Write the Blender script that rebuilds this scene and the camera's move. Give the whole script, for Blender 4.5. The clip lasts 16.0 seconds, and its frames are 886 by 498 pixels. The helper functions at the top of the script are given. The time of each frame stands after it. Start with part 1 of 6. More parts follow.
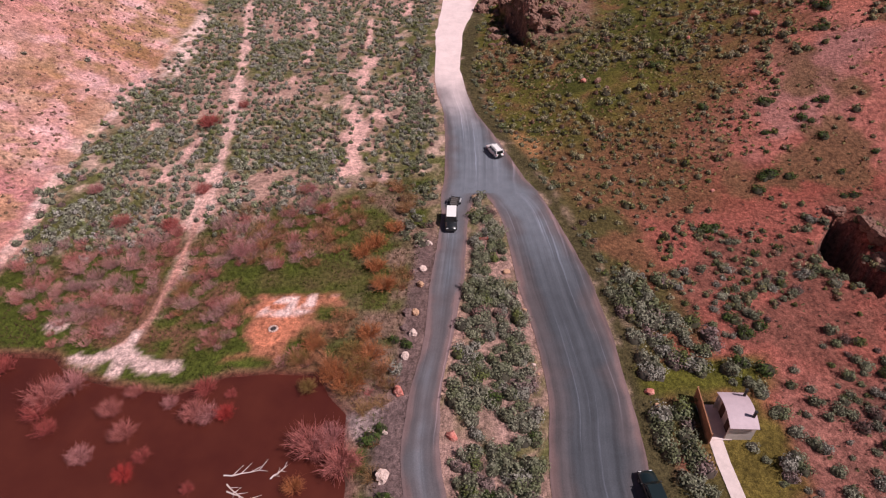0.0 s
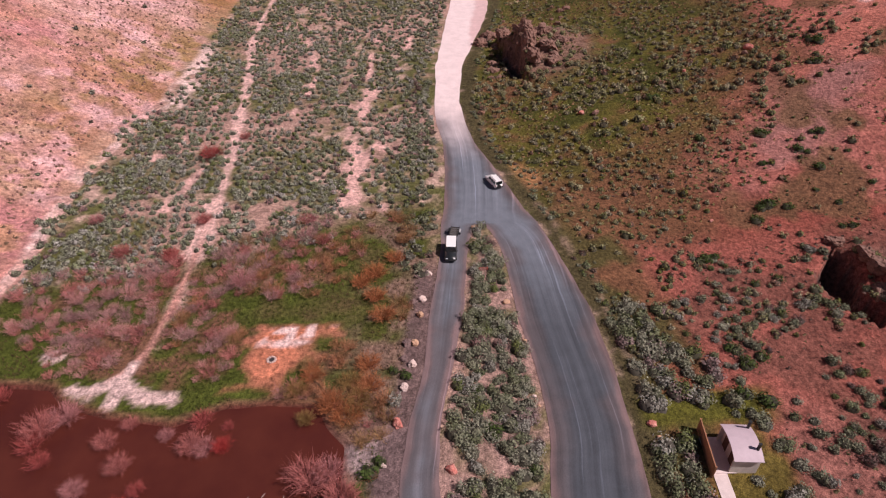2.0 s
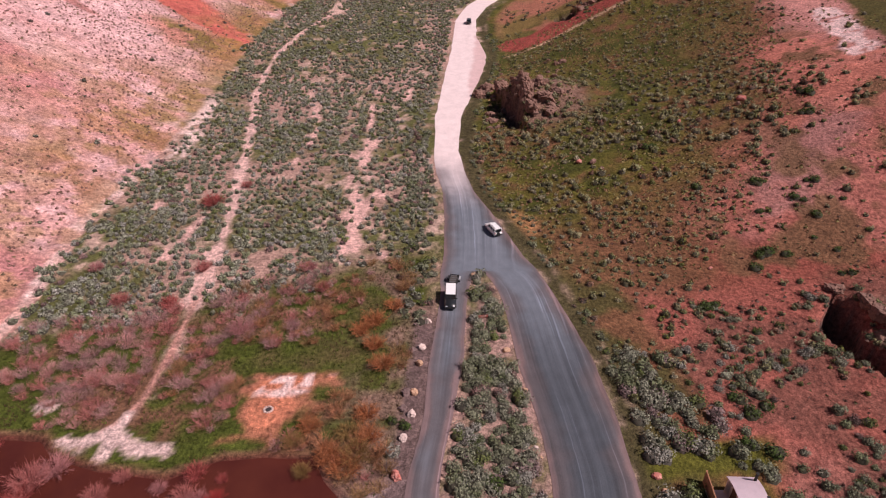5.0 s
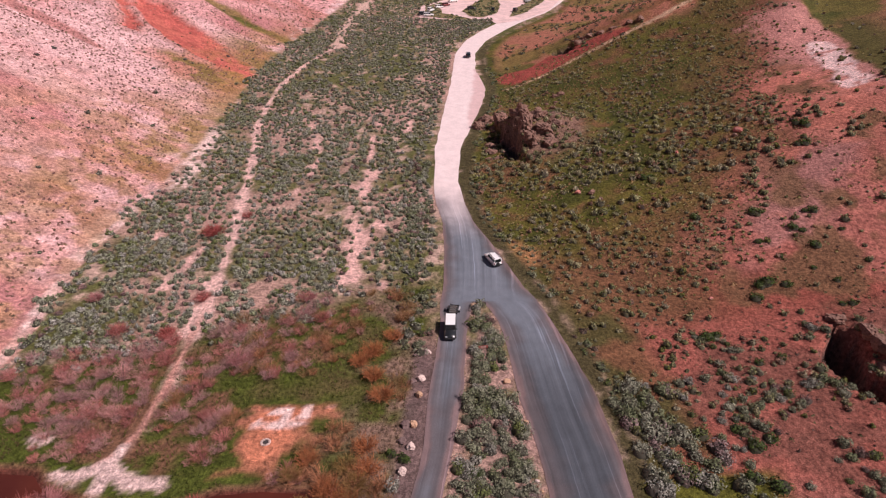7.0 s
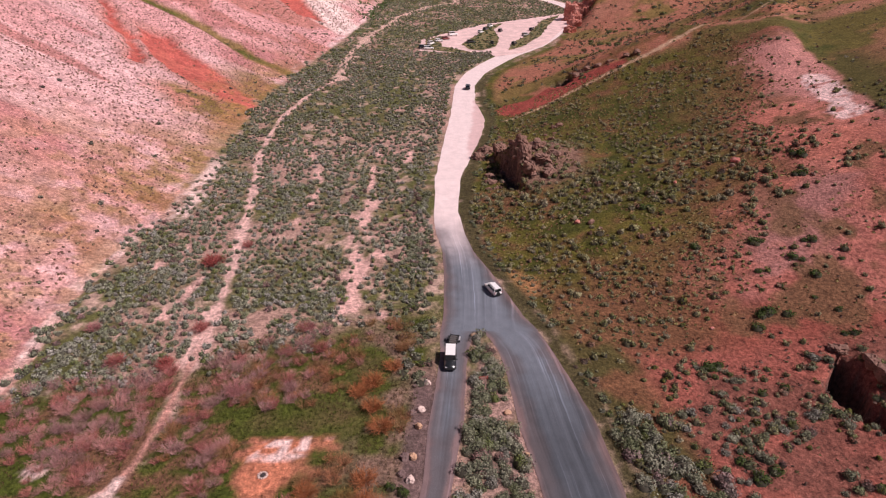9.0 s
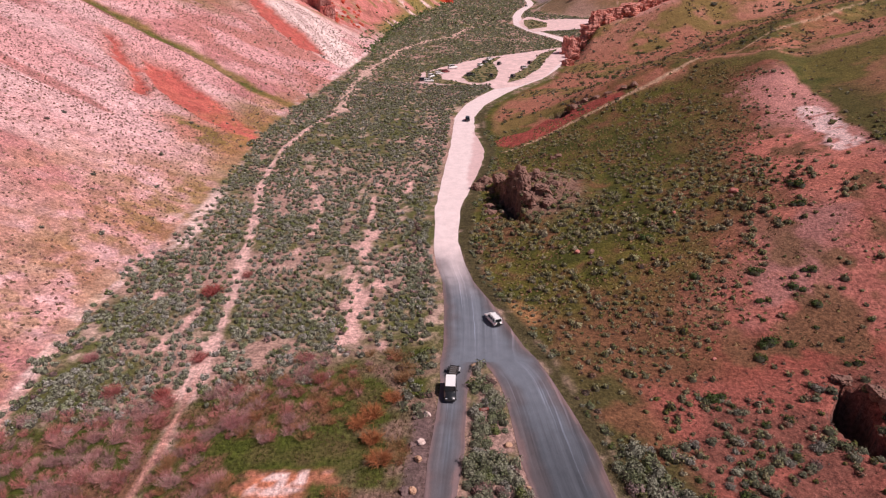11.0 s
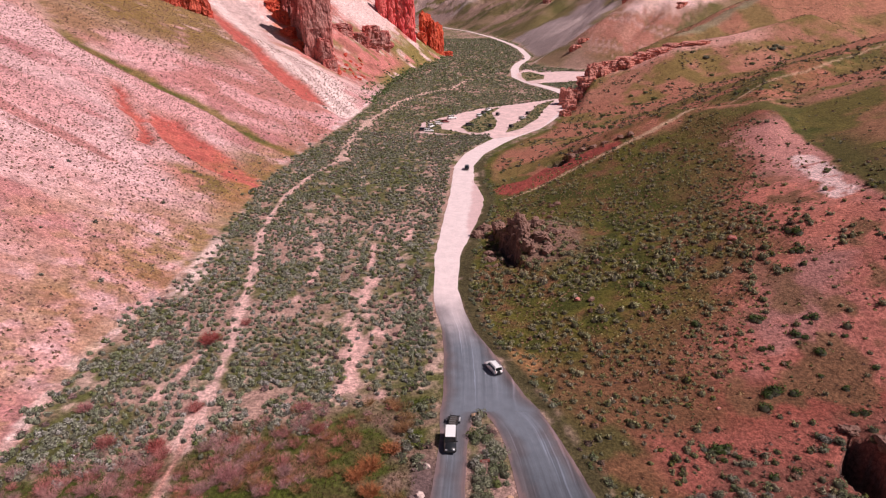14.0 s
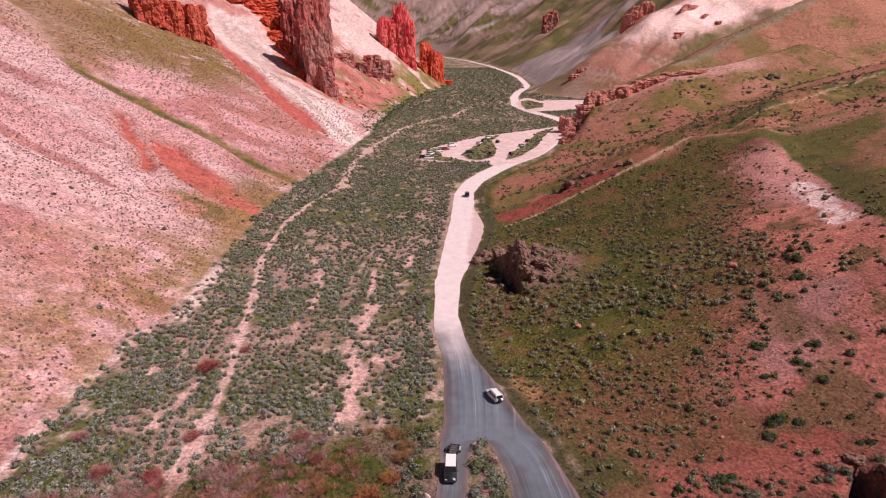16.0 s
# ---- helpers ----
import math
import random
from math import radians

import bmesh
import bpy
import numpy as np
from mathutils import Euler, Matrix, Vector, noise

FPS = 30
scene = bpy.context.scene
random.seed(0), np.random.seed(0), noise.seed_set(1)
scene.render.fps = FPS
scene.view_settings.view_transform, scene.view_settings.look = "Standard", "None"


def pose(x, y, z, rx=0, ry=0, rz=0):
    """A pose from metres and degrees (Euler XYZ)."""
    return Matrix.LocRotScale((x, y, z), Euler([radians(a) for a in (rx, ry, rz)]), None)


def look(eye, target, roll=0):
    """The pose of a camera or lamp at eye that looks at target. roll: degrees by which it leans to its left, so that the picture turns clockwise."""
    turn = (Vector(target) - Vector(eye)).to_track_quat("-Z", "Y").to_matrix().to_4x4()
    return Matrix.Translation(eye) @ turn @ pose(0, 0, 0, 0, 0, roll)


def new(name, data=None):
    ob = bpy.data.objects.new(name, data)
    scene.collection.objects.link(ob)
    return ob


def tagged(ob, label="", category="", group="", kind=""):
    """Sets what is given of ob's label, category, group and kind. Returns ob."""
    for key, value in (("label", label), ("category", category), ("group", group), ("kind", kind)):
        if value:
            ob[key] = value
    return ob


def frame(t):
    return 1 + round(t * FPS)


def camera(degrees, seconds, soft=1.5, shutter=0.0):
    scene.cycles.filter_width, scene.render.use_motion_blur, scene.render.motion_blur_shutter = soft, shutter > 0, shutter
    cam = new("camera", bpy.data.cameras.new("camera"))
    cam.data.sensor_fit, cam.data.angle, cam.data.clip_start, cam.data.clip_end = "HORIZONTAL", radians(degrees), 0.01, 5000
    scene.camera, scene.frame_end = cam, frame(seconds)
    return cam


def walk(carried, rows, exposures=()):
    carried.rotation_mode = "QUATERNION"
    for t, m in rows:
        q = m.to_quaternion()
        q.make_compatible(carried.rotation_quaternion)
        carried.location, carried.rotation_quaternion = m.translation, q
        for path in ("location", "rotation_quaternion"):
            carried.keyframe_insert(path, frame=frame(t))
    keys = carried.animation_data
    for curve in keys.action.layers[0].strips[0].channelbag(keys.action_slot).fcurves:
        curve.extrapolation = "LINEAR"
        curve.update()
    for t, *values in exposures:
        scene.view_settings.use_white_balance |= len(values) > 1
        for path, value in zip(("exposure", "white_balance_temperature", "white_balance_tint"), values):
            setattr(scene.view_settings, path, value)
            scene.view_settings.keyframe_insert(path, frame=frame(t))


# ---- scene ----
# ---- camera and its path: a hovering drone that tilts up ----
CAM_Z = 60.0
cam = camera(71.2, 16.0, soft=1.15)
TILT = [  # seconds, yaw, pitch, roll
    (0.0, 0.10, -39.98, 0.02), (0.5, 0.09, -39.21, 0.02), (1.0, 0.08, -38.67, 0.0), (1.5, 0.07, -37.97, 0.03),
    (2.0, 0.06, -37.19, 0.02), (2.5, 0.06, -36.42, 0.0), (3.0, 0.06, -35.74, 0.02), (3.5, 0.06, -34.95, 0.0),
    (4.0, 0.05, -34.23, 0.01), (6.5, 0.0, -30.67, 0.0), (7.0, 0.0, -30.0, 0.0), (7.5, -0.01, -29.30, 0.0),
    (8.0, -0.01, -28.66, 0.01), (8.5, -0.02, -27.95, 0.01), (9.0, -0.01, -27.26, 0.01), (11.5, -0.01, -23.80, 0.0),
    (12.0, 0.0, -23.12, -0.01), (12.5, 0.0, -22.42, -0.01)]
TILT += [(13.0, -0.01, -21.71, 0.0), (13.5, -0.03, -20.92, -0.01), (14.0, -0.04, -20.10, 0.01),
         (14.5, -0.03, -19.28, 0.01), (15.0, -0.03, -18.44, 0.02), (15.5, -0.02, -18.01, 0.02), (16.0, -0.01, -17.64, 0.0)]
walk(cam, [(t, pose(0, 0, CAM_Z, 90 + p, r, w)) for t, w, p, r in TILT], [(0.0, 0.0, 6680, 27), (16.0, -0.02, 6680, 27)])

# ---- daylight ----
SUN_ELEV, SUN_FROM = 50.0, -17.0   # degrees above the horizon; degrees from +x towards +y
world = bpy.data.worlds.new("sky")
scene.world = world
world.use_nodes = True
wn = world.node_tree
sky = wn.nodes.new("ShaderNodeTexSky")
sky.sky_type, sky.sun_disc = "NISHITA", False
sky.sun_elevation, sky.sun_rotation = radians(SUN_ELEV), radians(90 - SUN_FROM)
wn.links.new(sky.outputs[0], wn.nodes["Background"].inputs[0])
wn.nodes["Background"].inputs[1].default_value = 0.036
sun = new("sun", bpy.data.lights.new("sun", "SUN"))
sun.data.energy, sun.data.angle, sun.data.color = 4.65, radians(0.55), (1.0, 0.95, 0.89)
ce, se = math.cos(radians(SUN_ELEV)), math.sin(radians(SUN_ELEV))
sun.matrix_world = look((300 * ce * math.cos(radians(SUN_FROM)), 300 * ce * math.sin(radians(SUN_FROM)), 300 * se), (0, 0, 0))
# ---- the shape of the land ----
def lattice(ix, iy, seed):
    h = (ix.astype(np.int64) * 374761393 + iy.astype(np.int64) * 668265263 + seed * 974711) & 0xFFFFFFFF
    h = ((h ^ (h >> 13)) * 1274126177) & 0xFFFFFFFF
    return ((h ^ (h >> 16)) & 0xFFFFFF) / 16777215.0


def vnoise(x, y, seed=0):
    ix, iy = np.floor(x), np.floor(y)
    fx, fy = x - ix, y - iy
    fx, fy = fx * fx * (3 - 2 * fx), fy * fy * (3 - 2 * fy)
    a, b = lattice(ix, iy, seed), lattice(ix + 1, iy, seed)
    c, d = lattice(ix, iy + 1, seed), lattice(ix + 1, iy + 1, seed)
    return (a * (1 - fx) + b * fx) * (1 - fy) + (c * (1 - fx) + d * fx) * fy


def fbm(x, y, size, seed=0, octaves=4):
    out, amp, tot = 0, 1.0, 0
    for o in range(octaves):
        k = 2 ** o / size
        out = out + amp * vnoise(x * k + 17.3 * o, y * k - 9.1 * o, seed + o)
        tot += amp
        amp *= 0.5
    return out / tot


def sstep(a, b, v):
    t = np.clip((v - a) / (b - a), 0, 1)
    return t * t * (3 - 2 * t)


def line_field(x, y, pts):
    """Distance to a polyline, the signed distance (+ to the right of its way) and the third value along it."""
    best = np.full(x.shape, 1e9)
    side = np.zeros(x.shape)
    val = np.zeros(x.shape)
    for p, q in zip(pts[:-1], pts[1:]):
        dx, dy = q[0] - p[0], q[1] - p[1]
        t = np.clip(((x - p[0]) * dx + (y - p[1]) * dy) / (dx * dx + dy * dy), 0, 1)
        ex, ey = x - p[0] - t * dx, y - p[1] - t * dy
        d = np.hypot(ex, ey)
        near = d < best
        best = np.where(near, d, best)
        side = np.where(near, np.sign(ex * dy - ey * dx), side)
        if len(p) > 2:
            val = np.where(near, p[2] + t * (q[2] - p[2]), val)
    return best, best * np.where(side == 0, 1, side), val


def ridge(x, y, pts, fall, round_r=4.0):
    """A crest line with slopes falling from it on both sides."""
    h = np.full(x.shape, -1e9)
    for p, q in zip(pts[:-1], pts[1:]):
        dx, dy = q[0] - p[0], q[1] - p[1]
        t = np.clip(((x - p[0]) * dx + (y - p[1]) * dy) / (dx * dx + dy * dy), 0, 1)
        d = np.hypot(x - p[0] - t * dx, y - p[1] - t * dy)
        h = np.maximum(h, p[2] + t * (q[2] - p[2]) - fall * (np.sqrt(d * d + round_r ** 2) - round_r))
    return h


def smax(a, b, k):
    m = np.maximum(a, b)
    return m + k * np.log(np.exp((a - m) / k) + np.exp((b - m) / k))


def soft(v, k):
    return np.where(v > 20 * k, v, k * np.log1p(np.exp(np.minimum(v, 20 * k) / k)))


def in_poly(x, y, pts):
    """Signed distance to a closed outline: positive inside."""
    d, _, _ = line_field(x, y, list(pts) + [pts[0]])
    ins = np.zeros(x.shape, bool)
    for (x0, y0), (x1, y1) in zip(pts, list(pts[1:]) + [pts[0]]):
        if y0 != y1:
            ins ^= ((y0 > y) != (y1 > y)) & (x < (x1 - x0) * (y - y0) / (y1 - y0) + x0)
    return np.where(ins, d, -d)


def valley(y):
    return 0.025 * soft(y - 120, 25.0)


FOOT_LEFT = [(-75, -200), (-64.5, 75), (-68, 101), (-64.5, 130), (-66, 175), (-67, 253), (-58, 327), (-50, 415), (-46, 540),
             (-36, 636), (8, 861), (0, 980), (-90, 1150), (-400, 1500), (-1200, 2100)]
FOOT_RIGHT = [(26, -200), (23, 30), (23.5, 54), (22.5, 64), (18, 85), (12, 103), (7.5, 116), (5.5, 135), (7, 156), (12, 180), (17, 208),
              (15, 232), (16, 258), (22, 280), (35, 305), (58, 343), (66, 368), (96, 446), (110, 480), (125, 585), (165, 622)]
FOOT_FAR = [(600, 560), (320, 610), (165, 650), (118, 690), (100, 750), (118, 830), (130, 1120), (112, 1370), (75, 1680), (10, 2000), (-250, 2500), (-900, 3100)]
RIDGE_MAIN = [(24, 217, 3.0), (34, 220, 5), (69, 238, 17), (79, 238, 22.5), (90, 238, 29), (104, 230, 31.5), (115, 226, 32), (132, 260, 36.5), (160, 290, 43),
              (227, 330, 50), (330, 390, 66), (520, 480, 95)]
RIDGE_SIDE = [(115, 226, 32), (103, 190, 26.5), (103, 164, 19), (108, 140, 16), (122, 90, 18)]
RIDGE_FIN = [(84, 428, 6), (94, 430, 15), (120, 433, 33), (161, 434, 47), (194, 436, 52), (260, 470, 66)]
RIDGE_BACK = [(181, 497, 51), (207, 511, 59), (235, 528, 70.5), (263, 541, 82), (293, 557, 94), (310, 565, 101), (345, 585, 114), (520, 660, 180)]
RIDGE_PINK = [(190, 735, 18), (215, 770, 40), (258, 800, 80), (300, 820, 110), (420, 880, 190)]
POND = [(-9.5, 20), (-9.6, 33.4), (-10.4, 37.3), (-10.6, 42.4), (-13, 45), (-14.8, 48.3), (-21, 48.6), (-26.4, 48), (-31.8, 45.4),
        (-39.7, 46.6), (-45.9, 48.5), (-48.4, 51), (-57, 51.5), (-63, 44), (-66, 0), (-40, -20), (-12, -20)]


GULLY = [(-330, 430), (-215, 340), (-195, 319.5), (-175.6, 299), (-161.8, 289.8), (-143, 286.8), (-126.5, 285.6), (-111.6, 285.1), (-97.6, 282), (-82.5, 275.2), (-66, 274)]
WASH = [[(-135, 262), (-124, 251), (-116, 243), (-104.3, 223.5), (-104.8, 217), (-115.8, 234.7), (-127.6, 248)],
        [(-119, 254), (-108, 255), (-99, 248.6), (-89.8, 243), (-79.4, 232.7), (-72, 231), (-68, 214), (-77.6, 218.2), (-87.5, 220.5), (-95, 223), (-105, 231), (-112, 241.7)],
        [(-200, 510), (-153.7, 469.5), (-137.6, 454.6), (-116.8, 425), (-98.8, 409), (-85.5, 400.3), (-72.2, 378.2), (-81.9, 371), (-95.9, 384.6), (-111.4, 402), (-130, 420), (-160, 462)]]


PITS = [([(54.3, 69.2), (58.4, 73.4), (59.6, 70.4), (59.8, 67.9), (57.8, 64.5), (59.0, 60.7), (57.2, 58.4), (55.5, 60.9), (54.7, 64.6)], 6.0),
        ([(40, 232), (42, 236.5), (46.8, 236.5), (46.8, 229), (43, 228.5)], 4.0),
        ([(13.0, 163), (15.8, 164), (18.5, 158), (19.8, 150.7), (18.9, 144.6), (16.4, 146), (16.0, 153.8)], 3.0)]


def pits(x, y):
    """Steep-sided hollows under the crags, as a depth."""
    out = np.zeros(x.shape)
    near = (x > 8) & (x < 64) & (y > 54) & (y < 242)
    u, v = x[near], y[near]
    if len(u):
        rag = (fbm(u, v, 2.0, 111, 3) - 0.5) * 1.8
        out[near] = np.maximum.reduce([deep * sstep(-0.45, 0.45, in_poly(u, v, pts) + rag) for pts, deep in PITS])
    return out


def crags(x, y, n2):
    """Rocky steps that break off towards the west."""
    e1 = x - (19.4 - 0.16 * (y - 148)) + (n2 - 0.5) * 6
    e2 = x - (60.0 + 0.05 * (70 - y)) + (n2 - 0.5) * 3.5
    a = 5.6 * np.exp(-((y - 158) / 13) ** 2) * sstep(0, 0.9, e1) * sstep(28, 3, e1)
    b = 2.2 * np.exp(-((y - 63) / 8.5) ** 2) * sstep(0, 0.7, e2) * sstep(36, 4, e2)
    return a + b


def washes(x, y, dl):
    """How far inside the red washouts of the left wall a place lies, with ragged edges."""
    out = np.full(x.shape, -99.0)
    near = (dl > -6) & (y > 180) & (y < 530)
    u, v = x[near], y[near]
    if len(u):
        rag = (fbm(u, v, 3.0, 73, 3) - 0.5) * 3.5 + (fbm(v, u * 0.25, 7.0, 74, 3) - 0.5) * 5.0 + 0.8
        out[near] = np.maximum.reduce([in_poly(u, v, pts) for pts in WASH]) + rag
    return out


def land(x, y, fine=True):
    x, y = np.asarray(x, float), np.asarray(y, float)
    base = valley(y)
    _, dl, _ = line_field(x, y, FOOT_LEFT)
    dl = -dl
    _, dr, _ = line_field(x, y, FOOT_RIGHT)
    _, df, _ = line_field(x, y, FOOT_FAR)
    n1, n2 = fbm(x, y, 60, 3), fbm(x, y, 14, 9)
    z = base + (n2 - 0.5) * 0.35 * sstep(0.5, 4, np.abs(dr)) * sstep(30, 6, x) * sstep(320, 200, y)
    # left wall: a long even slope with shallow gullies running straight down it
    up = soft(dl - 1.5, 2.0)
    wall = (0.5 + 0.32 * sstep(500, 600, y) * sstep(1050, 900, y)) * up - 0.12 * soft(up - 230, 30)
    rill = fbm(y + 0.15 * x, x * 0.12, 16, 21, 3) - 0.5
    gully = 3.5 * np.exp(-(line_field(x, y, GULLY)[0] / 7) ** 2) + 1.8 * sstep(-1.5, 1.5, washes(x, y, dl)) + 2.5 * np.exp(-((y - 196 + 0.02 * dl) / 5) ** 2) * sstep(15, 40, dl) * sstep(110, 70, dl)
    wall += sstep(3, 40, dl) * (rill * 3.0 + (n1 - 0.5) * 7 - gully)
    z = np.where(dl > -12, z + np.maximum(wall, 0), z)
    # right side: a gentle apron, then the spurs
    apron = (0.16 + 0.06 * sstep(80, 120, y)) * soft(dr - 14 + 8 * sstep(80, 115, y), 4.0) + 0.08 * soft(dr - 45, 6.0)
    keep = sstep(480, 380, y)
    rough = sstep(4, 40, dr) * ((n1 - 0.5) * 5 + (n2 - 0.5) * 2.4)
    main = np.maximum(ridge(x, y, RIDGE_MAIN, 0.46), ridge(x, y, RIDGE_SIDE, 0.34))
    right = base + apron * keep
    right = smax(right, main + rough * 0.6, 1.2)
    right = smax(right, ridge(x, y, RIDGE_FIN, 0.42, 1.5) + rough * 0.4, 1.2)
    right = smax(right, ridge(x, y, RIDGE_BACK, 0.52, 8) + rough, 2.0)
    near_gate = sstep(0.0, 13.0, dr) * sstep(700, 600, y)
    z = np.where(dr > 0, z + near_gate * np.maximum(right - base, 0), z)
    z = z + crags(x, y, n2) * (1 + 1.0 * (fbm(x, y, 2.8, 14) - 0.5))
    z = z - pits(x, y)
    # far wall that closes the canyon
    uf = soft(df - 4, 3.0)
    rill_f = fbm(y * 0.8 - x * 0.9, x * 0.1 + y * 0.1, 60, 33, 4) - 0.5
    far = 0.55 * uf - 0.10 * soft(uf - 500, 60) + sstep(10, 120, uf) * (rill_f * 45 + (fbm(x, y, 240, 35) - 0.5) * 60)
    far = np.where(df > -20, np.maximum(far, 0), 0)
    pink = ridge(x, y, RIDGE_PINK, 0.55, 4) - base + (n1 - 0.5) * 10
    z = z + np.where(df > 0, smax(far, pink, 3.0) - smax(far * 0, -40.0 + far * 0, 3.0), 0)
    # pond bed
    z -= 1.0 * sstep(-0.3, 2.5, in_poly(x, y, POND))
    return z
# ---- small builders ----
def mesh_from(name, verts, faces):
    me = bpy.data.meshes.new(name)
    verts, faces = np.asarray(verts, np.float32), np.asarray(faces, np.int32)
    n, k = faces.shape
    me.vertices.add(len(verts))
    me.vertices.foreach_set("co", verts.ravel())
    me.loops.add(n * k)
    me.loops.foreach_set("vertex_index", faces.ravel())
    me.polygons.add(n)
    me.polygons.foreach_set("loop_start", np.arange(0, n * k, k, dtype=np.int32))
    me.update(calc_edges=True)
    return me


def paint(me, name, rgb, alpha=None):
    rgba = np.ones((len(rgb), 4), np.float32)
    if alpha is not None:
        rgba[:, 3] = alpha
    rgba[:, :3] = rgb
    me.color_attributes.new(name, "FLOAT_COLOR", "POINT").data.foreach_set("color", rgba.ravel())


def smooth(me, on=True):
    me.polygons.foreach_set("use_smooth", np.full(len(me.polygons), on))
    me.update()


def part(name, bm, material, parent=None, label="", flat=True):
    me = bpy.data.meshes.new(name)
    bmesh.ops.recalc_face_normals(bm, faces=bm.faces[:])
    bm.to_mesh(me)
    bm.free()
    if not flat:
        smooth(me)
    me.materials.append(material)
    ob = new(name, me)
    ob.parent = parent
    return tagged(ob, label)


# ---- materials ----
def nodes_of(name):
    m = bpy.data.materials.new(name)
    m.use_nodes = True
    nt = m.node_tree
    return m, nt, nt.nodes["Principled BSDF"]


def add(nt, kind, **values):
    n = nt.nodes.new(kind)
    for key, v in values.items():
        n.inputs[key].default_value = v
    return n


def noise_at(nt, scale, detail=4.0, vec=None, rough=0.55):
    n = add(nt, "ShaderNodeTexNoise", Scale=scale, Detail=detail, Roughness=rough)
    if vec is None:
        vec = nt.nodes.new("ShaderNodeTexCoord").outputs["Object"]
    nt.links.new(vec, n.inputs["Vector"])
    return n.outputs["Fac"]


def ranged(nt, value, lo, hi, a=0.0, b=1.0):
    r = add(nt, "ShaderNodeMapRange")
    nt.links.new(value, r.inputs[0])
    for i, v in zip((1, 2, 3, 4), (lo, hi, a, b)):
        r.inputs[i].default_value = v
    return r.outputs[0]


def mixed(nt, fac, a, b, mode="MIX"):
    m = nt.nodes.new("ShaderNodeMix")
    m.data_type, m.blend_type = "RGBA", mode
    for sock, v in ((m.inputs[0], fac), (m.inputs[6], a), (m.inputs[7], b)):
        if isinstance(v, (int, float)):
            sock.default_value = v
        elif isinstance(v, tuple):
            sock.default_value = (*v, 1.0) if len(v) == 3 else v
        else:
            nt.links.new(v, sock)
    return m.outputs[2]


def grey(nt, value):
    c = nt.nodes.new("ShaderNodeCombineColor")
    for i in range(3):
        nt.links.new(value, c.inputs[i])
    return c.outputs[0]


def bump(nt, height, strength, dist, bsdf):
    b = add(nt, "ShaderNodeBump", Strength=strength, Distance=dist)
    nt.links.new(height, b.inputs["Height"])
    nt.links.new(b.outputs[0], bsdf.inputs["Normal"])


def painted_ground():
    m, nt, b = nodes_of("ground_soil")
    col = nt.nodes.new("ShaderNodeVertexColor")
    col.layer_name = "soil"
    n1, n2, n3 = noise_at(nt, 0.35, 6), noise_at(nt, 1.6, 5), noise_at(nt, 7.0, 4)
    g = mixed(nt, 1.0, col.outputs[0], grey(nt, ranged(nt, n1, 0.25, 0.75, 0.72, 1.28)), "MULTIPLY")
    g = mixed(nt, 1.0, g, grey(nt, ranged(nt, n2, 0.32, 0.68, 0.6, 1.4)), "MULTIPLY")
    g = mixed(nt, 1.0, g, grey(nt, ranged(nt, n3, 0.34, 0.66, 0.6, 1.36)), "MULTIPLY")
    nt.links.new(g, b.inputs["Base Color"])
    b.inputs["Roughness"].default_value = 0.95
    b.inputs["Specular IOR Level"].default_value = 0.15
    bump(nt, n2, 0.9, 0.4, b)
    return m


def simple(name, rgb, rough=0.7, metal=0.0, spread=0.15, scale=6.0, bumps=0.0, spec=0.4):
    m, nt, b = nodes_of(name)
    n1, n2 = noise_at(nt, scale, 5), noise_at(nt, scale * 7, 3)
    c = mixed(nt, 1.0, rgb, grey(nt, ranged(nt, n1, 0.3, 0.7, 1 - spread, 1 + spread)), "MULTIPLY")
    c = mixed(nt, 1.0, c, grey(nt, ranged(nt, n2, 0.3, 0.7, 1 - spread * 0.6, 1 + spread * 0.6)), "MULTIPLY")
    nt.links.new(c, b.inputs["Base Color"])
    b.inputs["Roughness"].default_value, b.inputs["Metallic"].default_value = rough, metal
    b.inputs["Specular IOR Level"].default_value = spec
    if bumps:
        bump(nt, n1, 0.7, bumps, b)
    return m


def leafy(name, a, b_, attr="tint"):
    """Leaves: each clump has its own tint between two greens, and every tuft its own lightness."""
    m, nt, b = nodes_of(name)
    col = nt.nodes.new("ShaderNodeVertexColor")
    col.layer_name = attr
    geo = nt.nodes.new("ShaderNodeNewGeometry")
    c = mixed(nt, 1.0, col.outputs[0], grey(nt, ranged(nt, geo.outputs["Random Per Island"], 0, 1, 0.7, 1.32)), "MULTIPLY")
    nt.links.new(c, b.inputs["Base Color"])
    b.inputs["Roughness"].default_value = 0.8
    b.inputs["Specular IOR Level"].default_value = 0.2
    return m


GROUND = painted_ground()

# ---- ground: one sheet to the horizon ----
def axis(lo, hi, mid, fine, grow):
    """Coordinates that are fine round mid and widen away from it."""
    out = [mid]
    while out[-1] < hi:
        out.append(out[-1] + fine + grow * max(0.0, out[-1] - mid))
    low = [mid]
    while low[-1] > lo:
        low.append(low[-1] - fine - grow * max(0.0, mid - low[-1]))
    return np.array(low[:0:-1] + out)


def mid_axis(lo, hi, a, b, fine, grow):
    left = a - (axis(a, 2 * a - lo, a, fine, grow)[1:] - a)
    return np.concatenate([left[::-1], np.arange(a, b, fine), axis(b, hi, b, fine, grow)])


def blend(c, rgb, w):
    return c * (1 - w[:, None]) + np.array(rgb) * w[:, None]


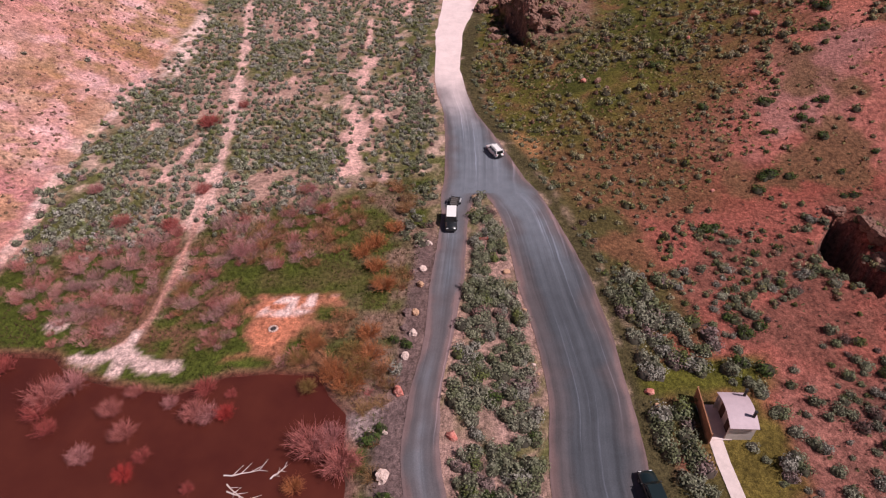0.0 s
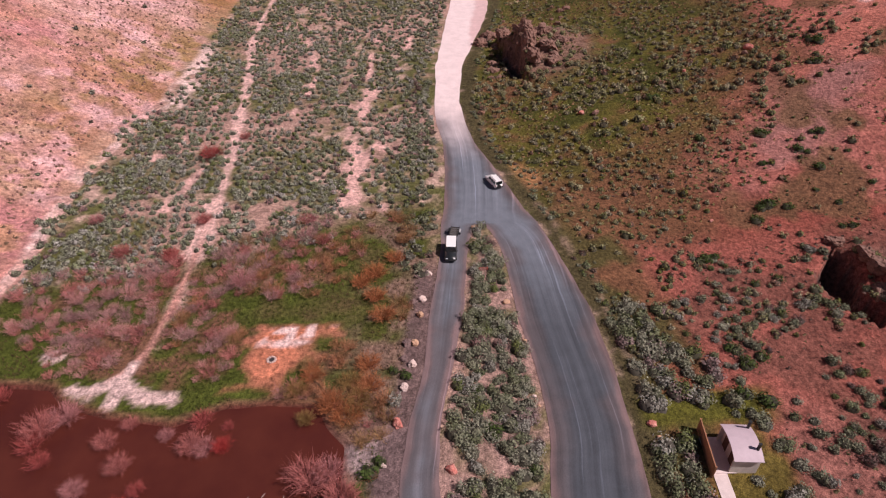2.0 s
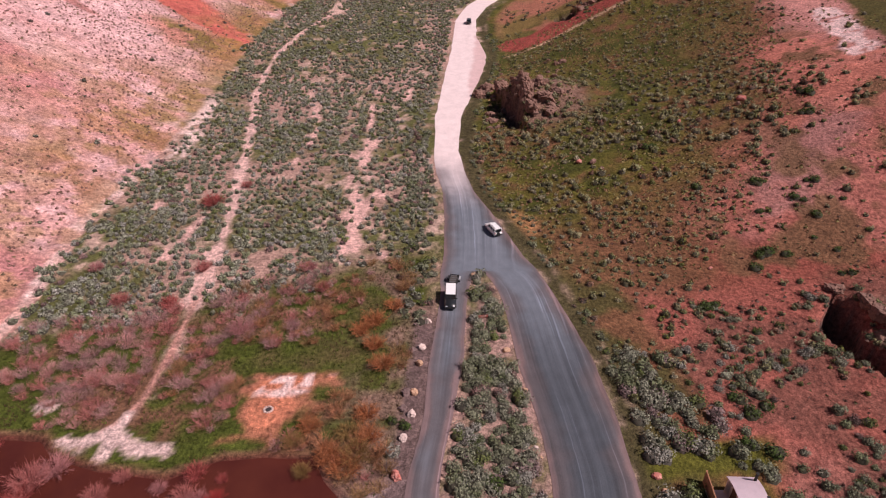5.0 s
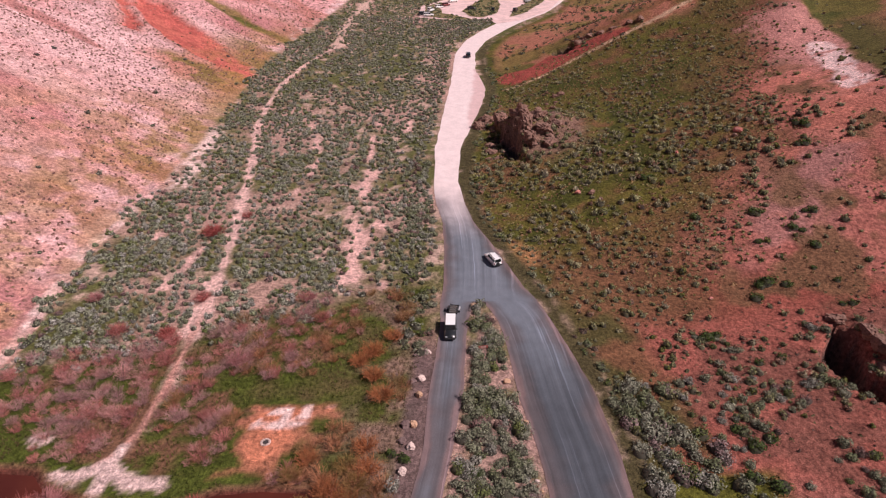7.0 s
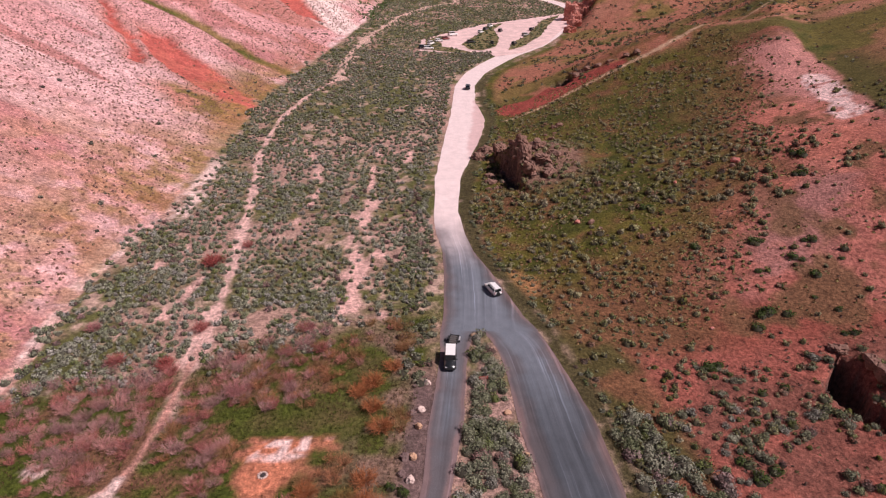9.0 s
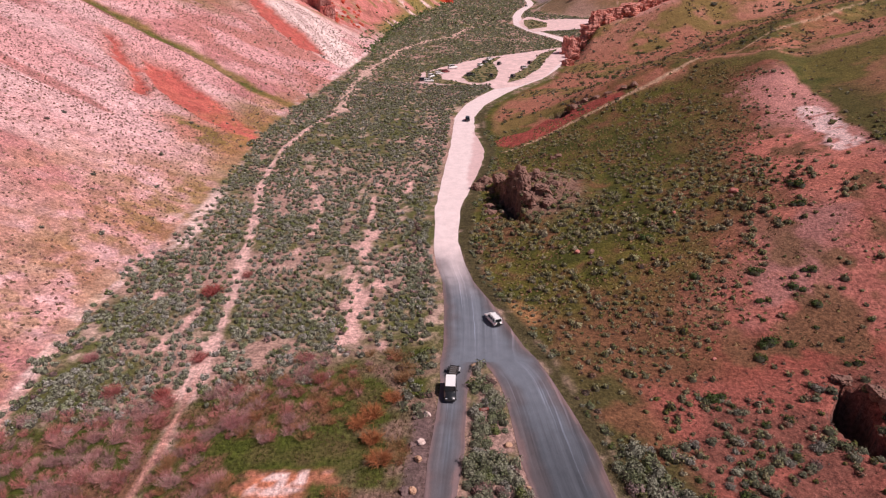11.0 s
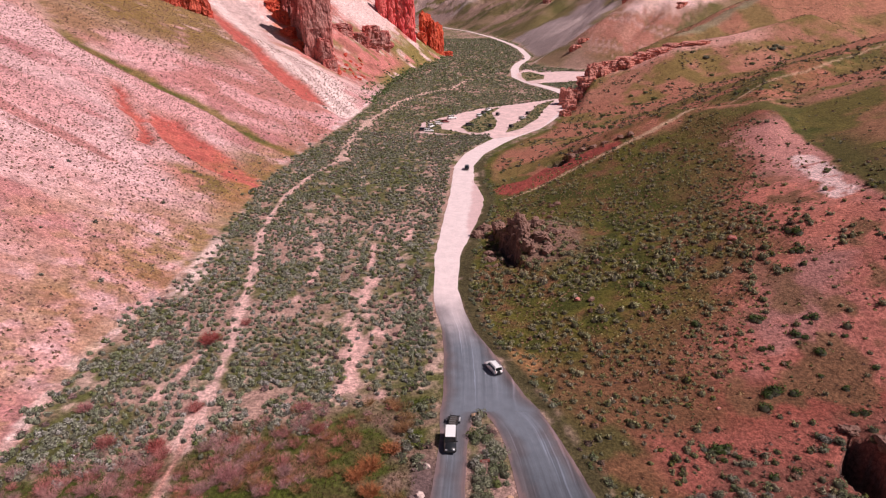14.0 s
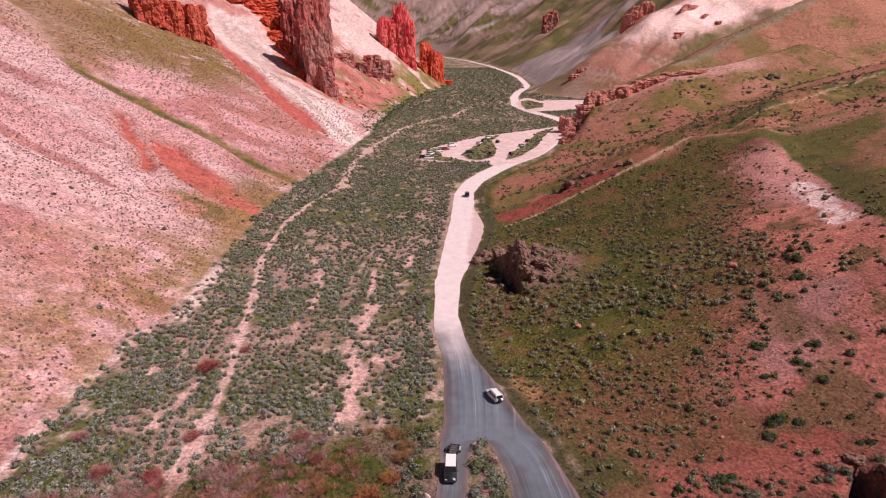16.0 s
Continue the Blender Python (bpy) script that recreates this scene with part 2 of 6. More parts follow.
TRAIL = [(-43.5, 49.8), (-39.5, 53.6), (-38.7, 64), (-39.2, 78), (-40.3, 94), (-42, 109), (-44.5, 125), (-47, 140), (-50, 156), (-54, 174),
         (-56, 208), (-52.5, 239), (-44.5, 269)]
FORK = [[(-47.5, 49.5), (-43, 50.0), (-40.2, 51.6), (-39.8, 54)], [(-40, 51.8), (-40.2, 47.8)], [(-39.6, 51.6), (-37.8, 49.5), (-33.4, 48.9)]]
CREEK = [(-44.6, 268), (-46.5, 306), (-43.4, 364), (-34.6, 408), (-28.6, 447), (-10.5, 491), (7.5, 516), (27, 590)]
CLEARING = [(-29.5, 49.4), (-25.6, 52.0), (-26.4, 56.8), (-25.4, 61.8), (-18, 62.8), (-13.6, 62.4), (-13.2, 58.8), (-17.4, 58), (-16.6, 56), (-19.2, 53.4), (-20.6, 49.2)]
BARE = [[(-12.9, 152, 0.9), (-18.4, 147, 1.3), (-17.7, 131, 1.5), (-18.2, 120, 1.5), (-17.4, 109, 2.9), (-17.2, 101, 2.9), (-18.0, 94, 1.7), (-14.5, 91, 1.7), (-11.1, 91, 1.2)], [(-23.5, 134, 1.5), (-18, 128, 1.0)],
        [(-9.6, 110.6, 1.2), (-14.1, 113.8, 1.9), (-17, 108, 2.2)], [(-18.6, 176, 0.8), (-19.5, 160, 0.9), (-18.4, 147, 1.2)], [(-9.3, 178, 0.9), (-11.5, 163, 0.7), (-12.9, 150, 0.9)], [(-33.4, 121, 0.3), (-33, 131, 0.7), (-32, 153, 0.5), (-38.6, 174, 0.8)],
        [(-50, 88, 0.3), (-47, 97, 0.6), (-46, 106, 0.3)], [(-57, 108, 0.3), (-53, 118, 0.7), (-51, 132, 0.6)]]
LOT_OUT = [(84, 456), (66, 442), (44, 424), (24, 409), (0, 376), (-12, 356), (-12, 327), (4, 322), (14, 322), (23.5, 325.5), (25.5, 312), (40, 322), (56, 346), (64, 370), (92, 446)]


ISLET = [(74, 562), (92, 580), (97, 611), (88, 646), (78, 636), (74, 600)]
SPUR = [(76, 546), (107, 558), (150, 586), (168, 640), (126, 650), (98, 640), (86, 672), (72, 625), (70, 590)]


def road_left(y):
    return np.interp(y, [20, 37, 45, 54, 64, 77, 86, 103, 114, 134, 156, 179, 208, 231, 258, 279, 304, 318, 343, 366, 446], [-4, -4.8, -4.1, -2.6, -1.8, -0.7, -0.4, 0.3, -0.1, -2.1, -2.1, -0.2, 2.2, 3.5, 5, 10, 21, 28, 45, 55, 84])


RIDGE_TRAIL = [(21, 207), (23.8, 208.2), (33.2, 212.7), (38.8, 216.7), (44.3, 219.2), (54.9, 222.2), (65.6, 225.1), (76.3, 227.6), (86.5, 231.4), (96, 236), (107, 243), (119.6, 250), (143.8, 269), (175, 292), (226, 328), (330, 390)]
CUT = [(20, 213), (24, 210.5), (33.2, 214), (44.3, 220.6), (54.9, 223.6), (66, 226.3), (65.5, 229), (56.8, 231.2), (46.4, 231.3), (38, 231), (29.6, 223.5), (22.4, 224.3), (18.2, 218.9)]


def fork_field(x, y):
    return np.minimum.reduce([line_field(x, y, pts)[0] for pts in FORK])


def bare_field(x, y):
    out = np.full(x.shape, -99.0)
    for pts in BARE:
        d, _, w = line_field(x, y, pts)
        out = np.maximum(out, w - d)
    return out - 0.2 + (fbm(x, y * 0.6, 2.6, 54, 3) - 0.5) * 6.5


def red_edge(y):
    return np.interp(y, [50, 62, 73, 87, 98, 108, 120, 131, 150, 165, 183, 200], [26, 29, 32, 43, 53, 59, 69, 78, 82, 86, 93, 101])


def soil_colour(x, y, z):
    _, dl, _ = line_field(x, y, FOOT_LEFT)
    dl = -dl
    _, dr, _ = line_field(x, y, FOOT_RIGHT)
    _, df, _ = line_field(x, y, FOOT_FAR)
    n60, n20, n6, n2 = fbm(x, y, 60, 41), fbm(x, y, 20, 42), fbm(x, y, 6, 43), fbm(x, y, 2.2, 44, 3)
    q = (n6 - 0.5) * 2 + (n2 - 0.5)
    c = np.zeros((len(x), 3)) + (0.36, 0.22, 0.18)
    # valley floor: thin olive grass over pinkish dust
    c = blend(c, (0.10, 0.10, 0.035), sstep(0.38, 0.56, n20 * 0.5 + n6 * 0.5))
    c = blend(c, (0.50, 0.33, 0.28), sstep(0.55, 0.68, n6 * 0.6 + n2 * 0.4) * 0.8)
    wet = sstep(95, 87, y + q * 5 - 0.39 * x) * sstep(-1.2, -3.2, x - road_left(y) + q)
    c = blend(c, (0.095, 0.070, 0.030), wet)
    c = blend(c, (0.060, 0.074, 0.013), wet * sstep(0.22, 0.40, n6 * 0.5 + n20 * 0.5))
    c = blend(c, (0.15, 0.075, 0.045), wet * sstep(0.54, 0.64, n6))
    bare = bare_field(x, y)
    c = blend(c, (0.60, 0.36, 0.32), sstep(-0.5, 1.0, bare))
    d, _, _ = line_field(x, y, TRAIL)
    c = blend(c, (0.58, 0.37, 0.33), sstep(1.5, 0.6, d * (1 + 0.5 * sstep(140, 190, y)) + q * 1.9) * sstep(45, 85, y))
    c = blend(c, (0.46, 0.23, 0.19), sstep(0.75, 0.35, d + q * 0.5) * sstep(90, 70, y))
    d = fork_field(x, y)
    c = blend(c, (0.58, 0.41, 0.38), sstep(1.15, 0.6, np.minimum(d, np.hypot(x + 50.6, y - 55.6) - 0.3) + q * 0.6 + (fbm(x, y, 1.3, 62, 3) - 0.5) * 1.5))
    d, _, _ = line_field(x, y, CREEK)
    c = blend(c, (0.54, 0.36, 0.30), sstep(3.6, 1.4, d + q * 4.0 + (n6 - 0.5) * 5) * (y > 262))
    cl = in_poly(x, y, CLEARING) - 1.0 + (n6 - 0.5) * 4.2 + (fbm(x, y, 1.5, 60, 3) - 0.5) * 2.8
    c = blend(c, (0.38, 0.14, 0.09), sstep(-1.2, 0.2, cl) * 0.8)
    c = blend(c, (0.47, 0.17, 0.10), sstep(0.2, 1.4, cl))
    chalk = np.maximum(sstep(57.5, 58.3, y + q * 1.2) * sstep(-17.3, -18.0, x + q), sstep(60.9, 61.5, y + q * 0.8))
    c = blend(c, (0.70, 0.50, 0.47), sstep(0, 0.7, cl) * chalk * sstep(0.32, 0.42, fbm(x, y, 1.6, 62, 3)))
    shore = in_poly(x, y, POND)
    c = blend(c, (0.16, 0.09, 0.05), sstep(-1.0, -0.3, shore + q * 0.4))
    c = blend(c, (0.10, 0.03, 0.022), sstep(-0.3, 0.4, shore))
    c = blend(c, (0.66, 0.47, 0.43), sstep(-6, -3, dl + (n6 - 0.5) * 9) * sstep(126, 134, y + q * 4) * sstep(176, 164, y + q * 4) * sstep(0.40, 0.48, n2 * 0.5 + n6 * 0.5))
    # road shoulders, dusty
    c = blend(c, (0.33, 0.20, 0.175), sstep(0.4, 1.0, x - road_left(y)) * sstep(14, 12, x) * sstep(88, 80, y) * sstep(0.36, 0.5, n6 * 0.5 + n2 * 0.5) * 0.8)
    c = blend(c, (0.22, 0.13, 0.108), sstep(-26, -21, -np.abs(x - 4)) * (x < road_left(y)) * sstep(-16, -8, x) * sstep(24, 20, x) * sstep(96, 80, y) * sstep(0.35, 0.5, n6) * 0.8)
    c = blend(c, (0.064, 0.052, 0.024), sstep(3.0, 0.8, np.abs(dr + 0.2) + q * 1.5) * sstep(300, 260, y))
    apron = in_poly(x, y, [(-10.9, 41.8), (-7, 43.2), (-3.5, 45.5), (-3.5, 30), (-7.2, 30), (-7.6, 37.5), (-10.2, 39.2)])
    c = blend(c, (0.29, 0.215, 0.21), sstep(-0.4, 0.5, apron + q * 0.5))
    strip_w = road_left(y) - x
    c = blend(c, (0.125, 0.082, 0.08), sstep(3.6, 2.2, strip_w + q * 1.5) * (strip_w > -1) * sstep(78, 70, y) * 0.9)
    # left wall: pale pink scree, olive fans at its foot, red washes, one green gully
    lw = np.where(y < 126, sstep(-1.3, -0.5, dl + q * 0.4), sstep(-1.0, 1.5, dl + q))
    scree = np.zeros_like(c) + (0.545, 0.282, 0.275)
    scree = blend(scree, (0.43, 0.185, 0.18), sstep(0.42, 0.62, n20))
    scree = blend(scree, (0.58, 0.35, 0.345), sstep(0.48, 0.62, fbm(y, x * 0.2, 18, 47)))
    scree = blend(scree, (0.64, 0.45, 0.44), sstep(3.6, 1.0, np.abs(dl - 1.0) + q * 3.0) * sstep(0.40, 0.52, n6) * sstep(112, 126, y))
    scree = blend(scree, (0.70, 0.51, 0.48), sstep(1.5, 0.8, np.abs(dl - 0.3) + q * 0.35) * sstep(132, 120, y))
    scree = blend(scree, (0.64, 0.46, 0.43), sstep(9, 5, np.hypot(x + 66, (y - 150) * 0.8) + q * 4) * sstep(0.40, 0.5, n2 * 0.5 + n6 * 0.5))
    olive = sstep(27, 5, dl + q * 9 + (n20 - 0.5) * 50) * sstep(95, 120, y) * sstep(330, 240, y)
    gy = np.exp(-((line_field(x, y, GULLY)[0] + q * 2) / np.clip(4.6 - dl * 0.012, 2.5, 9)) ** 2)
    scree = blend(scree, (0.17, 0.115, 0.035), sstep(0.12, 0.6, gy) * 0.9)
    scree = blend(scree, (0.085, 0.085, 0.02), sstep(0.55, 0.95, gy) * sstep(0.35, 0.5, n6))
    wob = (n20 - 0.5) * 26 + q * 4
    low_g = sstep(20, 8, dl + q * 4) * sstep(205, 222, y + q * 4) * sstep(262, 250, y)
    scree = blend(scree, (0.15, 0.10, 0.035), low_g * 0.85)
    rill2 = np.exp(-((y - 196.5 - 0.04 * (dl - 50) + wob * 0.12) / 2.2) ** 2) * sstep(30, 45, dl)
    scree = blend(scree, (0.34, 0.13, 0.115), sstep(0.3, 0.7, rill2) * 0.8)
    up = sstep(285, 310, y + q * 4) * sstep(430, 380, y - 0.2 * dl)
    scree = blend(scree, (0.24, 0.145, 0.065), up * sstep(80, 110, dl + (n20 - 0.5) * 90) * 0.8)
    scree = blend(scree, (0.40, 0.165, 0.13), up * sstep(0.42, 0.58, n20) * sstep(90, 40, dl) * 0.7)
    pale = sstep(372, 392, y - 0.1 * dl + q * 3) * sstep(3, 10, dl) * sstep(560, 500, y)
    scree = blend(scree, (0.58, 0.38, 0.35), pale * sstep(0.25, 0.5, fbm(y, x * 0.15, 9, 48)) * 0.85)
    farl = sstep(480, 560, y + q * 10)
    scree = blend(scree, (0.62, 0.43, 0.40), farl)
    scree = blend(scree, (0.42, 0.13, 0.10), farl * sstep(0.54, 0.62, fbm(y * 0.5, z, 16, 59)) * 0.8)
    scree = blend(scree, (0.20, 0.15, 0.05), farl * sstep(60, 30, dl + (n20 - 0.5) * 40) * sstep(0.36, 0.5, n20))
    knoll = sstep(75, 35, np.hypot(x + 168, (y - 415) * 0.8) + (n20 - 0.5) * 50)
    scree = blend(scree, (0.22, 0.135, 0.048), knoll * sstep(0.32, 0.46, n6 * 0.5 + n20 * 0.5) * 0.95)
    fan = in_poly(x, y, [(-191, 534), (-175, 541), (-144, 532), (-115, 506), (-71, 446), (-50, 393), (-57, 357), (-85, 387), (-111, 404), (-156, 474), (-186, 516)])
    scree = blend(scree, (0.70, 0.53, 0.50), sstep(-3, 3, fan + q * 4 + (fbm(y, x * 0.3, 9, 75) - 0.5) * 14) * 0.9)
    scree = blend(scree, (0.40, 0.27, 0.25), sstep(2, 6, fan) * sstep(0.53, 0.60, fbm(x + y * 0.72, (y - x) * 0.06, 7, 76, 3)) * 0.6)
    top = in_poly(x, y, [(-260, 318), (-240, 350), (-207, 338), (-170, 295), (-180, 294), (-205, 305)])
    scree = blend(scree, (0.50, 0.29, 0.26), sstep(-2, 4, top + q * 4) * 0.6)
    w = washes(x, y, dl)
    scree = blend(scree, (0.46, 0.21, 0.18), sstep(-6, -1, w) * 0.75)
    scree = blend(scree, (0.43, 0.105, 0.085), sstep(-1.0, 0.6, w))
    scree = blend(scree, (0.46, 0.125, 0.095), sstep(-1.0, 0.6, w) * sstep(0.5, 0.6, fbm(x, y, 5, 77)) * 0.8)
    low_red = sstep(11, 4, np.hypot((x + 80) * 0.7, y - 207) * 0.75 + q * 3)
    scree = blend(scree, (0.40, 0.15, 0.10), low_red * 0.8)
    scree = blend(scree, (0.16, 0.11, 0.04), low_red * sstep(0.46, 0.56, n6))
    scree = blend(scree, (0.42, 0.185, 0.155), sstep(190, 140, y) * sstep(70, 25, dl) * (0.12 + 0.4 * sstep(0.46, 0.58, fbm(x, y, 4, 108))))
    scree = blend(scree, (0.30, 0.19, 0.07), sstep(180, 140, y) * sstep(50, 20, dl) * sstep(0.56, 0.64, fbm(x, y, 5, 109)) * 0.5)
    near_foot = sstep(60, 15, dl + (n20 - 0.5) * 40) * sstep(215, 170, y)
    scree = blend(scree, (0.36, 0.185, 0.14), near_foot * sstep(0.42, 0.60, n2 * 0.5 + n6 * 0.5) * 0.55)
    grassy = sstep(0.42, 0.53, n2 * 0.2 + n6 * 0.3 + n20 * 0.5)
    scree = blend(scree, (0.33, 0.16, 0.085), olive * sstep(0.36, 0.46, n2 * 0.2 + n6 * 0.3 + n20 * 0.5) * 0.35)
    scree = blend(scree, (0.215, 0.140, 0.042), olive * grassy * 0.75)
    scree = blend(scree, (0.33, 0.145, 0.085), olive * sstep(0.52, 0.62, fbm(x, y, 9, 78)) * 0.4)
    scree = scree * (0.74 + 0.52 * fbm(x, y, 1.5, 53, 2))[:, None]
    ledge = sstep(470, 490, y + q * 5) * sstep(690, 640, y) * sstep(95, 60, dl + (n20 - 0.5) * 50) * sstep(4, 14, dl)
    scree = blend(scree, (0.50, 0.18, 0.155), ledge * sstep(0.36, 0.5, n6 * 0.5 + n20 * 0.5))
    scree = blend(scree, (0.30, 0.11, 0.085), ledge * sstep(0.50, 0.62, fbm(x, y, 8, 63)) * 0.85)
    scree = blend(scree, (0.22, 0.155, 0.06), ledge * sstep(0.54, 0.66, fbm(x, y, 13, 64)) * 0.8)
    drip, _, _ = line_field(x, y, [(-190, 590), (-150, 572), (-128, 545), (-108, 512)])
    scree = blend(scree, (0.60, 0.17, 0.085), sstep(16, 5, drip + (n6 - 0.5) * 22 + (n20 - 0.5) * 14))
    c = c * (1 - lw[:, None]) + scree * lw[:, None]
    # right side: green and rust near the road, red earth beyond, pink crest
    rw = sstep(0.5, 2.5, dr + q * 0.8) * sstep(640, 600, y - 0.1 * x)
    hill = np.zeros_like(c) + (0.155, 0.072, 0.038)
    grass = sstep(2, -24, x - red_edge(y) + q * 6 + (n20 - 0.5) * 40) * sstep(92, 112, y + q * 5)
    hill = blend(hill, (0.096, 0.085, 0.018), grass * sstep(0.36, 0.52, n2 * 0.25 + n6 * 0.4 + n20 * 0.35))
    hill = blend(hill, (0.042, 0.048, 0.010), grass * sstep(0.52, 0.62, n6 * 0.5 + n20 * 0.5) * 0.8)
    for px_, py_, pr in ((17.7, 93, 3.2), (25.6, 121, 3), (30.5, 111.5, 2.6), (8.2, 126, 3.5), (45, 133, 5), (36, 141, 5)):
        hill = blend(hill, (0.048, 0.052, 0.010), sstep(pr, pr * 0.45, np.hypot(x - px_, (y - py_) * 0.6) + q * 1.6) * 0.85)
    hill = blend(hill, (0.34, 0.165, 0.075), sstep(4.2, 1.8, np.hypot(x - 14.2, (y - 101) * 0.55) + q * 2.2) * 0.8)
    redz = sstep(-9, 9, x - red_edge(y) + q * 8 + (n20 - 0.5) * 24) * sstep(225, 205, y)
    hill = blend(hill, (0.25, 0.072, 0.052), redz)
    hill = blend(hill, (0.355, 0.125, 0.098), redz * np.maximum(sstep(0.46, 0.60, n20), sstep(85, 125, y + (n20 - 0.5) * 40) * 0.85) * 0.95)
    hill = blend(hill, (0.31, 0.155, 0.14), redz * sstep(16, 4, np.abs(x - red_edge(y) - 7 + q * 5)) * sstep(0.42, 0.55, fbm(x, y, 10, 79)) * sstep(84, 100, y) * 0.7)
    hill = blend(hill, (0.47, 0.165, 0.12), redz * sstep(0.54, 0.64, fbm(x * 0.6, y, 16, 80)) * sstep(95, 115, y) * 0.8)
    hill = blend(hill, (0.14, 0.078, 0.040), redz * sstep(0.50, 0.60, n6 * 0.6 + fbm(x, y, 11, 58) * 0.4) * sstep(190, 150, y) * 0.85)
    low = sstep(82, 74, y + q * 4) * sstep(7, 12, dr + q)
    hill = blend(hill, (0.27, 0.085, 0.064), low)
    hill = blend(hill, (0.25, 0.108, 0.088), low * sstep(50, 40, y + q * 4) * sstep(36, 40, x + q * 2) * 0.8)
    hill = blend(hill, (0.12, 0.060, 0.045), low * sstep(0.50, 0.60, n6 * 0.5 + fbm(x, y, 13, 57) * 0.5) * 0.5)
    lush = sstep(12, 8, dr + q * 2) * sstep(98, 80, y)
    hill = blend(hill, (0.075, 0.060, 0.022), lush * sstep(0.3, 0.5, n6))
    d, _, _ = line_field(x, y, RIDGE_SIDE)
    hill = blend(hill, (0.42, 0.19, 0.165), sstep(16, 6, d + q * 6) * sstep(212, 200, y) * sstep(124, 142, y))
    dc, _, _ = line_field(x, y, [(101.8, 174), (101.2, 168), (98.6, 157), (94.5, 143)])
    hill = blend(hill, (0.66, 0.46, 0.44), sstep(4.0, 2.2, dc + q * 2.6) * sstep(0.32, 0.42, n2 * 0.6 + n6 * 0.4))
    _, sb, _ = line_field(x, y, [(118.4, 246.5), (115.6, 222.8), (110.3, 195.4), (107.1, 173), (101.4, 153), (98.5, 133), (98, 108)])
    behind = sstep(0.5, -2.0, sb + q * 1.5) * sstep(108, 122, y) * (x > 92)
    hill = blend(hill, (0.24, 0.115, 0.065), behind)
    hill = blend(hill, (0.115, 0.092, 0.026), behind * sstep(0.56, 0.42, n20 * 0.7 + n6 * 0.3))
    hill = blend(hill, (0.055, 0.062, 0.014), behind * sstep(-20, -6, sb) * sstep(0.38, 0.5, n6 * 0.5 + n20 * 0.5) * 0.85)
    mid = sstep(222, 230, y + q * 2) * sstep(3, 8, dr)
    hill = blend(hill, (0.35, 0.155, 0.105), mid)
    hill = blend(hill, (0.195, 0.13, 0.046), mid * sstep(0.44, 0.60, n20 * 0.7 + n6 * 0.3))
    d, _, _ = line_field(x, y, RIDGE_MAIN)
    hill = blend(hill, (0.085, 0.08, 0.02), sstep(22, 6, d + q * 5) * sstep(0.30, 0.5, n6) * (y > 205) * 0.85)
    cut = in_poly(x, y, CUT)
    rust = sstep(208, 232, y) * sstep(400, 370, y) * sstep(4, 9, dr) * sstep(0.2, 4, y - 214 - 0.25 * (x - 36))
    hill = blend(hill, (0.37, 0.125, 0.078), rust * sstep(0.58, 0.42, n20 * 0.6 + n6 * 0.4) * 0.45)
    hill = blend(hill, (0.285, 0.064, 0.050), sstep(-0.6, 0.6, cut + q * 0.6))
    d, _, _ = line_field(x, y, RIDGE_TRAIL)
    hill = blend(hill, (0.46, 0.30, 0.20), sstep(1.0, 0.45, d + q * 0.4) * (1 - 0.35 * sstep(95, 125, x)))
    df_, _, _ = line_field(x, y, RIDGE_FIN)
    hill = blend(hill, (0.50, 0.26, 0.215), sstep(16, 6, df_ + q * 5) * sstep(95, 125, x) * sstep(235, 200, x) * (y > 400))
    back = sstep(440, 470, y)
    hill = blend(hill, (0.41, 0.180, 0.115), back * sstep(6, 14, df_))
    hill = blend(hill, (0.25, 0.160, 0.066), back * sstep(6, 14, df_) * sstep(0.52, 0.40, n20 * 0.6 + n60 * 0.4))
    db, _, _ = line_field(x, y, RIDGE_BACK)
    hill = blend(hill, (0.27, 0.235, 0.15), sstep(9, 4, db + q * 3) * 0.8)
    c = c * (1 - rw[:, None]) + hill * rw[:, None]
    cr = crags(x, y, fbm(x, y, 14, 9))
    c = blend(c, (0.185, 0.105, 0.08), sstep(0.5, 1.8, cr + q) * 0.9)
    # hollows coloured near black-brown, painting in the shade that fills them
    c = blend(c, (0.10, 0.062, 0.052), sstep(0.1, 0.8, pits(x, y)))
    # ground by the hut: yellow-green grass
    hut = sstep(6.5, 3.5, np.hypot((x - 33.6) * 1.1, (y - 35.5) * 0.62) + q * 2)
    c = blend(c, (0.115, 0.086, 0.021), hut)
    hut2 = sstep(3.2, 1.2, np.abs(y - 47.3 - 0.08 * (x - 28)) + q) * sstep(22.5, 24.5, x) * sstep(41, 37, x)
    c = blend(c, (0.085, 0.082, 0.014), hut2)
    # far wall
    fw = sstep(0, 6, df + q * 2)
    wallc = np.zeros_like(c) + (0.165, 0.125, 0.052)
    streak = fbm(x * 0.9 + y * 0.55, (y - x) * 0.06, 26, 51, 5)
    wallc = blend(wallc, (0.25, 0.165, 0.10), sstep(0.46, 0.58, streak))
    wallc = blend(wallc, (0.33, 0.20, 0.16), sstep(0.54, 0.66, fbm(x, y, 110, 52)) * 0.8)
    wallc = blend(wallc, (0.10, 0.09, 0.03), sstep(0.55, 0.66, fbm(x, y, 60, 65)) * 0.8)
    beyond = sstep(2040, 2110, y + (streak - 0.5) * 60)
    wallc = blend(wallc, (0.35, 0.23, 0.20), beyond * sstep(0.40, 0.52, streak))
    wallc = blend(wallc, (0.40, 0.27, 0.24), beyond * sstep(0.57, 0.63, fbm(x, y, 70, 66)))
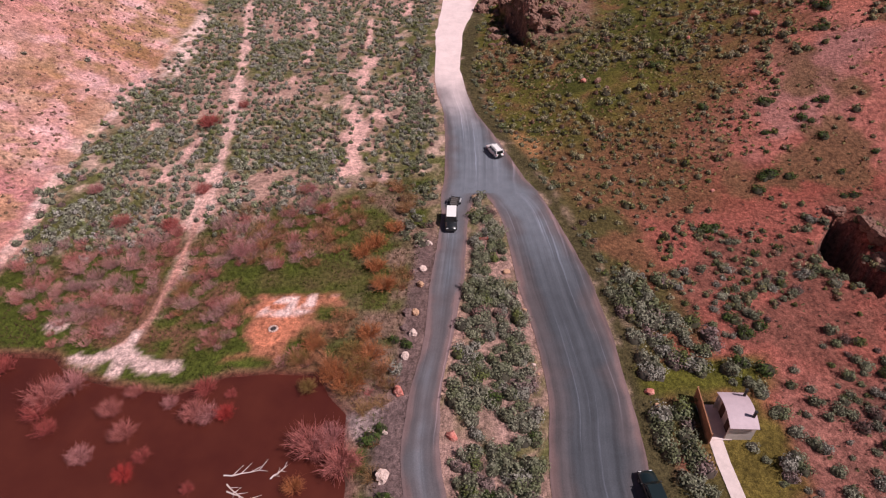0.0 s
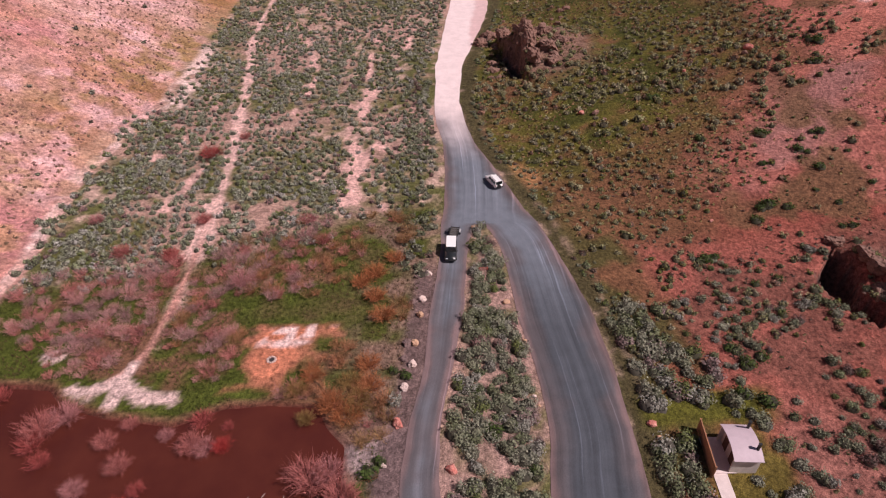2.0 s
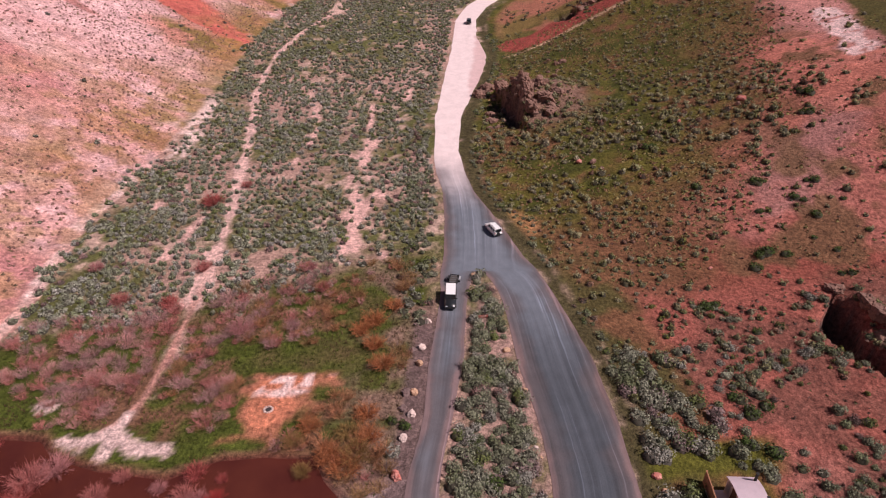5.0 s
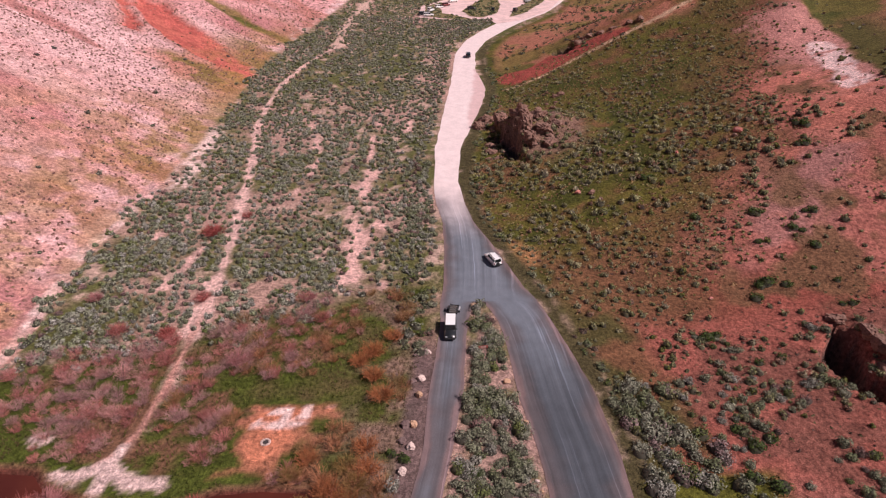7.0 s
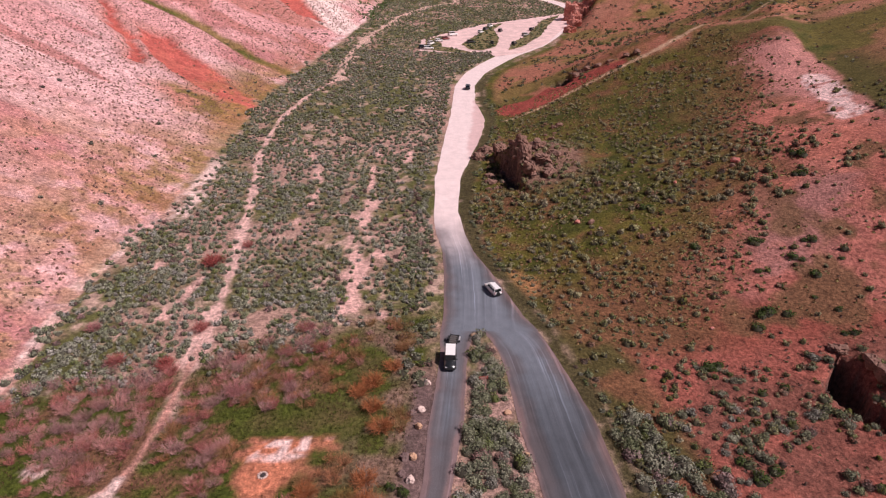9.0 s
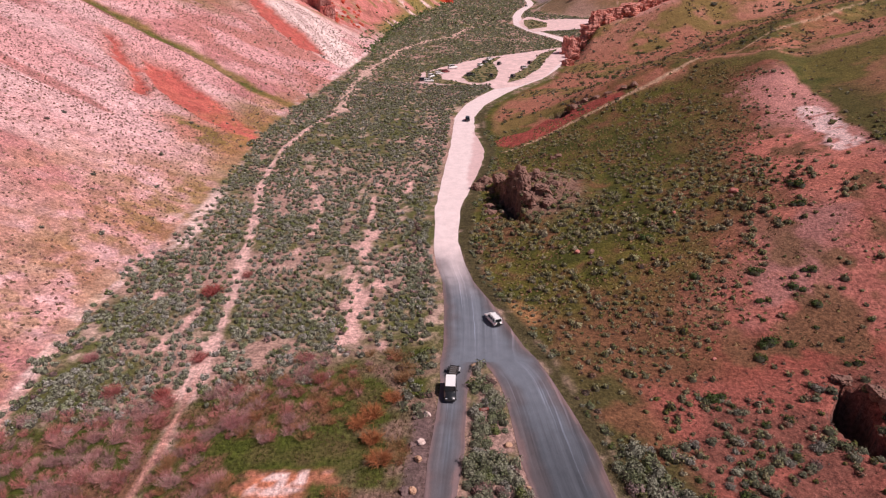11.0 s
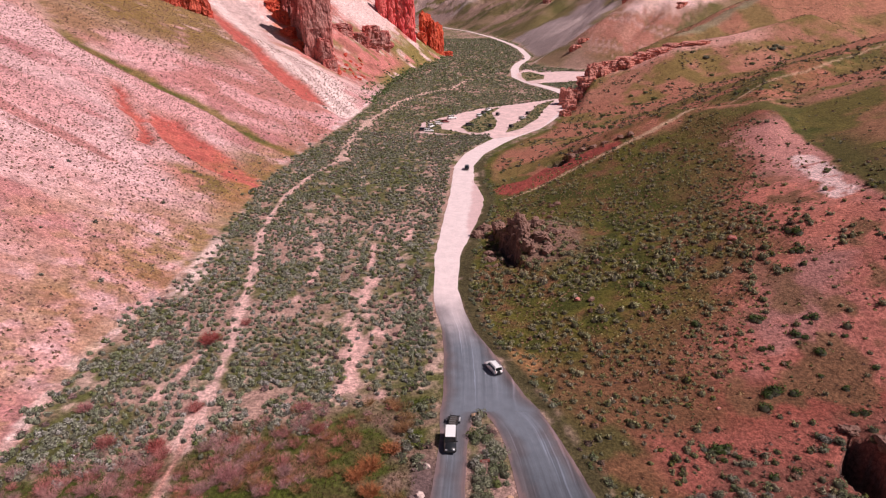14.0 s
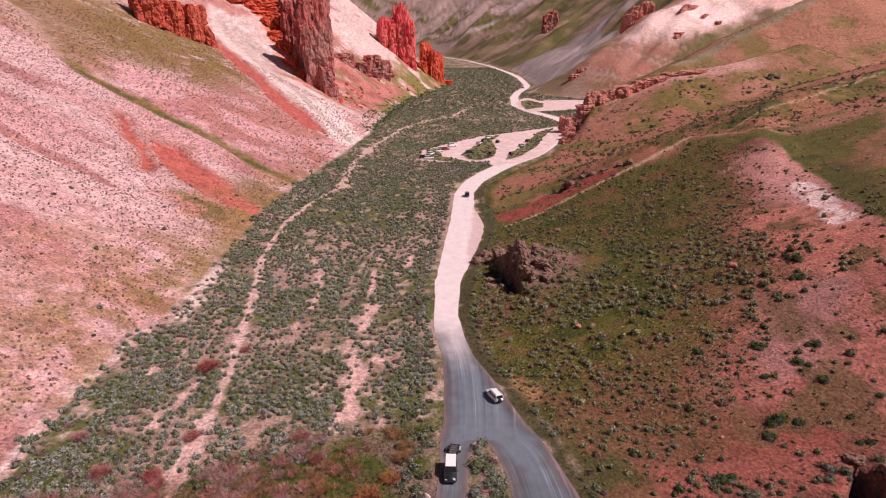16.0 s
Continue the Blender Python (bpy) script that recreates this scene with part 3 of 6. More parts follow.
    for pts in ([(0, 2075), (60, 2085), (119, 2089), (208, 2096), (280, 2150)], [(106, 745), (110, 749), (157, 830), (194, 869)]):
        dline, _, _ = line_field(x, y, pts)
        wallc = blend(wallc, (0.50, 0.39, 0.35), sstep(1.0, 0.5, dline / np.where(y > 1500, 9.0, 3.2) + q * 0.2) * 0.85)
    talus = in_poly(x, y, [(128, 1200), (119, 930), (120, 845), (143, 752), (175, 800), (205, 884), (255, 964), (330, 1240), (270, 1255), (192, 1251)])
    fines = fbm(x * 0.75 - y * 0.3, (y + x) * 0.05, 12, 68, 4)
    wallc = blend(wallc, (0.30, 0.225, 0.215), sstep(-14, 14, talus + (streak - 0.5) * 90))
    wallc = blend(wallc, (0.40, 0.30, 0.285), sstep(-6, 14, talus + (streak - 0.5) * 70) * sstep(0.52, 0.62, fines) * 0.8)
    dp, sp, _ = line_field(x, y, RIDGE_PINK)
    pinky = sstep(75, 55, dp + q * 10) * sstep(140, 185, x + q * 12)
    wallc = blend(wallc, (0.40, 0.17, 0.125), pinky)
    wallc = blend(wallc, (0.42, 0.20, 0.15), pinky * sstep(0.5, 0.62, n20))
    wallc = blend(wallc, (0.15, 0.115, 0.045), pinky * np.maximum(sstep(34, 25, z + q * 5), sstep(0.44, 0.38, n20) * 0.5))
    wallc = blend(wallc, (0.50, 0.30, 0.26), pinky * sstep(0.50, 0.60, fbm(x + y, (x - y) * 0.1, 9, 69, 4)) * 0.8)
    wallc = blend(wallc, (0.86, 0.60, 0.56), pinky * sstep(-4, 6, sp + q * 4) * sstep(68, 80, z + q * 9 - 0.08 * (x - 260)))
    wallc = blend(wallc, (0.80, 0.48, 0.44), sstep(330, 400, x) * sstep(60, 80, z) * sstep(980, 860, y) * sstep(0.40, 0.55, n20))
    wallc = blend(wallc, (0.36, 0.20, 0.13), pinky * sstep(60, 72, z) * sstep(0.55, 0.60, fbm(x * 0.8 + y * 0.6, (y - x) * 0.05, 14, 70, 3)) * 0.4)
    c = c * (1 - fw[:, None]) + wallc * fw[:, None]
    return c * (0.9 + 0.25 * n60[:, None])


gx = mid_axis(-1300, 1300, -78, 112, 0.62, 0.017)
gy_ = mid_axis(-220, 3300, 28, 190, 0.62, 0.010)
GX, GY = np.meshgrid(gx, gy_)
PX, PY = GX.ravel(), GY.ravel()
PZ = land(PX, PY)
nx, ny = len(gx), len(gy_)
ii = (np.arange(ny - 1)[:, None] * nx + np.arange(nx - 1)[None, :]).ravel()
ground_me = mesh_from("ground", np.stack([PX, PY, PZ], 1), np.stack([ii, ii + 1, ii + 1 + nx, ii + nx], 1))
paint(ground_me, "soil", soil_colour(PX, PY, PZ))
smooth(ground_me)
ground_me.materials.append(GROUND)
ground = tagged(new("ground", ground_me), "canyon floor and slopes of pink scree, red earth and thin grass", "ground", kind="structure")

# ---- roads ----
ROAD_ROWS_W = [(20, -4.0, 0.6), (32, -4.1, 0.3), (37.3, -4.8, -0.6), (44.7, -4.1, -0.4), (53.6, -2.6, 1.2), (64, -1.8, 2.7), (77, -0.7, 3.7), (82, -0.5, 4.2), (85, -0.4, 5.0), (86, -0.4, 6.2)]
ROAD_ROWS_E = [(20, 10.8, 21.4), (32, 11.0, 21.5), (37.3, 11.4, 21.8), (44.7, 12.4, 21.9), (53.6, 11.7, 21.9), (64, 10.5, 20.9), (70.3, 10.0, 19.8), (77, 9.4, 18.4), (82, 8.4, 17.0), (85, 7.4, 16.2), (86, 6.3, 15.9)]
ROAD_ROWS_N = [(86, -0.4, 15.9), (93.4, 0.0, 13.2), (103, 0.3, 10.3), (114, -0.1, 6.6), (122.6, -1.5, 4.9), (134.4, -2.1, 3.5), (156, -2.1, 4.7), (179, -0.2, 9.6),
               (194, 1.0, 12.6), (208, 2.2, 14.4), (220, 3.0, 13.4), (231, 3.5, 12.1), (256, 4.9, 12.9), (263, 6.4, 14.4)]
ROAD_FAR = [(8.4, 252), (9.4, 258), (14.5, 279), (26, 304), (33.5, 318), (50, 343), (60, 366), (76, 408), (90, 446), (95, 474), (90, 508), (76, 552), (69, 600), (76, 680), (86, 735),
            (103, 800), (112, 850), (119, 1000), (117, 1120), (102, 1368), (66, 1672), (2, 1980), (-60, 2150)]


def road_material():
    m, nt, b = nodes_of("road_gravel")
    col = nt.nodes.new("ShaderNodeVertexColor")
    col.layer_name = "soil"
    uv = nt.nodes.new("ShaderNodeUVMap")
    st = add(nt, "ShaderNodeMapping", Scale=(1.0, 0.016, 1.0))
    nt.links.new(uv.outputs[0], st.inputs[0])
    worn = col.outputs[1]
    tracks = noise_at(nt, 0.9, 3, st.outputs[0])
    lines = noise_at(nt, 1.5, 4, st.outputs[0])
    n1, n2 = noise_at(nt, 0.5, 6), noise_at(nt, 9.0, 5)
    g = mixed(nt, worn, col.outputs[0], mixed(nt, 1.0, col.outputs[0], grey(nt, ranged(nt, tracks, 0.3, 0.7, 0.66, 1.36)), "MULTIPLY"))
    streaks = nt.nodes.new("ShaderNodeMath")
    streaks.operation = "MULTIPLY"
    nt.links.new(ranged(nt, lines, 0.59, 0.68, 0.0, 0.8), streaks.inputs[0])
    nt.links.new(worn, streaks.inputs[1])
    g = mixed(nt, streaks.outputs[0], g, mixed(nt, 1.0, g, (1.9, 1.95, 2.05), "MULTIPLY"))
    g = mixed(nt, 1.0, g, grey(nt, ranged(nt, n1, 0.3, 0.7, 0.91, 1.09)), "MULTIPLY")
    g = mixed(nt, 1.0, g, grey(nt, ranged(nt, n2, 0.3, 0.7, 0.86, 1.14)), "MULTIPLY")
    nt.links.new(g, b.inputs["Base Color"])
    b.inputs["Roughness"].default_value = 0.92
    b.inputs["Specular IOR Level"].default_value = 0.2
    bump(nt, n2, 0.4, 0.04, b)
    return m


ROAD = road_material()
GREY, PINK = np.array((0.148, 0.166, 0.196)), np.array((0.73, 0.595, 0.585))


def strip(rows, step, across, lift):
    """A road surface between left and right edge points, draped on the land."""
    rows = np.array(rows, float)
    leng = np.concatenate([[0], np.cumsum(np.hypot(np.diff(rows[:, 0] + rows[:, 2]), np.diff(rows[:, 1] + rows[:, 3])) / 2)])
    s = np.linspace(0, leng[-1], max(2, int(leng[-1] / step)))
    e = np.stack([np.interp(s, leng, rows[:, k]) for k in range(4)], 1)
    k = np.ones(5) / 5
    if len(s) > 12:
        for j in range(4):
            e[2:-2, j] = np.convolve(e[:, j], k, "valid")
    u = np.linspace(0, 1, across)
    wob = (fbm(s, s * 0, 5, 61) - 0.5) * 0.7
    wob2 = (fbm(s, s * 0, 5, 67) - 0.5) * 0.7
    x = e[:, :1] * (1 - u) + e[:, 2:3] * u + wob[:, None] * (1 - u) + wob2[:, None] * u
    y = e[:, 1:2] * (1 - u) + e[:, 3:4] * u
    wide = np.hypot(e[:, 2] - e[:, 0], e[:, 3] - e[:, 1])
    z = land(x.ravel(), y.ravel()) + lift
    i = (np.arange(len(s) - 1)[:, None] * across + np.arange(across - 1)[None, :]).ravel()
    faces = np.stack([i, i + 1, i + 1 + across, i + across], 1)
    lat = np.minimum(u[None, :], 1 - u[None, :]) * wide[:, None]
    return np.stack([x.ravel(), y.ravel(), z], 1), faces, np.stack([(u[None, :] * wide[:, None]).ravel(), np.repeat(s, across)], 1), lat.ravel()


def road(name, rows, step, across, lift, label, wide_dark=False):
    v, f, uv, lat = strip(rows, step, across, lift)
    me = mesh_from(name, v, f)
    n = fbm(v[:, 0], v[:, 1], 4, 71)
    p = sstep(106, 136, v[:, 1] + (n - 0.5) * 7)[:, None]
    c = GREY * (1 - p) * (0.46 + 0.54 * sstep(58, 86, v[:, 1:2]) if wide_dark else 1.0) + PINK * p
    c = blend(c, (0.105, 0.085, 0.088), sstep(3.2, 0.8, lat + (n - 0.5) * 3.0) * (1 - p[:, 0]) * 0.75)
    pull = sstep(0.5, 2.0, v[:, 0] - np.interp(v[:, 1], [150, 180, 208, 231, 250], [6, 6.2, 8.8, 10.2, 14]) + (n - 0.5) * 2) * sstep(160, 180, v[:, 1]) * sstep(250, 238, v[:, 1])
    c = blend(c, (0.60, 0.41, 0.40), pull * 0.9)
    edge = sstep(0.9, 0.1, lat + (n - 0.5) * 1.6) * (1 - p[:, 0])
    c = blend(c, (0.23, 0.145, 0.14), edge * 0.7)
    paint(me, "soil", c, (1 - p[:, 0]) * (1 - 0.8 * np.exp(-((v[:, 1] - 86) / 7) ** 2)))
    layer = me.uv_layers.new(name="UVMap")
    layer.data.foreach_set("uv", uv[f.ravel()].astype(np.float32).ravel())
    smooth(me)
    me.materials.append(ROAD)
    return tagged(new(name, me), label, "road", kind="structure")


def by_y(rows):
    return [(l, y, r, y) for y, l, r in rows]


road("road", by_y(ROAD_ROWS_W), 0.8, 14, 0.05, "narrow grey gravel lane with pale wheel tracks")
road("road", by_y(ROAD_ROWS_E), 0.8, 26, 0.05, "wide dark grey gravel road with pale wheel tracks", True)
road("road", by_y(ROAD_ROWS_N), 0.8, 34, 0.055, "gravel road turning from grey to dusty pink")
fr = np.array(ROAD_FAR, float)
tang = np.gradient(fr, axis=0)
tang /= np.hypot(tang[:, 0], tang[:, 1])[:, None]
half = np.interp(fr[:, 1], [258, 300, 500, 700, 2000], [4.0, 4.6, 4.6, 4.2, 4.0])[:, None]
lft, rgt = fr + half * np.stack([-tang[:, 1], tang[:, 0]], 1), fr - half * np.stack([-tang[:, 1], tang[:, 0]], 1)
road("road", np.concatenate([lft, rgt], 1), 2.5, 7, 0.06, "pale pink gravel road winding up the valley")
# ---- plants ----
rng = np.random.default_rng(7)
SAGE = leafy("sagebrush_leaves", None, None)
TWIG = leafy("bare_twigs", None, None)
BARK = simple("grey_bark", (0.16, 0.12, 0.10), 0.9, spread=0.3, scale=8)


def dome(seed, segs=7, rings=2, r=0.74, h=0.55):
    """A low uneven mound added inside a bush to stand for its inner shade."""
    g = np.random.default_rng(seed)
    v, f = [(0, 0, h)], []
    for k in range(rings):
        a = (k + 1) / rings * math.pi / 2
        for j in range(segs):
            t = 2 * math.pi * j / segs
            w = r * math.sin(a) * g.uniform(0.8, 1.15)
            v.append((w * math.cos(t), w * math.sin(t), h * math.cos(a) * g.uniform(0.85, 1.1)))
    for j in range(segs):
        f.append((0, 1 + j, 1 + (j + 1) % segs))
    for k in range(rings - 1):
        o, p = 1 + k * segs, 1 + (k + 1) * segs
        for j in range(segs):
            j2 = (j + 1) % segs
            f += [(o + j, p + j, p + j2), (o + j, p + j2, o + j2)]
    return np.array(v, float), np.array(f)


def bush_shape(seed, tufts, size=0.2, lobes=6, tall=0.72):
    """A bush of leaf tufts on several lobes, about 1 m in radius."""
    g = np.random.default_rng(seed)
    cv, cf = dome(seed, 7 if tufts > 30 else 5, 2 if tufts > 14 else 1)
    lc = np.stack([g.uniform(-0.58, 0.58, lobes), g.uniform(-0.58, 0.58, lobes), g.uniform(0.22, 0.45, lobes) * tall / 0.72], 1)
    lr = g.uniform(0.26, 0.50, lobes)
    k = g.integers(0, lobes, tufts)
    d = g.normal(size=(tufts, 3))
    d[:, 2] = np.abs(d[:, 2]) * 0.9 - 0.25
    d /= np.linalg.norm(d, axis=1)[:, None]
    c = lc[k] + d * (lr[k] * g.uniform(0.75, 1.15, tufts))[:, None]
    c[:, 2] = np.maximum(c[:, 2], 0.05)
    t1 = np.cross(d, g.normal(size=(tufts, 3)))
    t1 /= np.linalg.norm(t1, axis=1)[:, None] + 1e-9
    t2 = np.cross(d, t1)
    s = size * g.uniform(0.6, 1.35, tufts)[:, None]
    lift = d * s * g.uniform(-0.2, 0.5, tufts)[:, None]
    v = np.stack([c - t1 * s - lift * 0.3, c + t1 * s * 0.9 - lift * 0.3, c + t2 * s * 1.3 + lift], 1).reshape(-1, 3)
    f = np.arange(tufts * 3).reshape(-1, 3) + len(cv)
    return np.concatenate([cv, v]), np.concatenate([cf, f]), len(cv)


def twig_shape(seed, stems, width=0.035, spread=0.8, fine=1):
    """A leafless shrub: tapering stems that fan from the root, each with side twigs."""
    g = np.random.default_rng(seed)
    v, f = [], []

    def spike(a, b, w):
        d = b - a
        s = np.cross(d, g.normal(size=3))
        s = s / (np.linalg.norm(s) + 1e-9) * w
        n = len(v)
        v.extend([a - s, a + s, b])
        f.append((n, n + 1, n + 2))

    for _ in range(stems):
        t = g.uniform(0, 2 * math.pi)
        lean = g.uniform(0.1, 1.0) ** 0.7 * spread
        root = np.array([math.cos(t), math.sin(t), 0]) * g.uniform(0, 0.3)
        tip = root + np.array([math.cos(t) * lean, math.sin(t) * lean, g.uniform(0.65, 1.05) * math.sqrt(max(0.15, 1 - 0.6 * lean ** 2))])
        mid = root * 0.5 + tip * 0.5 + g.normal(size=3) * 0.04 + np.array([0, 0, 0.05])
        spike(root, mid + (tip - mid) * 0.3, width)
        spike(mid, tip, width * 0.9)
        for _ in range(3 * fine):
            p = mid + (tip - mid) * g.uniform(-0.4, 0.8)
            spike(p, p + (tip - mid) * g.uniform(0.4, 0.8) + g.normal(size=3) * 0.16, width * 0.75)
    v = np.array(v)
    v[:, 2] = np.maximum(v[:, 2], 0)
    return v, np.array(f), 0


STEM_SHADE = np.array((0.055, 0.045, 0.034))   # dark stem brown, painted on bush cores as their inner shade


def many(name, shapes, pos, radius, tall, tint, material, label, category, edge_dark=1.0):
    """Countless plants as one object of stuff."""
    vs, fs, cs, n = [], [], [], 0
    which = rng.integers(0, len(shapes), len(pos))
    turn = rng.uniform(0, 2 * math.pi, len(pos))
    for k, (sv, sf, core) in enumerate(shapes):
        sel = np.where(which == k)[0]
        if not len(sel):
            continue
        c, s = np.cos(turn[sel])[:, None], np.sin(turn[sel])[:, None]
        r, h = radius[sel][:, None], tall[sel][:, None]
        x = (sv[None, :, 0] * c - sv[None, :, 1] * s) * r + pos[sel, 0:1]
        y = (sv[None, :, 0] * s + sv[None, :, 1] * c) * r + pos[sel, 1:2]
        z = sv[None, :, 2] * h + pos[sel, 2:3]
        vs.append(np.stack([x, y, z], 2).reshape(-1, 3))
        fs.append((sf[None] + (np.arange(len(sel)) * len(sv))[:, None, None]).reshape(-1, 3) + n)
        col = np.repeat(tint[sel][:, None, :], len(sv), axis=1)
        # cores go well below the leaf tint: shade between leaves put into colour
        col[:, :core] = STEM_SHADE * 0.6 + col[:, :core] * 0.12
        cs.append(col.reshape(-1, 3))
        n += len(sel) * len(sv)
    me = mesh_from(name, np.concatenate(vs), np.concatenate(fs))
    paint(me, "tint", np.concatenate(cs))
    me.materials.append(material)
    return tagged(new(name, me), label, category, kind="stuff")


def scatter(x0, x1, y0, y1, cell, keep):
    """Jittered points of a field, kept by chance keep(x, y)."""
    xs, ys = np.meshgrid(np.arange(x0, x1, cell), np.arange(y0, y1, cell))
    x = xs.ravel() + rng.uniform(-0.5, 0.5, xs.size) * cell * 1.1
    y = ys.ravel() + rng.uniform(-0.5, 0.5, xs.size) * cell * 1.1
    ok = rng.uniform(size=x.size) < keep(x, y)
    x, y = x[ok], y[ok]
    return np.stack([x, y, land(x, y) - 0.03], 1)


def dist_left(x, y):
    return -line_field(x, y, FOOT_LEFT)[1]


def dist_right(x, y):
    return line_field(x, y, FOOT_RIGHT)[1]


SAGE_TINTS = np.array([(0.20, 0.202, 0.140), (0.24, 0.232, 0.18), (0.16, 0.172, 0.098), (0.27, 0.25, 0.225), (0.12, 0.135, 0.048)])


def sage_tint(n, warm=0.08):
    t = SAGE_TINTS[rng.choice(5, n, p=(0.34, 0.26, 0.2, 0.12, 0.08))] * rng.uniform(0.8, 1.2, n)[:, None]
    w = rng.uniform(size=n) < warm
    t[w] = np.array((0.21, 0.12, 0.115)) * rng.uniform(0.8, 1.2, w.sum())[:, None]
    return t


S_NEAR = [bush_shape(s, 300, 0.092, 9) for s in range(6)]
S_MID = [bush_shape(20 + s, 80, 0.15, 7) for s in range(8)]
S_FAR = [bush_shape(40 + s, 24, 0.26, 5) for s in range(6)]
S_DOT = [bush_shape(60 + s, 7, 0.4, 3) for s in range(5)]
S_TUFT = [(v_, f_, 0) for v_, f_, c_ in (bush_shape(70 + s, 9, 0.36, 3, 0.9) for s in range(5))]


# valley floor, closely grown with grey-green brush
def valley_keep(x, y):
    p = 0.93 * sstep(-1.5, 1.5, -dist_left(x, y) + (fbm(x, y, 7, 104) - 0.5) * 10) * (x < road_left(y) - 1.6)
    p *= 1 - 0.6 * sstep(-7, -3, dist_left(x, y) + (fbm(x, y, 6, 43) - 0.5) * 9) * sstep(126, 134, y) * sstep(176, 164, y)
    p *= sstep(88, 95, y - 0.39 * x + (fbm(x, y, 8, 81) - 0.5) * 14)
    d = line_field(x, y, TRAIL)[0]
    p *= 1 - 0.85 * sstep(1.7, 0.9, d * (1 + 0.5 * sstep(140, 190, y)) + (fbm(x, y, 3, 82) - 0.5) * 3.4)
    b = bare_field(x, y)
    p *= 1 - 0.7 * sstep(-1, 0.6, b)
    p *= 1 - sstep(0.55, 0.62, fbm(x + 0.25 * y, y * 0.45, 5, 106) * 0.6 + fbm(x, y, 2.2, 44, 3) * 0.4) * 0.85
    second = np.abs(x + 23.5 - 0.055 * (y - 150) + (fbm(y, y * 0, 20, 83) - 0.5) * 5)
    p *= 1 - 0.8 * sstep(1.1, 0.4, second) * (y > 120)
    p *= 1 - 0.8 * sstep(2.6, 1.2, line_field(x, y, CREEK)[0] + (fbm(x, y, 5, 55) - 0.5) * 6)
    p *= 1 - (in_poly(x, y, LOT_OUT) > -1)
    return p


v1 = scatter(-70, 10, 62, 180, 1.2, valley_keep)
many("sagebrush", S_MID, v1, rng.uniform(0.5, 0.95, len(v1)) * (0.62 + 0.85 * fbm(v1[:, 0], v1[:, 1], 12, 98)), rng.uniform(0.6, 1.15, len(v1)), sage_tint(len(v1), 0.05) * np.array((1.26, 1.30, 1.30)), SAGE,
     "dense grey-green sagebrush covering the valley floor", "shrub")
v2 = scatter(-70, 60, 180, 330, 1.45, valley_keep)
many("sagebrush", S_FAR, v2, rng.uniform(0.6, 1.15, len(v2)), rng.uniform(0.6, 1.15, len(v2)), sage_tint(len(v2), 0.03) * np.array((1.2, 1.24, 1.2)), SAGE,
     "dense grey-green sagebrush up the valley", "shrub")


def far_keep(x, y):
    fd = np.minimum(line_field(x, y, ROAD_FAR)[0], 6.5 - in_poly(x, y, SPUR))
    p = 0.9 * (dist_left(x, y) < -1.5) * (line_field(x, y, FOOT_FAR)[1] < -3) * (dist_right(x, y) < -1.5) * (fd > 6.5)
    p = p * (1 - 0.85 * sstep(3.4, 1.6, line_field(x, y, CREEK)[0] + (fbm(x, y, 5, 55) - 0.5) * 9))
    return p * (in_poly(x, y, LOT_OUT) < -1.5) * (1 - 0.7 * sstep(0.58, 0.66, fbm(x, y, 9, 84)))


v3 = scatter(-70, 120, 330, 560, 2.3, far_keep)
v4 = scatter(-70, 180, 560, 1300, 4.2, far_keep)
v34 = np.concatenate([v3, v4])
r34 = np.concatenate([rng.uniform(0.9, 1.5, len(v3)), rng.uniform(1.5, 2.6, len(v4))])
many("sagebrush", S_DOT, v34, r34, r34 * 0.75, sage_tint(len(v34), 0.02) * np.array((1.0, 1.08, 0.92)), SAGE, "grey-green brush on the far valley floor", "shrub")


# right-hand slope: scattered clumps
def hill_keep(x, y):
    dr = dist_right(x, y)
    nn = fbm(x, y, 13, 85) * 0.6 + fbm(x, y, 4, 86) * 0.4
    p = sstep(0.8, 2.0, dr) * (0.10 + 0.74 * sstep(0.45, 0.55, nn))
    redz = sstep(-6, 8, x - red_edge(y)) * (y > 74)
    p *= 1 - 0.85 * redz
    p *= 1 - 0.5 * sstep(180, 215, y)
    p = np.maximum(p, 0.72 * sstep(2, 5, dr) * sstep(74, 80, y) * sstep(118, 104, y) * sstep(6, -6, x - red_edge(y)) * sstep(0.34, 0.46, fbm(x, y, 6, 110)))
    return p * (y < 232) * (pits(x, y) < 0.1) * (np.hypot(x - 33, y - 40) > 7) * (in_poly(x, y, CUT) < -0.5)


h1 = scatter(5, 112, 56, 232, 1.6, hill_keep)
sz = rng.uniform(0.5, 1.15, len(h1)) * (0.85 + 0.55 * rng.uniform(size=len(h1)) ** 3) * (1 - 0.25 * sstep(116, 100, h1[:, 1]) - 0.25 * sstep(135, 160, h1[:, 1]))
many("sagebrush", S_MID, h1, sz, sz * rng.uniform(0.95, 1.4, len(h1)), sage_tint(len(h1), 0.1) * np.array((1.22, 1.16, 0.84)), SAGE,
     "scattered grey-green shrubs on the hillside", "shrub")
h2 = scatter(5, 112, 28, 226, 0.9, lambda x, y: 0.55 * sstep(1.5, 4, dist_right(x, y)) * sstep(76, 90, y) * (1 - 0.88 * sstep(-6, 8, x - red_edge(y)) * (y > 74)) * (np.hypot(x - 33, y - 40) > 7)
             * sstep(0.30, 0.5, fbm(x, y, 9, 87)))
tt = np.where(rng.uniform(size=(len(h2), 1)) < 0.5, np.array([(0.20, 0.16, 0.065)]), np.array([(0.20, 0.12, 0.06)])) * rng.uniform(0.7, 1.25, (len(h2), 1))
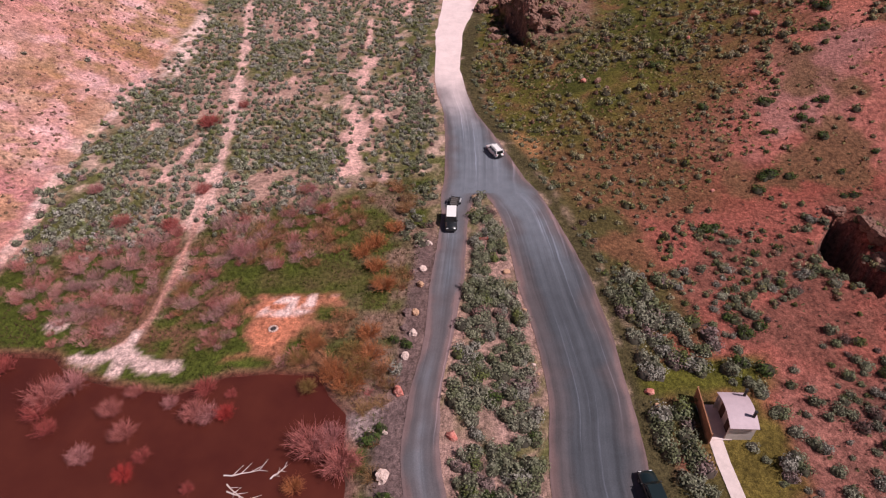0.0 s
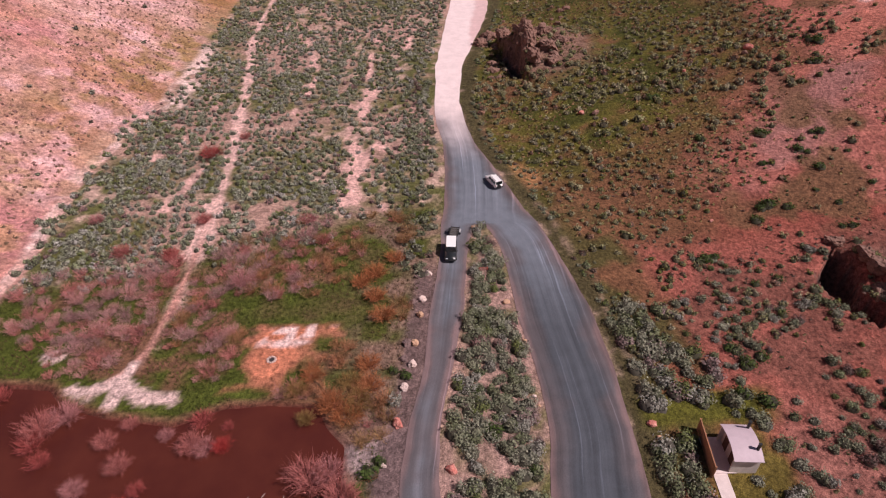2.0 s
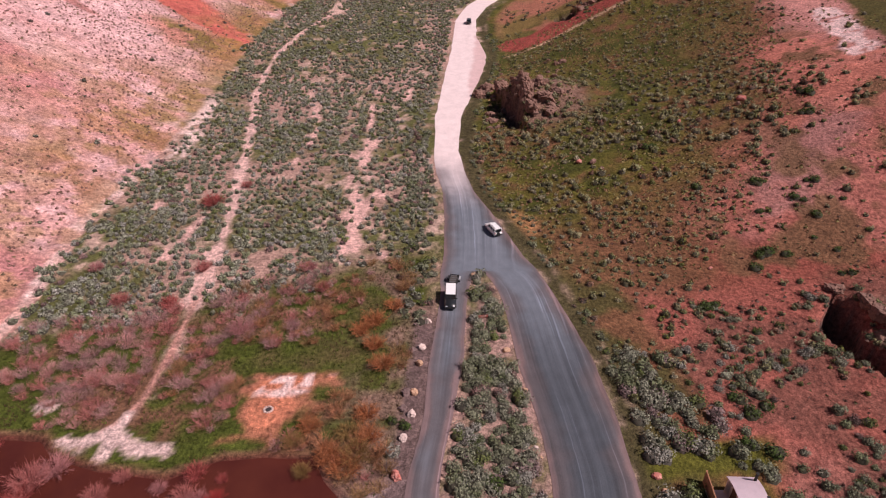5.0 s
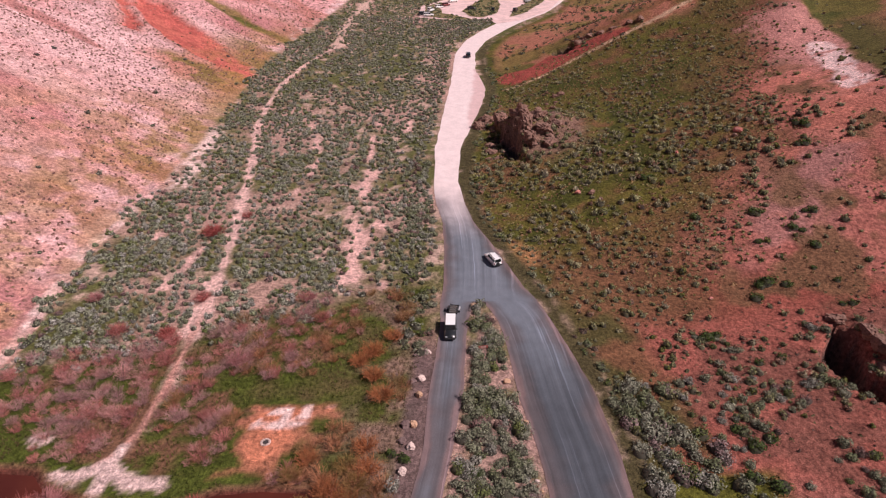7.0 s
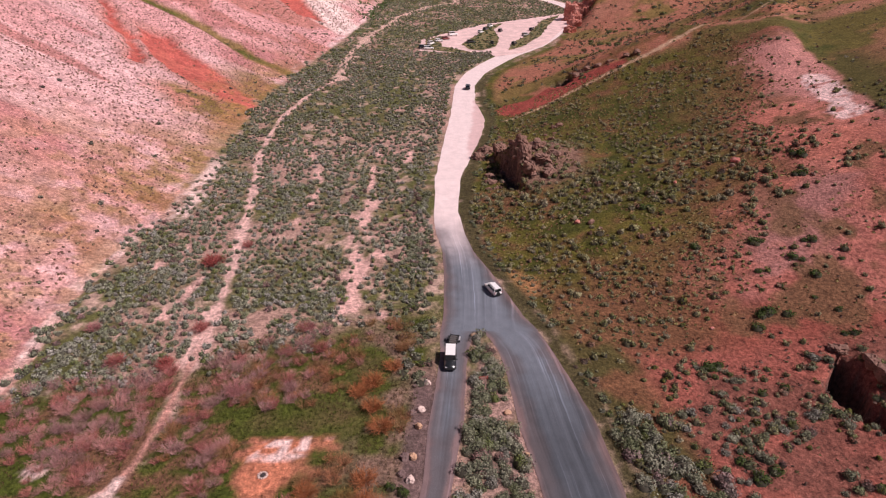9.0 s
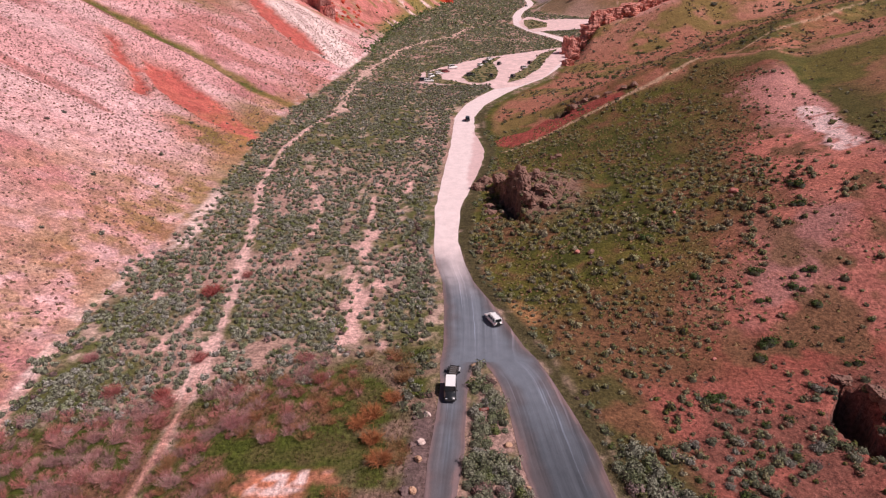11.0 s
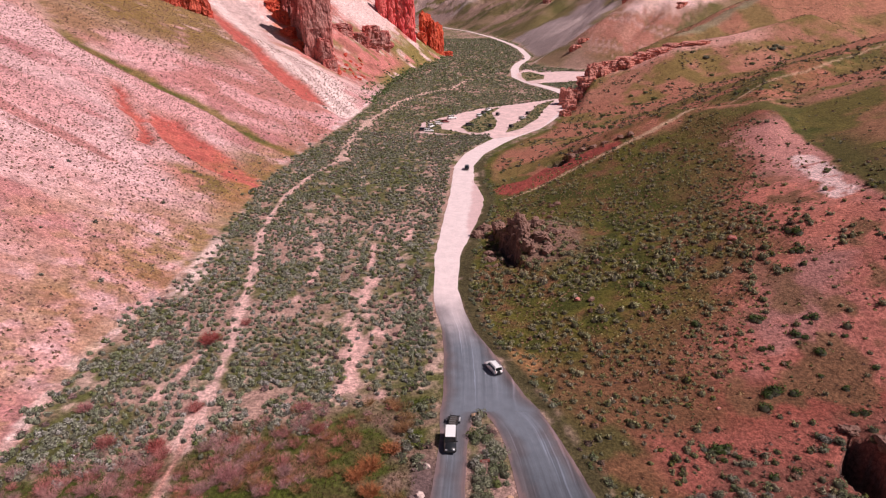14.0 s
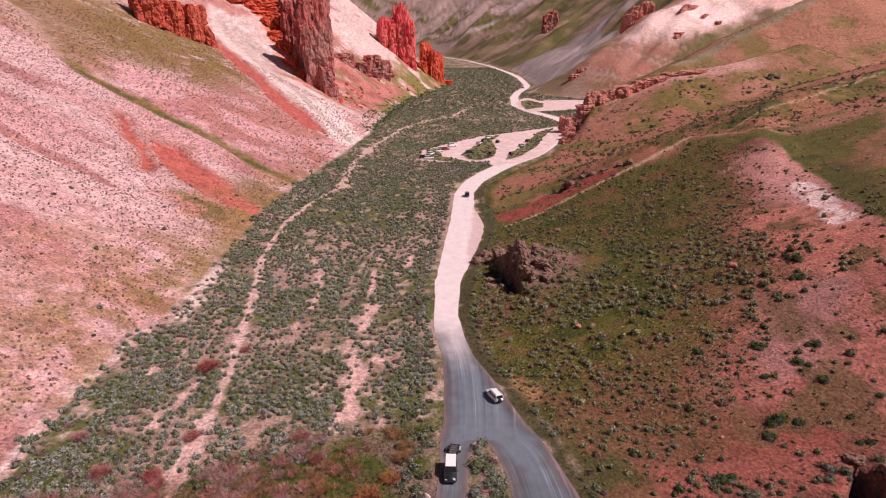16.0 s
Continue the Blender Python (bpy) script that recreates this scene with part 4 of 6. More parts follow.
many("bunch_grass", S_TUFT, h2, rng.uniform(0.25, 0.58, len(h2)), rng.uniform(0.25, 0.55, len(h2)), tt, SAGE, "low tufts of dry brown and olive grass", "grass")
h6 = scatter(24, 112, 30, 130, 1.05, lambda x, y: 0.6 * sstep(5, 9, dist_right(x, y)) * sstep(0.36, 0.56, fbm(x, y, 8, 103)) * (1 - 0.85 * sstep(76, 90, y) * sstep(-6, 8, x - red_edge(y))) * (np.hypot(x - 33, y - 40) > 7))
r6 = 0.10 + 0.34 * rng.uniform(size=len(h6)) ** 2
many("bunch_grass", S_TUFT, h6, r6, r6 * 0.9, np.where(rng.uniform(size=(len(h6), 1)) < 0.6, np.array([(0.115, 0.066, 0.052)]), np.array([(0.12, 0.10, 0.05)])) * rng.uniform(0.75, 1.3, (len(h6), 1)), SAGE,
     "tiny dark brown shrubs dotting the red earth", "grass")
h0 = scatter(4, 28, 28, 240, 1.0, lambda x, y: 0.6 * sstep(0.1, 0.6, dist_right(x, y)) * sstep(3.4, 2.0, dist_right(x, y)) * sstep(0.40, 0.50, fbm(x, y, 5, 100)))
r0 = rng.uniform(0.4, 0.95, len(h0))
many("sagebrush", S_MID, h0, r0, r0 * 0.85, sage_tint(len(h0), 0.08) * np.array((0.8, 0.9, 0.7)), SAGE, "green brush along the foot of the slope", "shrub")
# more distant slopes on the right
h3 = scatter(18, 330, 226, 560, 3.6, lambda x, y: 0.65 * sstep(3, 8, dist_right(x, y)) * sstep(0.38, 0.58, fbm(x, y, 16, 88)) * (line_field(x, y, FOOT_FAR)[1] < -4))
r3 = rng.uniform(0.5, 1.5, len(h3)) * np.where(h3[:, 1] > 430, 0.6, 1.0)
many("sagebrush", S_DOT, h3, r3, r3 * 0.8, sage_tint(len(h3), 0.2) * np.array((0.6, 0.56, 0.42)), SAGE, "dark shrubs dotted over the distant spurs", "shrub")
h4 = scatter(112, 260, 60, 330, 2.6, lambda x, y: 0.35 * sstep(0.42, 0.6, fbm(x, y, 18, 89)))
r4 = rng.uniform(0.25, 0.8, len(h4))
many("sagebrush", S_DOT, h4, r4, r4 * 0.8, sage_tint(len(h4), 0.2) * np.array((0.8, 0.8, 0.65)), SAGE, "small shrubs on the red eastern slope", "shrub")


h5 = scatter(60, 420, 232, 620, 2.7, lambda x, y: 0.75 * sstep(6, 12, dist_right(x, y)) * sstep(0.30, 0.5, fbm(x, y, 30, 97)) * (line_field(x, y, FOOT_FAR)[1] < -4))
r5 = rng.uniform(0.3, 0.7, len(h5))
t5 = np.where(rng.uniform(size=(len(h5), 1)) < 0.5, np.array([(0.20, 0.125, 0.06)]), np.array([(0.15, 0.12, 0.05)])) * rng.uniform(0.75, 1.25, (len(h5), 1))
many("bunch_grass", S_TUFT, h5, r5, r5 * 0.8, t5, SAGE, "low tawny tufts stippling the distant hillside", "grass")


hf = scatter(-60, 20, 430, 840, 2.6, lambda x, y: 0.8 * sstep(6, 0, np.abs(dist_left(x, y) + 1)) * sstep(0.35, 0.5, fbm(x, y, 20, 101)) + 0.25 * sstep(16, 4, np.abs(dist_left(x, y) - 4)) * sstep(0.45, 0.6, fbm(x, y, 12, 102)))
rf = rng.uniform(0.9, 2.0, len(hf))
many("sagebrush", S_DOT, hf, rf, rf * 0.9, sage_tint(len(hf), 0.02) * np.array((0.5, 0.75, 0.35)), SAGE, "dark green thicket along the foot of the cliffs", "shrub")


# left-hand slope: tiny dark tufts on pink scree
def scree_keep(x, y):
    dl = dist_left(x, y)
    p = 0.9 * sstep(1.5, 5, dl) * (0.3 + 0.7 * sstep(0.34, 0.46, fbm(x, y, 24, 91)))
    return p * (1 - 0.8 * np.exp(-(line_field(x, y, GULLY)[0] / 5) ** 2)) * (1 - 0.8 * sstep(-1, 1, washes(x, y, dl)))


l1 = scatter(-190, -58, 70, 290, 1.5, scree_keep)
l2 = scatter(-235, -45, 290, 460, 2.2, scree_keep)
ll = np.concatenate([l1, l2])
rl = rng.uniform(0.3, 0.55, len(ll)) * np.where(ll[:, 1] > 290, 1.3, 1.0)
tl = np.where(rng.uniform(size=(len(ll), 1)) < 0.6, np.array([(0.24, 0.13, 0.11)]), np.array([(0.21, 0.14, 0.09)])) * rng.uniform(0.75, 1.25, (len(ll), 1))
many("scree_tufts", S_TUFT, ll, rl, rl * 0.9, tl, SAGE, "small dry brown tufts dotting the pink scree", "grass")
lb = scatter(-190, -58, 72, 440, 9, lambda x, y: 0.5 * sstep(1, 4, dist_left(x, y)) * sstep(60, 10, dist_left(x, y)))
rb = rng.uniform(0.5, 1.2, len(lb))
many("sagebrush", S_FAR, lb, rb, rb * 0.7, sage_tint(len(lb)) * 0.8, SAGE, "green bushes at the foot of the scree slope", "shrub")


rs = scatter(-12, 2, 66, 150, 1.5, lambda x, y: 0.7 * (x < road_left(y) - 1.3) * (x > road_left(y) - 7) * sstep(0.38, 0.5, fbm(x, y, 7, 99)))
rr = rng.uniform(0.6, 1.25, len(rs))
many("sagebrush", S_MID, rs, rr, rr * 0.9, sage_tint(len(rs), 0.1) * np.array((0.85, 0.9, 0.8)), SAGE, "dark sagebrush along the edge of the lane", "shrub")


# wet meadow between brush and pond
def meadow(x, y):
    return sstep(-66, -60, x) * (x < road_left(y) - 2.5) * (in_poly(x, y, POND) < -0.4) * sstep(96, 88, y - 0.39 * x)


g1 = scatter(-66, 0, 24, 104, 0.55, lambda x, y: 0.75 * meadow(x, y) * (in_poly(x, y, CLEARING) < -0.3) * (line_field(x, y, TRAIL)[0] > 1.0) * (fork_field(x, y) > 1.7))
gn = fbm(g1[:, 0], g1[:, 1], 7, 92)
gt = np.where(gn[:, None] > 0.55, np.array([(0.12, 0.078, 0.04)]), np.array([(0.082, 0.102, 0.018)])) * rng.uniform(0.65, 1.35, (len(g1), 1))
S_GRASS = [twig_shape(80 + s, 5, 0.10, 0.6, 0) for s in range(5)]
many("meadow_grass", S_GRASS, g1, rng.uniform(0.25, 0.5, len(g1)), rng.uniform(0.3, 0.7, len(g1)), gt, SAGE, "rank green and rust meadow grass beside the pond", "grass")
S_TWIG = [twig_shape(100 + s, 92, 0.0135, 0.9) for s in range(6)]
TWIG_TINTS = np.array([(0.40, 0.15, 0.135), (0.44, 0.22, 0.20), (0.36, 0.16, 0.085), (0.26, 0.15, 0.07), (0.36, 0.20, 0.19)])


def twig_keep(x, y):
    return 0.85 * meadow(x, y) * sstep(0.42, 0.54, fbm(x, y, 9, 93)) * (in_poly(x, y, CLEARING) < -0.6) * (line_field(x, y, TRAIL)[0] > 1.4) * (fork_field(x, y) > 2.4)


w1 = scatter(-64, -4, 26, 100, 1.5, twig_keep)
rust = sstep(-32, -8, w1[:, 0] + rng.normal(size=len(w1)) * 9)
pick = np.where(rng.uniform(size=len(w1)) < rust, rng.choice([2, 3], len(w1)), rng.choice([0, 1, 4], len(w1)))
tw = TWIG_TINTS[pick] * rng.uniform(0.85, 1.3, (len(w1), 1))
rw_ = rng.uniform(0.7, 1.7, len(w1))
many("willow_thicket", S_TWIG, w1, rw_, rw_ * rng.uniform(0.8, 1.2, len(w1)), tw, TWIG, "bare mauve and rust willow thicket in the wet meadow", "shrub")


def plant(name, shape, material, tint, at, radius, tall, label, category, group, turn):
    sv, sf, core = shape
    me = mesh_from(name, sv, sf)
    col = np.repeat(np.array([tint], float), len(sv), 0)
    # same painted shade on the core of a single bush
    col[:core] = STEM_SHADE * 0.6 + col[:core] * 0.12
    paint(me, "tint", col)
    me.materials.append(material)
    ob = new(name, me)
    ob.matrix_world = Matrix.LocRotScale(Vector(at), Euler((0, 0, turn)), Vector((radius, radius, tall)))
    return tagged(ob, label, category, group)


# single bushes that the camera passes nearest: on the island and along the wide road
PROTO = {}


def single_sage(at, radius, tall, kind, k, label, group):
    key = (kind, k)
    if key not in PROTO:
        t = SAGE_TINTS[kind] * np.array((1.0, 1.04, 0.98)) if kind < 5 else np.array((0.25, 0.175, 0.165))
        if kind == 6:
            t = np.array((0.055, 0.085, 0.02))
        ob = plant("sagebrush", S_NEAR[k], SAGE, t, at, radius, tall, label, "shrub", group, rng.uniform(0, 6.28))
        PROTO[key] = ob.data
        return ob
    ob = new("sagebrush", PROTO[key])
    ob.matrix_world = Matrix.LocRotScale(Vector(at), Euler((0, 0, rng.uniform(0, 6.28))), Vector((radius, radius, tall)))
    return tagged(ob, label, "shrub", group)


LABELS = {0: "grey-green sagebrush with dense small leaves", 1: "pale grey-green sagebrush on dusty soil", 2: "green sagebrush with dense foliage", 3: "silver-grey sagebrush on dusty soil",
          4: "dark olive green shrub on dusty soil", 5: "dry mauve-brown sagebrush, nearly bare", 6: "dark green bush with thick leaves"}


def island_keep(x, y):
    lo = np.interp(y, [20, 32, 37, 45, 54, 64, 77, 86], [0.6, 0.3, -0.6, -0.4, 1.2, 2.7, 3.7, 4.5]) + 0.9
    hi = np.interp(y, [20, 32, 37, 45, 54, 64, 70, 77, 86], [10.8, 11, 11.4, 12.4, 11.7, 10.5, 10, 9.4, 7.6]) - 1.0
    gap = (np.hypot((x - 5.6), (y - 40.2) * 0.6) < 1.5) | (np.hypot((x - 8.2), (y - 66.5) * 0.5) < 1.3) | (np.hypot(x - 1.2, (y - 39) * 0.6) < 1.6)
    return (0.74 + 0.22 * sstep(0.38, 0.5, fbm(x, y, 4, 107))) * (x > lo) * (x < hi) * ~gap


isl = scatter(-2, 13, 27, 85, 1.15, island_keep)
thick = scatter(22, 38, 28, 76, 1.42, lambda x, y: (0.34 + 0.5 * sstep(0.40, 0.54, fbm(x, y, 4.5, 105))) * sstep(-0.1, 0.7, dist_right(x, y)) * (x < 35.5 - 0.14 * (y - 45)) * (x > 22)
                * (np.hypot((x - 32.3) * 0.9, y - 41.5) > 3.9) * ~((x > 31) & (x < 36) & (y < 39.5) & (y > 26) & (fbm(x, y, 3, 96) < 0.58)) * (np.abs(x - 29.7) > np.where(y < 40, 1.9, 0)) * ~((y > 43.8) & (y < 47.6) & (x < 34)) * (y < 66))
east = scatter(33, 80, 27, 76, 1.55, lambda x, y: (0.62 * sstep(0.46, 0.56, fbm(x, y, 7, 95)) + 0.5 * sstep(51, 46, y) * (x > 35.5)) * (np.hypot(x - 32.3, y - 39.5) > 4.8) * (pits(x, y) < 0.1))
FIELDS = ((isl, 0.7, 1.45, "sagebrush between the two lanes", 150), (thick, 0.8, 1.8, "sagebrush beside the wide road", 95), (east, 0.4, 1.15, "shrubs on the red ground", 60))
rest, rest_r = [], []
for field, lo, hi, group, most in FIELDS:
    field = field[np.argsort(np.hypot(field[:, 0] - 12, field[:, 1]))]
    for j, p in enumerate(field):
        r = rng.uniform(lo, hi)
        kind = int(rng.choice(7, p=(0.25, 0.22, 0.17, 0.12, 0.06, 0.13, 0.05)))
        if j >= most:
            rest.append(p)
            rest_r.append(r)
            continue
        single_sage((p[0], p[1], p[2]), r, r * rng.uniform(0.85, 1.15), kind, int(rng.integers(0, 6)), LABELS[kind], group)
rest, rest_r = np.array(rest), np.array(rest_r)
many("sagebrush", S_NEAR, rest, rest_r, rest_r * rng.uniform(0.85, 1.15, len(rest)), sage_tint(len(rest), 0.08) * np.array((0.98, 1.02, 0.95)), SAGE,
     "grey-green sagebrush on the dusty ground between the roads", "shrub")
# ---- rocks ----
def rock_material(name, a, b_, dark, scale=0.25, upright=False):
    m, nt, b = nodes_of(name)
    vec = None
    if upright:      # stains that run down the face
        mp = add(nt, "ShaderNodeMapping", Scale=(1.0, 1.0, 0.5))
        nt.links.new(nt.nodes.new("ShaderNodeTexCoord").outputs["Object"], mp.inputs[0])
        vec = mp.outputs[0]
    n1, n2, n3 = noise_at(nt, scale, 6, vec), noise_at(nt, scale * 5, 6, vec), noise_at(nt, scale * 22, 4)
    c = mixed(nt, ranged(nt, n1, 0.36, 0.64), a, b_)
    c = mixed(nt, ranged(nt, n2, 0.52, 0.70, 0.0, 0.75), c, dark)
    c = mixed(nt, 1.0, c, grey(nt, ranged(nt, n3, 0.3, 0.7, 0.75, 1.25)), "MULTIPLY")
    nt.links.new(c, b.inputs["Base Color"])
    b.inputs["Roughness"].default_value = 0.95
    b.inputs["Specular IOR Level"].default_value = 0.15
    bump(nt, n2, 0.9, 0.5 / (scale * 5), b)
    return m


RED_TUFF = rock_material("red_tuff", (0.50, 0.065, 0.045), (0.56, 0.13, 0.08), (0.20, 0.045, 0.04), 0.06, True)
CRIMSON = rock_material("crimson_tuff", (0.72, 0.085, 0.095), (0.74, 0.18, 0.16), (0.42, 0.06, 0.06), 0.06, True)
MAROON = rock_material("maroon_tuff", (0.46, 0.085, 0.07), (0.44, 0.22, 0.19), (0.12, 0.035, 0.035), 0.035, True)
ORANGE_TUFF = rock_material("orange_tuff", (0.66, 0.125, 0.06), (0.62, 0.11, 0.06), (0.26, 0.05, 0.04), 0.07, True)
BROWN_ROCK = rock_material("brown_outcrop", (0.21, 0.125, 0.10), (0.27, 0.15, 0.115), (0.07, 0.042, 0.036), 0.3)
PINK_ROCK = rock_material("pink_outcrop", (0.60, 0.28, 0.23), (0.52, 0.17, 0.12), (0.26, 0.08, 0.065), 0.12)
PALE_STONE = rock_material("pale_boulder", (0.60, 0.46, 0.42), (0.66, 0.52, 0.47), (0.38, 0.24, 0.21), 1.2)
RED_STONE = rock_material("red_boulder", (0.52, 0.15, 0.12), (0.60, 0.30, 0.25), (0.28, 0.08, 0.06), 1.2)
BUFF_STONE = rock_material("buff_boulder", (0.50, 0.30, 0.20), (0.56, 0.36, 0.24), (0.30, 0.17, 0.11), 1.2)


def rock_bm(size, seed, detail=3, rough=0.35, flute=0.0, blocky=0.5, lean=(0, 0)):
    """A broken block: facets cut by planes, noise relief and, on towers, upright flutes."""
    g = random.Random(seed)
    bm = bmesh.new()
    bmesh.ops.create_icosphere(bm, subdivisions=detail, radius=1.0)
    cuts = []
    for _ in range(9):
        d = Vector((g.uniform(-1, 1), g.uniform(-1, 1), g.uniform(-0.2, 0.25) if flute else g.uniform(-0.5, 1))).normalized()
        cuts.append((d, g.uniform(0.62, 0.85)))
    off = Vector((g.uniform(-50, 50), g.uniform(-50, 50), g.uniform(-50, 50)))
    tall = max(1.0, 0.55 * size[2] / max(size[0], size[1]))
    for v in bm.verts:
        p = v.co.copy()
        # towards a box, then planes
        m = max(abs(p.x), abs(p.y), abs(p.z))
        p = p.lerp(p / m * 0.85, blocky)
        for d, h in cuts:
            e = p.dot(d) - h
            if e > 0:
                p -= d * e * 0.9
        s_ = Vector((p.x, p.y, p.z * tall))
        big = noise.fractal(s_ * 1.4 + off, 1.0, 2.1, 3) * 0.5
        crack = abs(noise.fractal(s_ * 2.6 - off, 0.9, 2.2, 5))
        block = noise.cell(Vector((p.x * 2.3 + p.y * 0.7, p.y * 2.3 - p.x * 0.7, p.z * tall * (1.1 if flute > 0.09 else 1.7))) + off) + 0.5 * noise.cell(s_ * 4.1 - off)
        n = rough * (big * 0.6 - crack * 0.55 + 0.34 * block - 0.1)
        if flute:
            q = Vector((p.x * 2.6, p.y * 2.6, p.z * 0.55 * tall)) + off
            ledge = noise.noise(Vector((p.x, p.y, p.z * 5.5)) + off)
            n += flute * max(0.0, 1.0 - max(0.0, p.z - 0.45) * 2.2) * (1.5 * noise.fractal(q, 0.9, 2.2, 4) - 1.3 * abs(noise.noise(q * 1.9)) + 0.55 * ledge)
        r = Vector((p.x, p.y, p.z * (0.35 if flute else 1.0)))
        if r.length > 1e-6:
            p += r.normalized() * n
        v.co = Vector((p.x * size[0] + lean[0] * (p.z + 1), p.y * size[1] + lean[1] * (p.z + 1), p.z * size[2]))
    return bm


def rock(name, at, size, seed, material, label, category="rock", detail=3, turn=0.0, sink=0.25, group="", **how):
    ob = part(name, rock_bm(size, seed, detail, **how), material)
    z = float(land(np.array([at[0]]), np.array([at[1]]))[0])
    ob.matrix_world = pose(at[0], at[1], z + size[2] * (0.85 - 2 * sink), 0, 0, turn)
    return tagged(ob, label, category, group)


def outcrop(name, label, material, chunks, category="rock outcrop", detail=4, **how):
    """An outcrop of several blocks that stand against each other."""
    x0, y0 = chunks[0][0], chunks[0][1]
    z0 = float(land(np.array([x0]), np.array([y0]))[0])
    base = new(name)
    base.location = (x0, y0, z0)
    for k, (x, y, sx, sy, sz, lift, turn) in enumerate(chunks):
        z = float(land(np.array([x]), np.array([y]))[0]) + lift
        ob = part("rock_block", rock_bm((sx, sy, sz), 11 * k + int(abs(x0) * 7) % 97, detail, **how), material, base)
        ob.matrix_basis = pose(x - x0, y - y0, z - z0, 0, 0, turn)
    return tagged(base, label, category)


TOWER = dict(rough=0.26, flute=0.02, blocky=0.62)
outcrop("rock_tower", "huge maroon rock tower standing on the scree", MAROON,
        [(-97, 508, 13, 12, 52, 30, 10), (-110, 532, 15, 13, 42, 18, 30), (-124, 558, 15, 13, 34, 8, 50), (-138, 588, 16, 14, 22, 2, 0), (-93, 502, 9, 9, 18, 2, 0), (-86, 494, 8, 7, 8, 0, 40)], "rock tower", 6, **TOWER)
outcrop("rock_tower", "orange-red cliff behind the great tower", ORANGE_TUFF,
        [(-160, 570, 22, 12, 9, 0, 0), (-184, 560, 20, 12, 11, 0, 20), (-146, 560, 12, 9, 8, -1, 0), (-132, 538, 9, 7, 9, -1, 0), (-122, 522, 8, 7, 8, -1, 30), (-112, 509, 6, 6, 6, -1, 0), (-140, 548, 9, 7, 7, -1, 0)], "rock tower", 5, rough=0.36, flute=0.05, blocky=0.5)
outcrop("rock_outcrop", "bright red rock blocks on the upper scree slope", RED_TUFF,
        [(-196, 440, 15, 12, 18, 9, 12), (-172, 452, 11, 10, 18, 6, 30), (-183, 446, 9, 9, 15, 6, 0), (-165, 455, 8, 8, 10, 2, 0)], "rock outcrop", 6, rough=0.30, flute=0.015, blocky=0.75)
outcrop("rock_tower", "crimson twin rock tower above the valley", CRIMSON,
        [(-53, 792, 14, 13, 42, 22, 0), (-71, 784, 9, 9, 24, 10, 0), (-42, 791, 11, 11, 38, 18, 40), (-62, 788, 8, 9, 28, 12, 20)], "rock tower", 5, rough=0.36, flute=0.03, blocky=0.55)
outcrop("rock_tower", "orange rock towers at the bend of the valley", ORANGE_TUFF,
        [(-22, 838, 11, 11, 27, 12, 0), (-6, 842, 11, 11, 26, 10, 30), (-14, 834, 12, 11, 25, 10, 0), (8, 850, 8, 7, 6, 1, 0), (-26, 826, 8, 8, 12, 0, 0)], "rock tower", 5, rough=0.36, flute=0.03, blocky=0.6)
outcrop("rock_outcrop", "maroon ledges below the towers", MAROON,
        [(-92, 598, 14, 9, 8, 0, 20), (-80, 613, 15, 9, 8, 0, 0), (-70, 634, 14, 10, 8, -1, 10), (-62, 662, 15, 11, 15, 2, 0), (-72, 660, 12, 10, 12, 2, 30)], "rock outcrop", 5, rough=0.28, flute=0.03, blocky=0.7)
scree_blocks = random.Random(61)
outcrop("rock_rubble", "fallen red blocks below the great tower", RED_TUFF,
        [(-88 + 26 * u - 7 * w, 478 + 70 * w + 16 * u, s, s * 0.8, s * 0.7, 0.0, 360 * u)
         for u, w, s in ((scree_blocks.random(), scree_blocks.random(), scree_blocks.uniform(0.9, 3.4)) for _ in range(34))], "rock rubble", 2, rough=0.4, blocky=0.6)
FIN = [(84 + 3.2 * k + 0.42 * k * k, 426 + 0.55 * k, 9.0 + 0.8 * k, 6.0, 12.5 - 0.72 * k, 0.2 - 0.34 * k, 20 - 2 * k) for k in range(12)]
FIN += [(74.5, 381, 3.2, 4.0, 3.4, 0.8, 60), (79.5, 394, 3.4, 5.0, 4.6, 1.0, 60), (83.5, 410, 3.8, 6.0, 6.0, 1.0, 60)]
outcrop("rock_fin", "red rock fin running up the spur from the road", PINK_ROCK, FIN, "rock outcrop", 5, rough=0.36, flute=0.10, blocky=0.5)
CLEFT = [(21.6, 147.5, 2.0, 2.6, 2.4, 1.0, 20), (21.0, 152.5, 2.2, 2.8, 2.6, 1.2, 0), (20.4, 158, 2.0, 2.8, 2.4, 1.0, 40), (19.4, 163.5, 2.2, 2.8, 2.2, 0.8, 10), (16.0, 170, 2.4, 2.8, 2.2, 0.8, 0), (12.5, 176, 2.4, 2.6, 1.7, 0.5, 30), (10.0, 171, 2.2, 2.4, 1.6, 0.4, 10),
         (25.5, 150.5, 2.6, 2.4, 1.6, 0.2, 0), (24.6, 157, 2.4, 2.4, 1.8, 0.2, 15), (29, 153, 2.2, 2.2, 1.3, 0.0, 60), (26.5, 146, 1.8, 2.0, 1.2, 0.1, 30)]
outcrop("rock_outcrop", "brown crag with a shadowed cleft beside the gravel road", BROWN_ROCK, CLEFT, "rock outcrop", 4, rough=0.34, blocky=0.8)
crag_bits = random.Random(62)
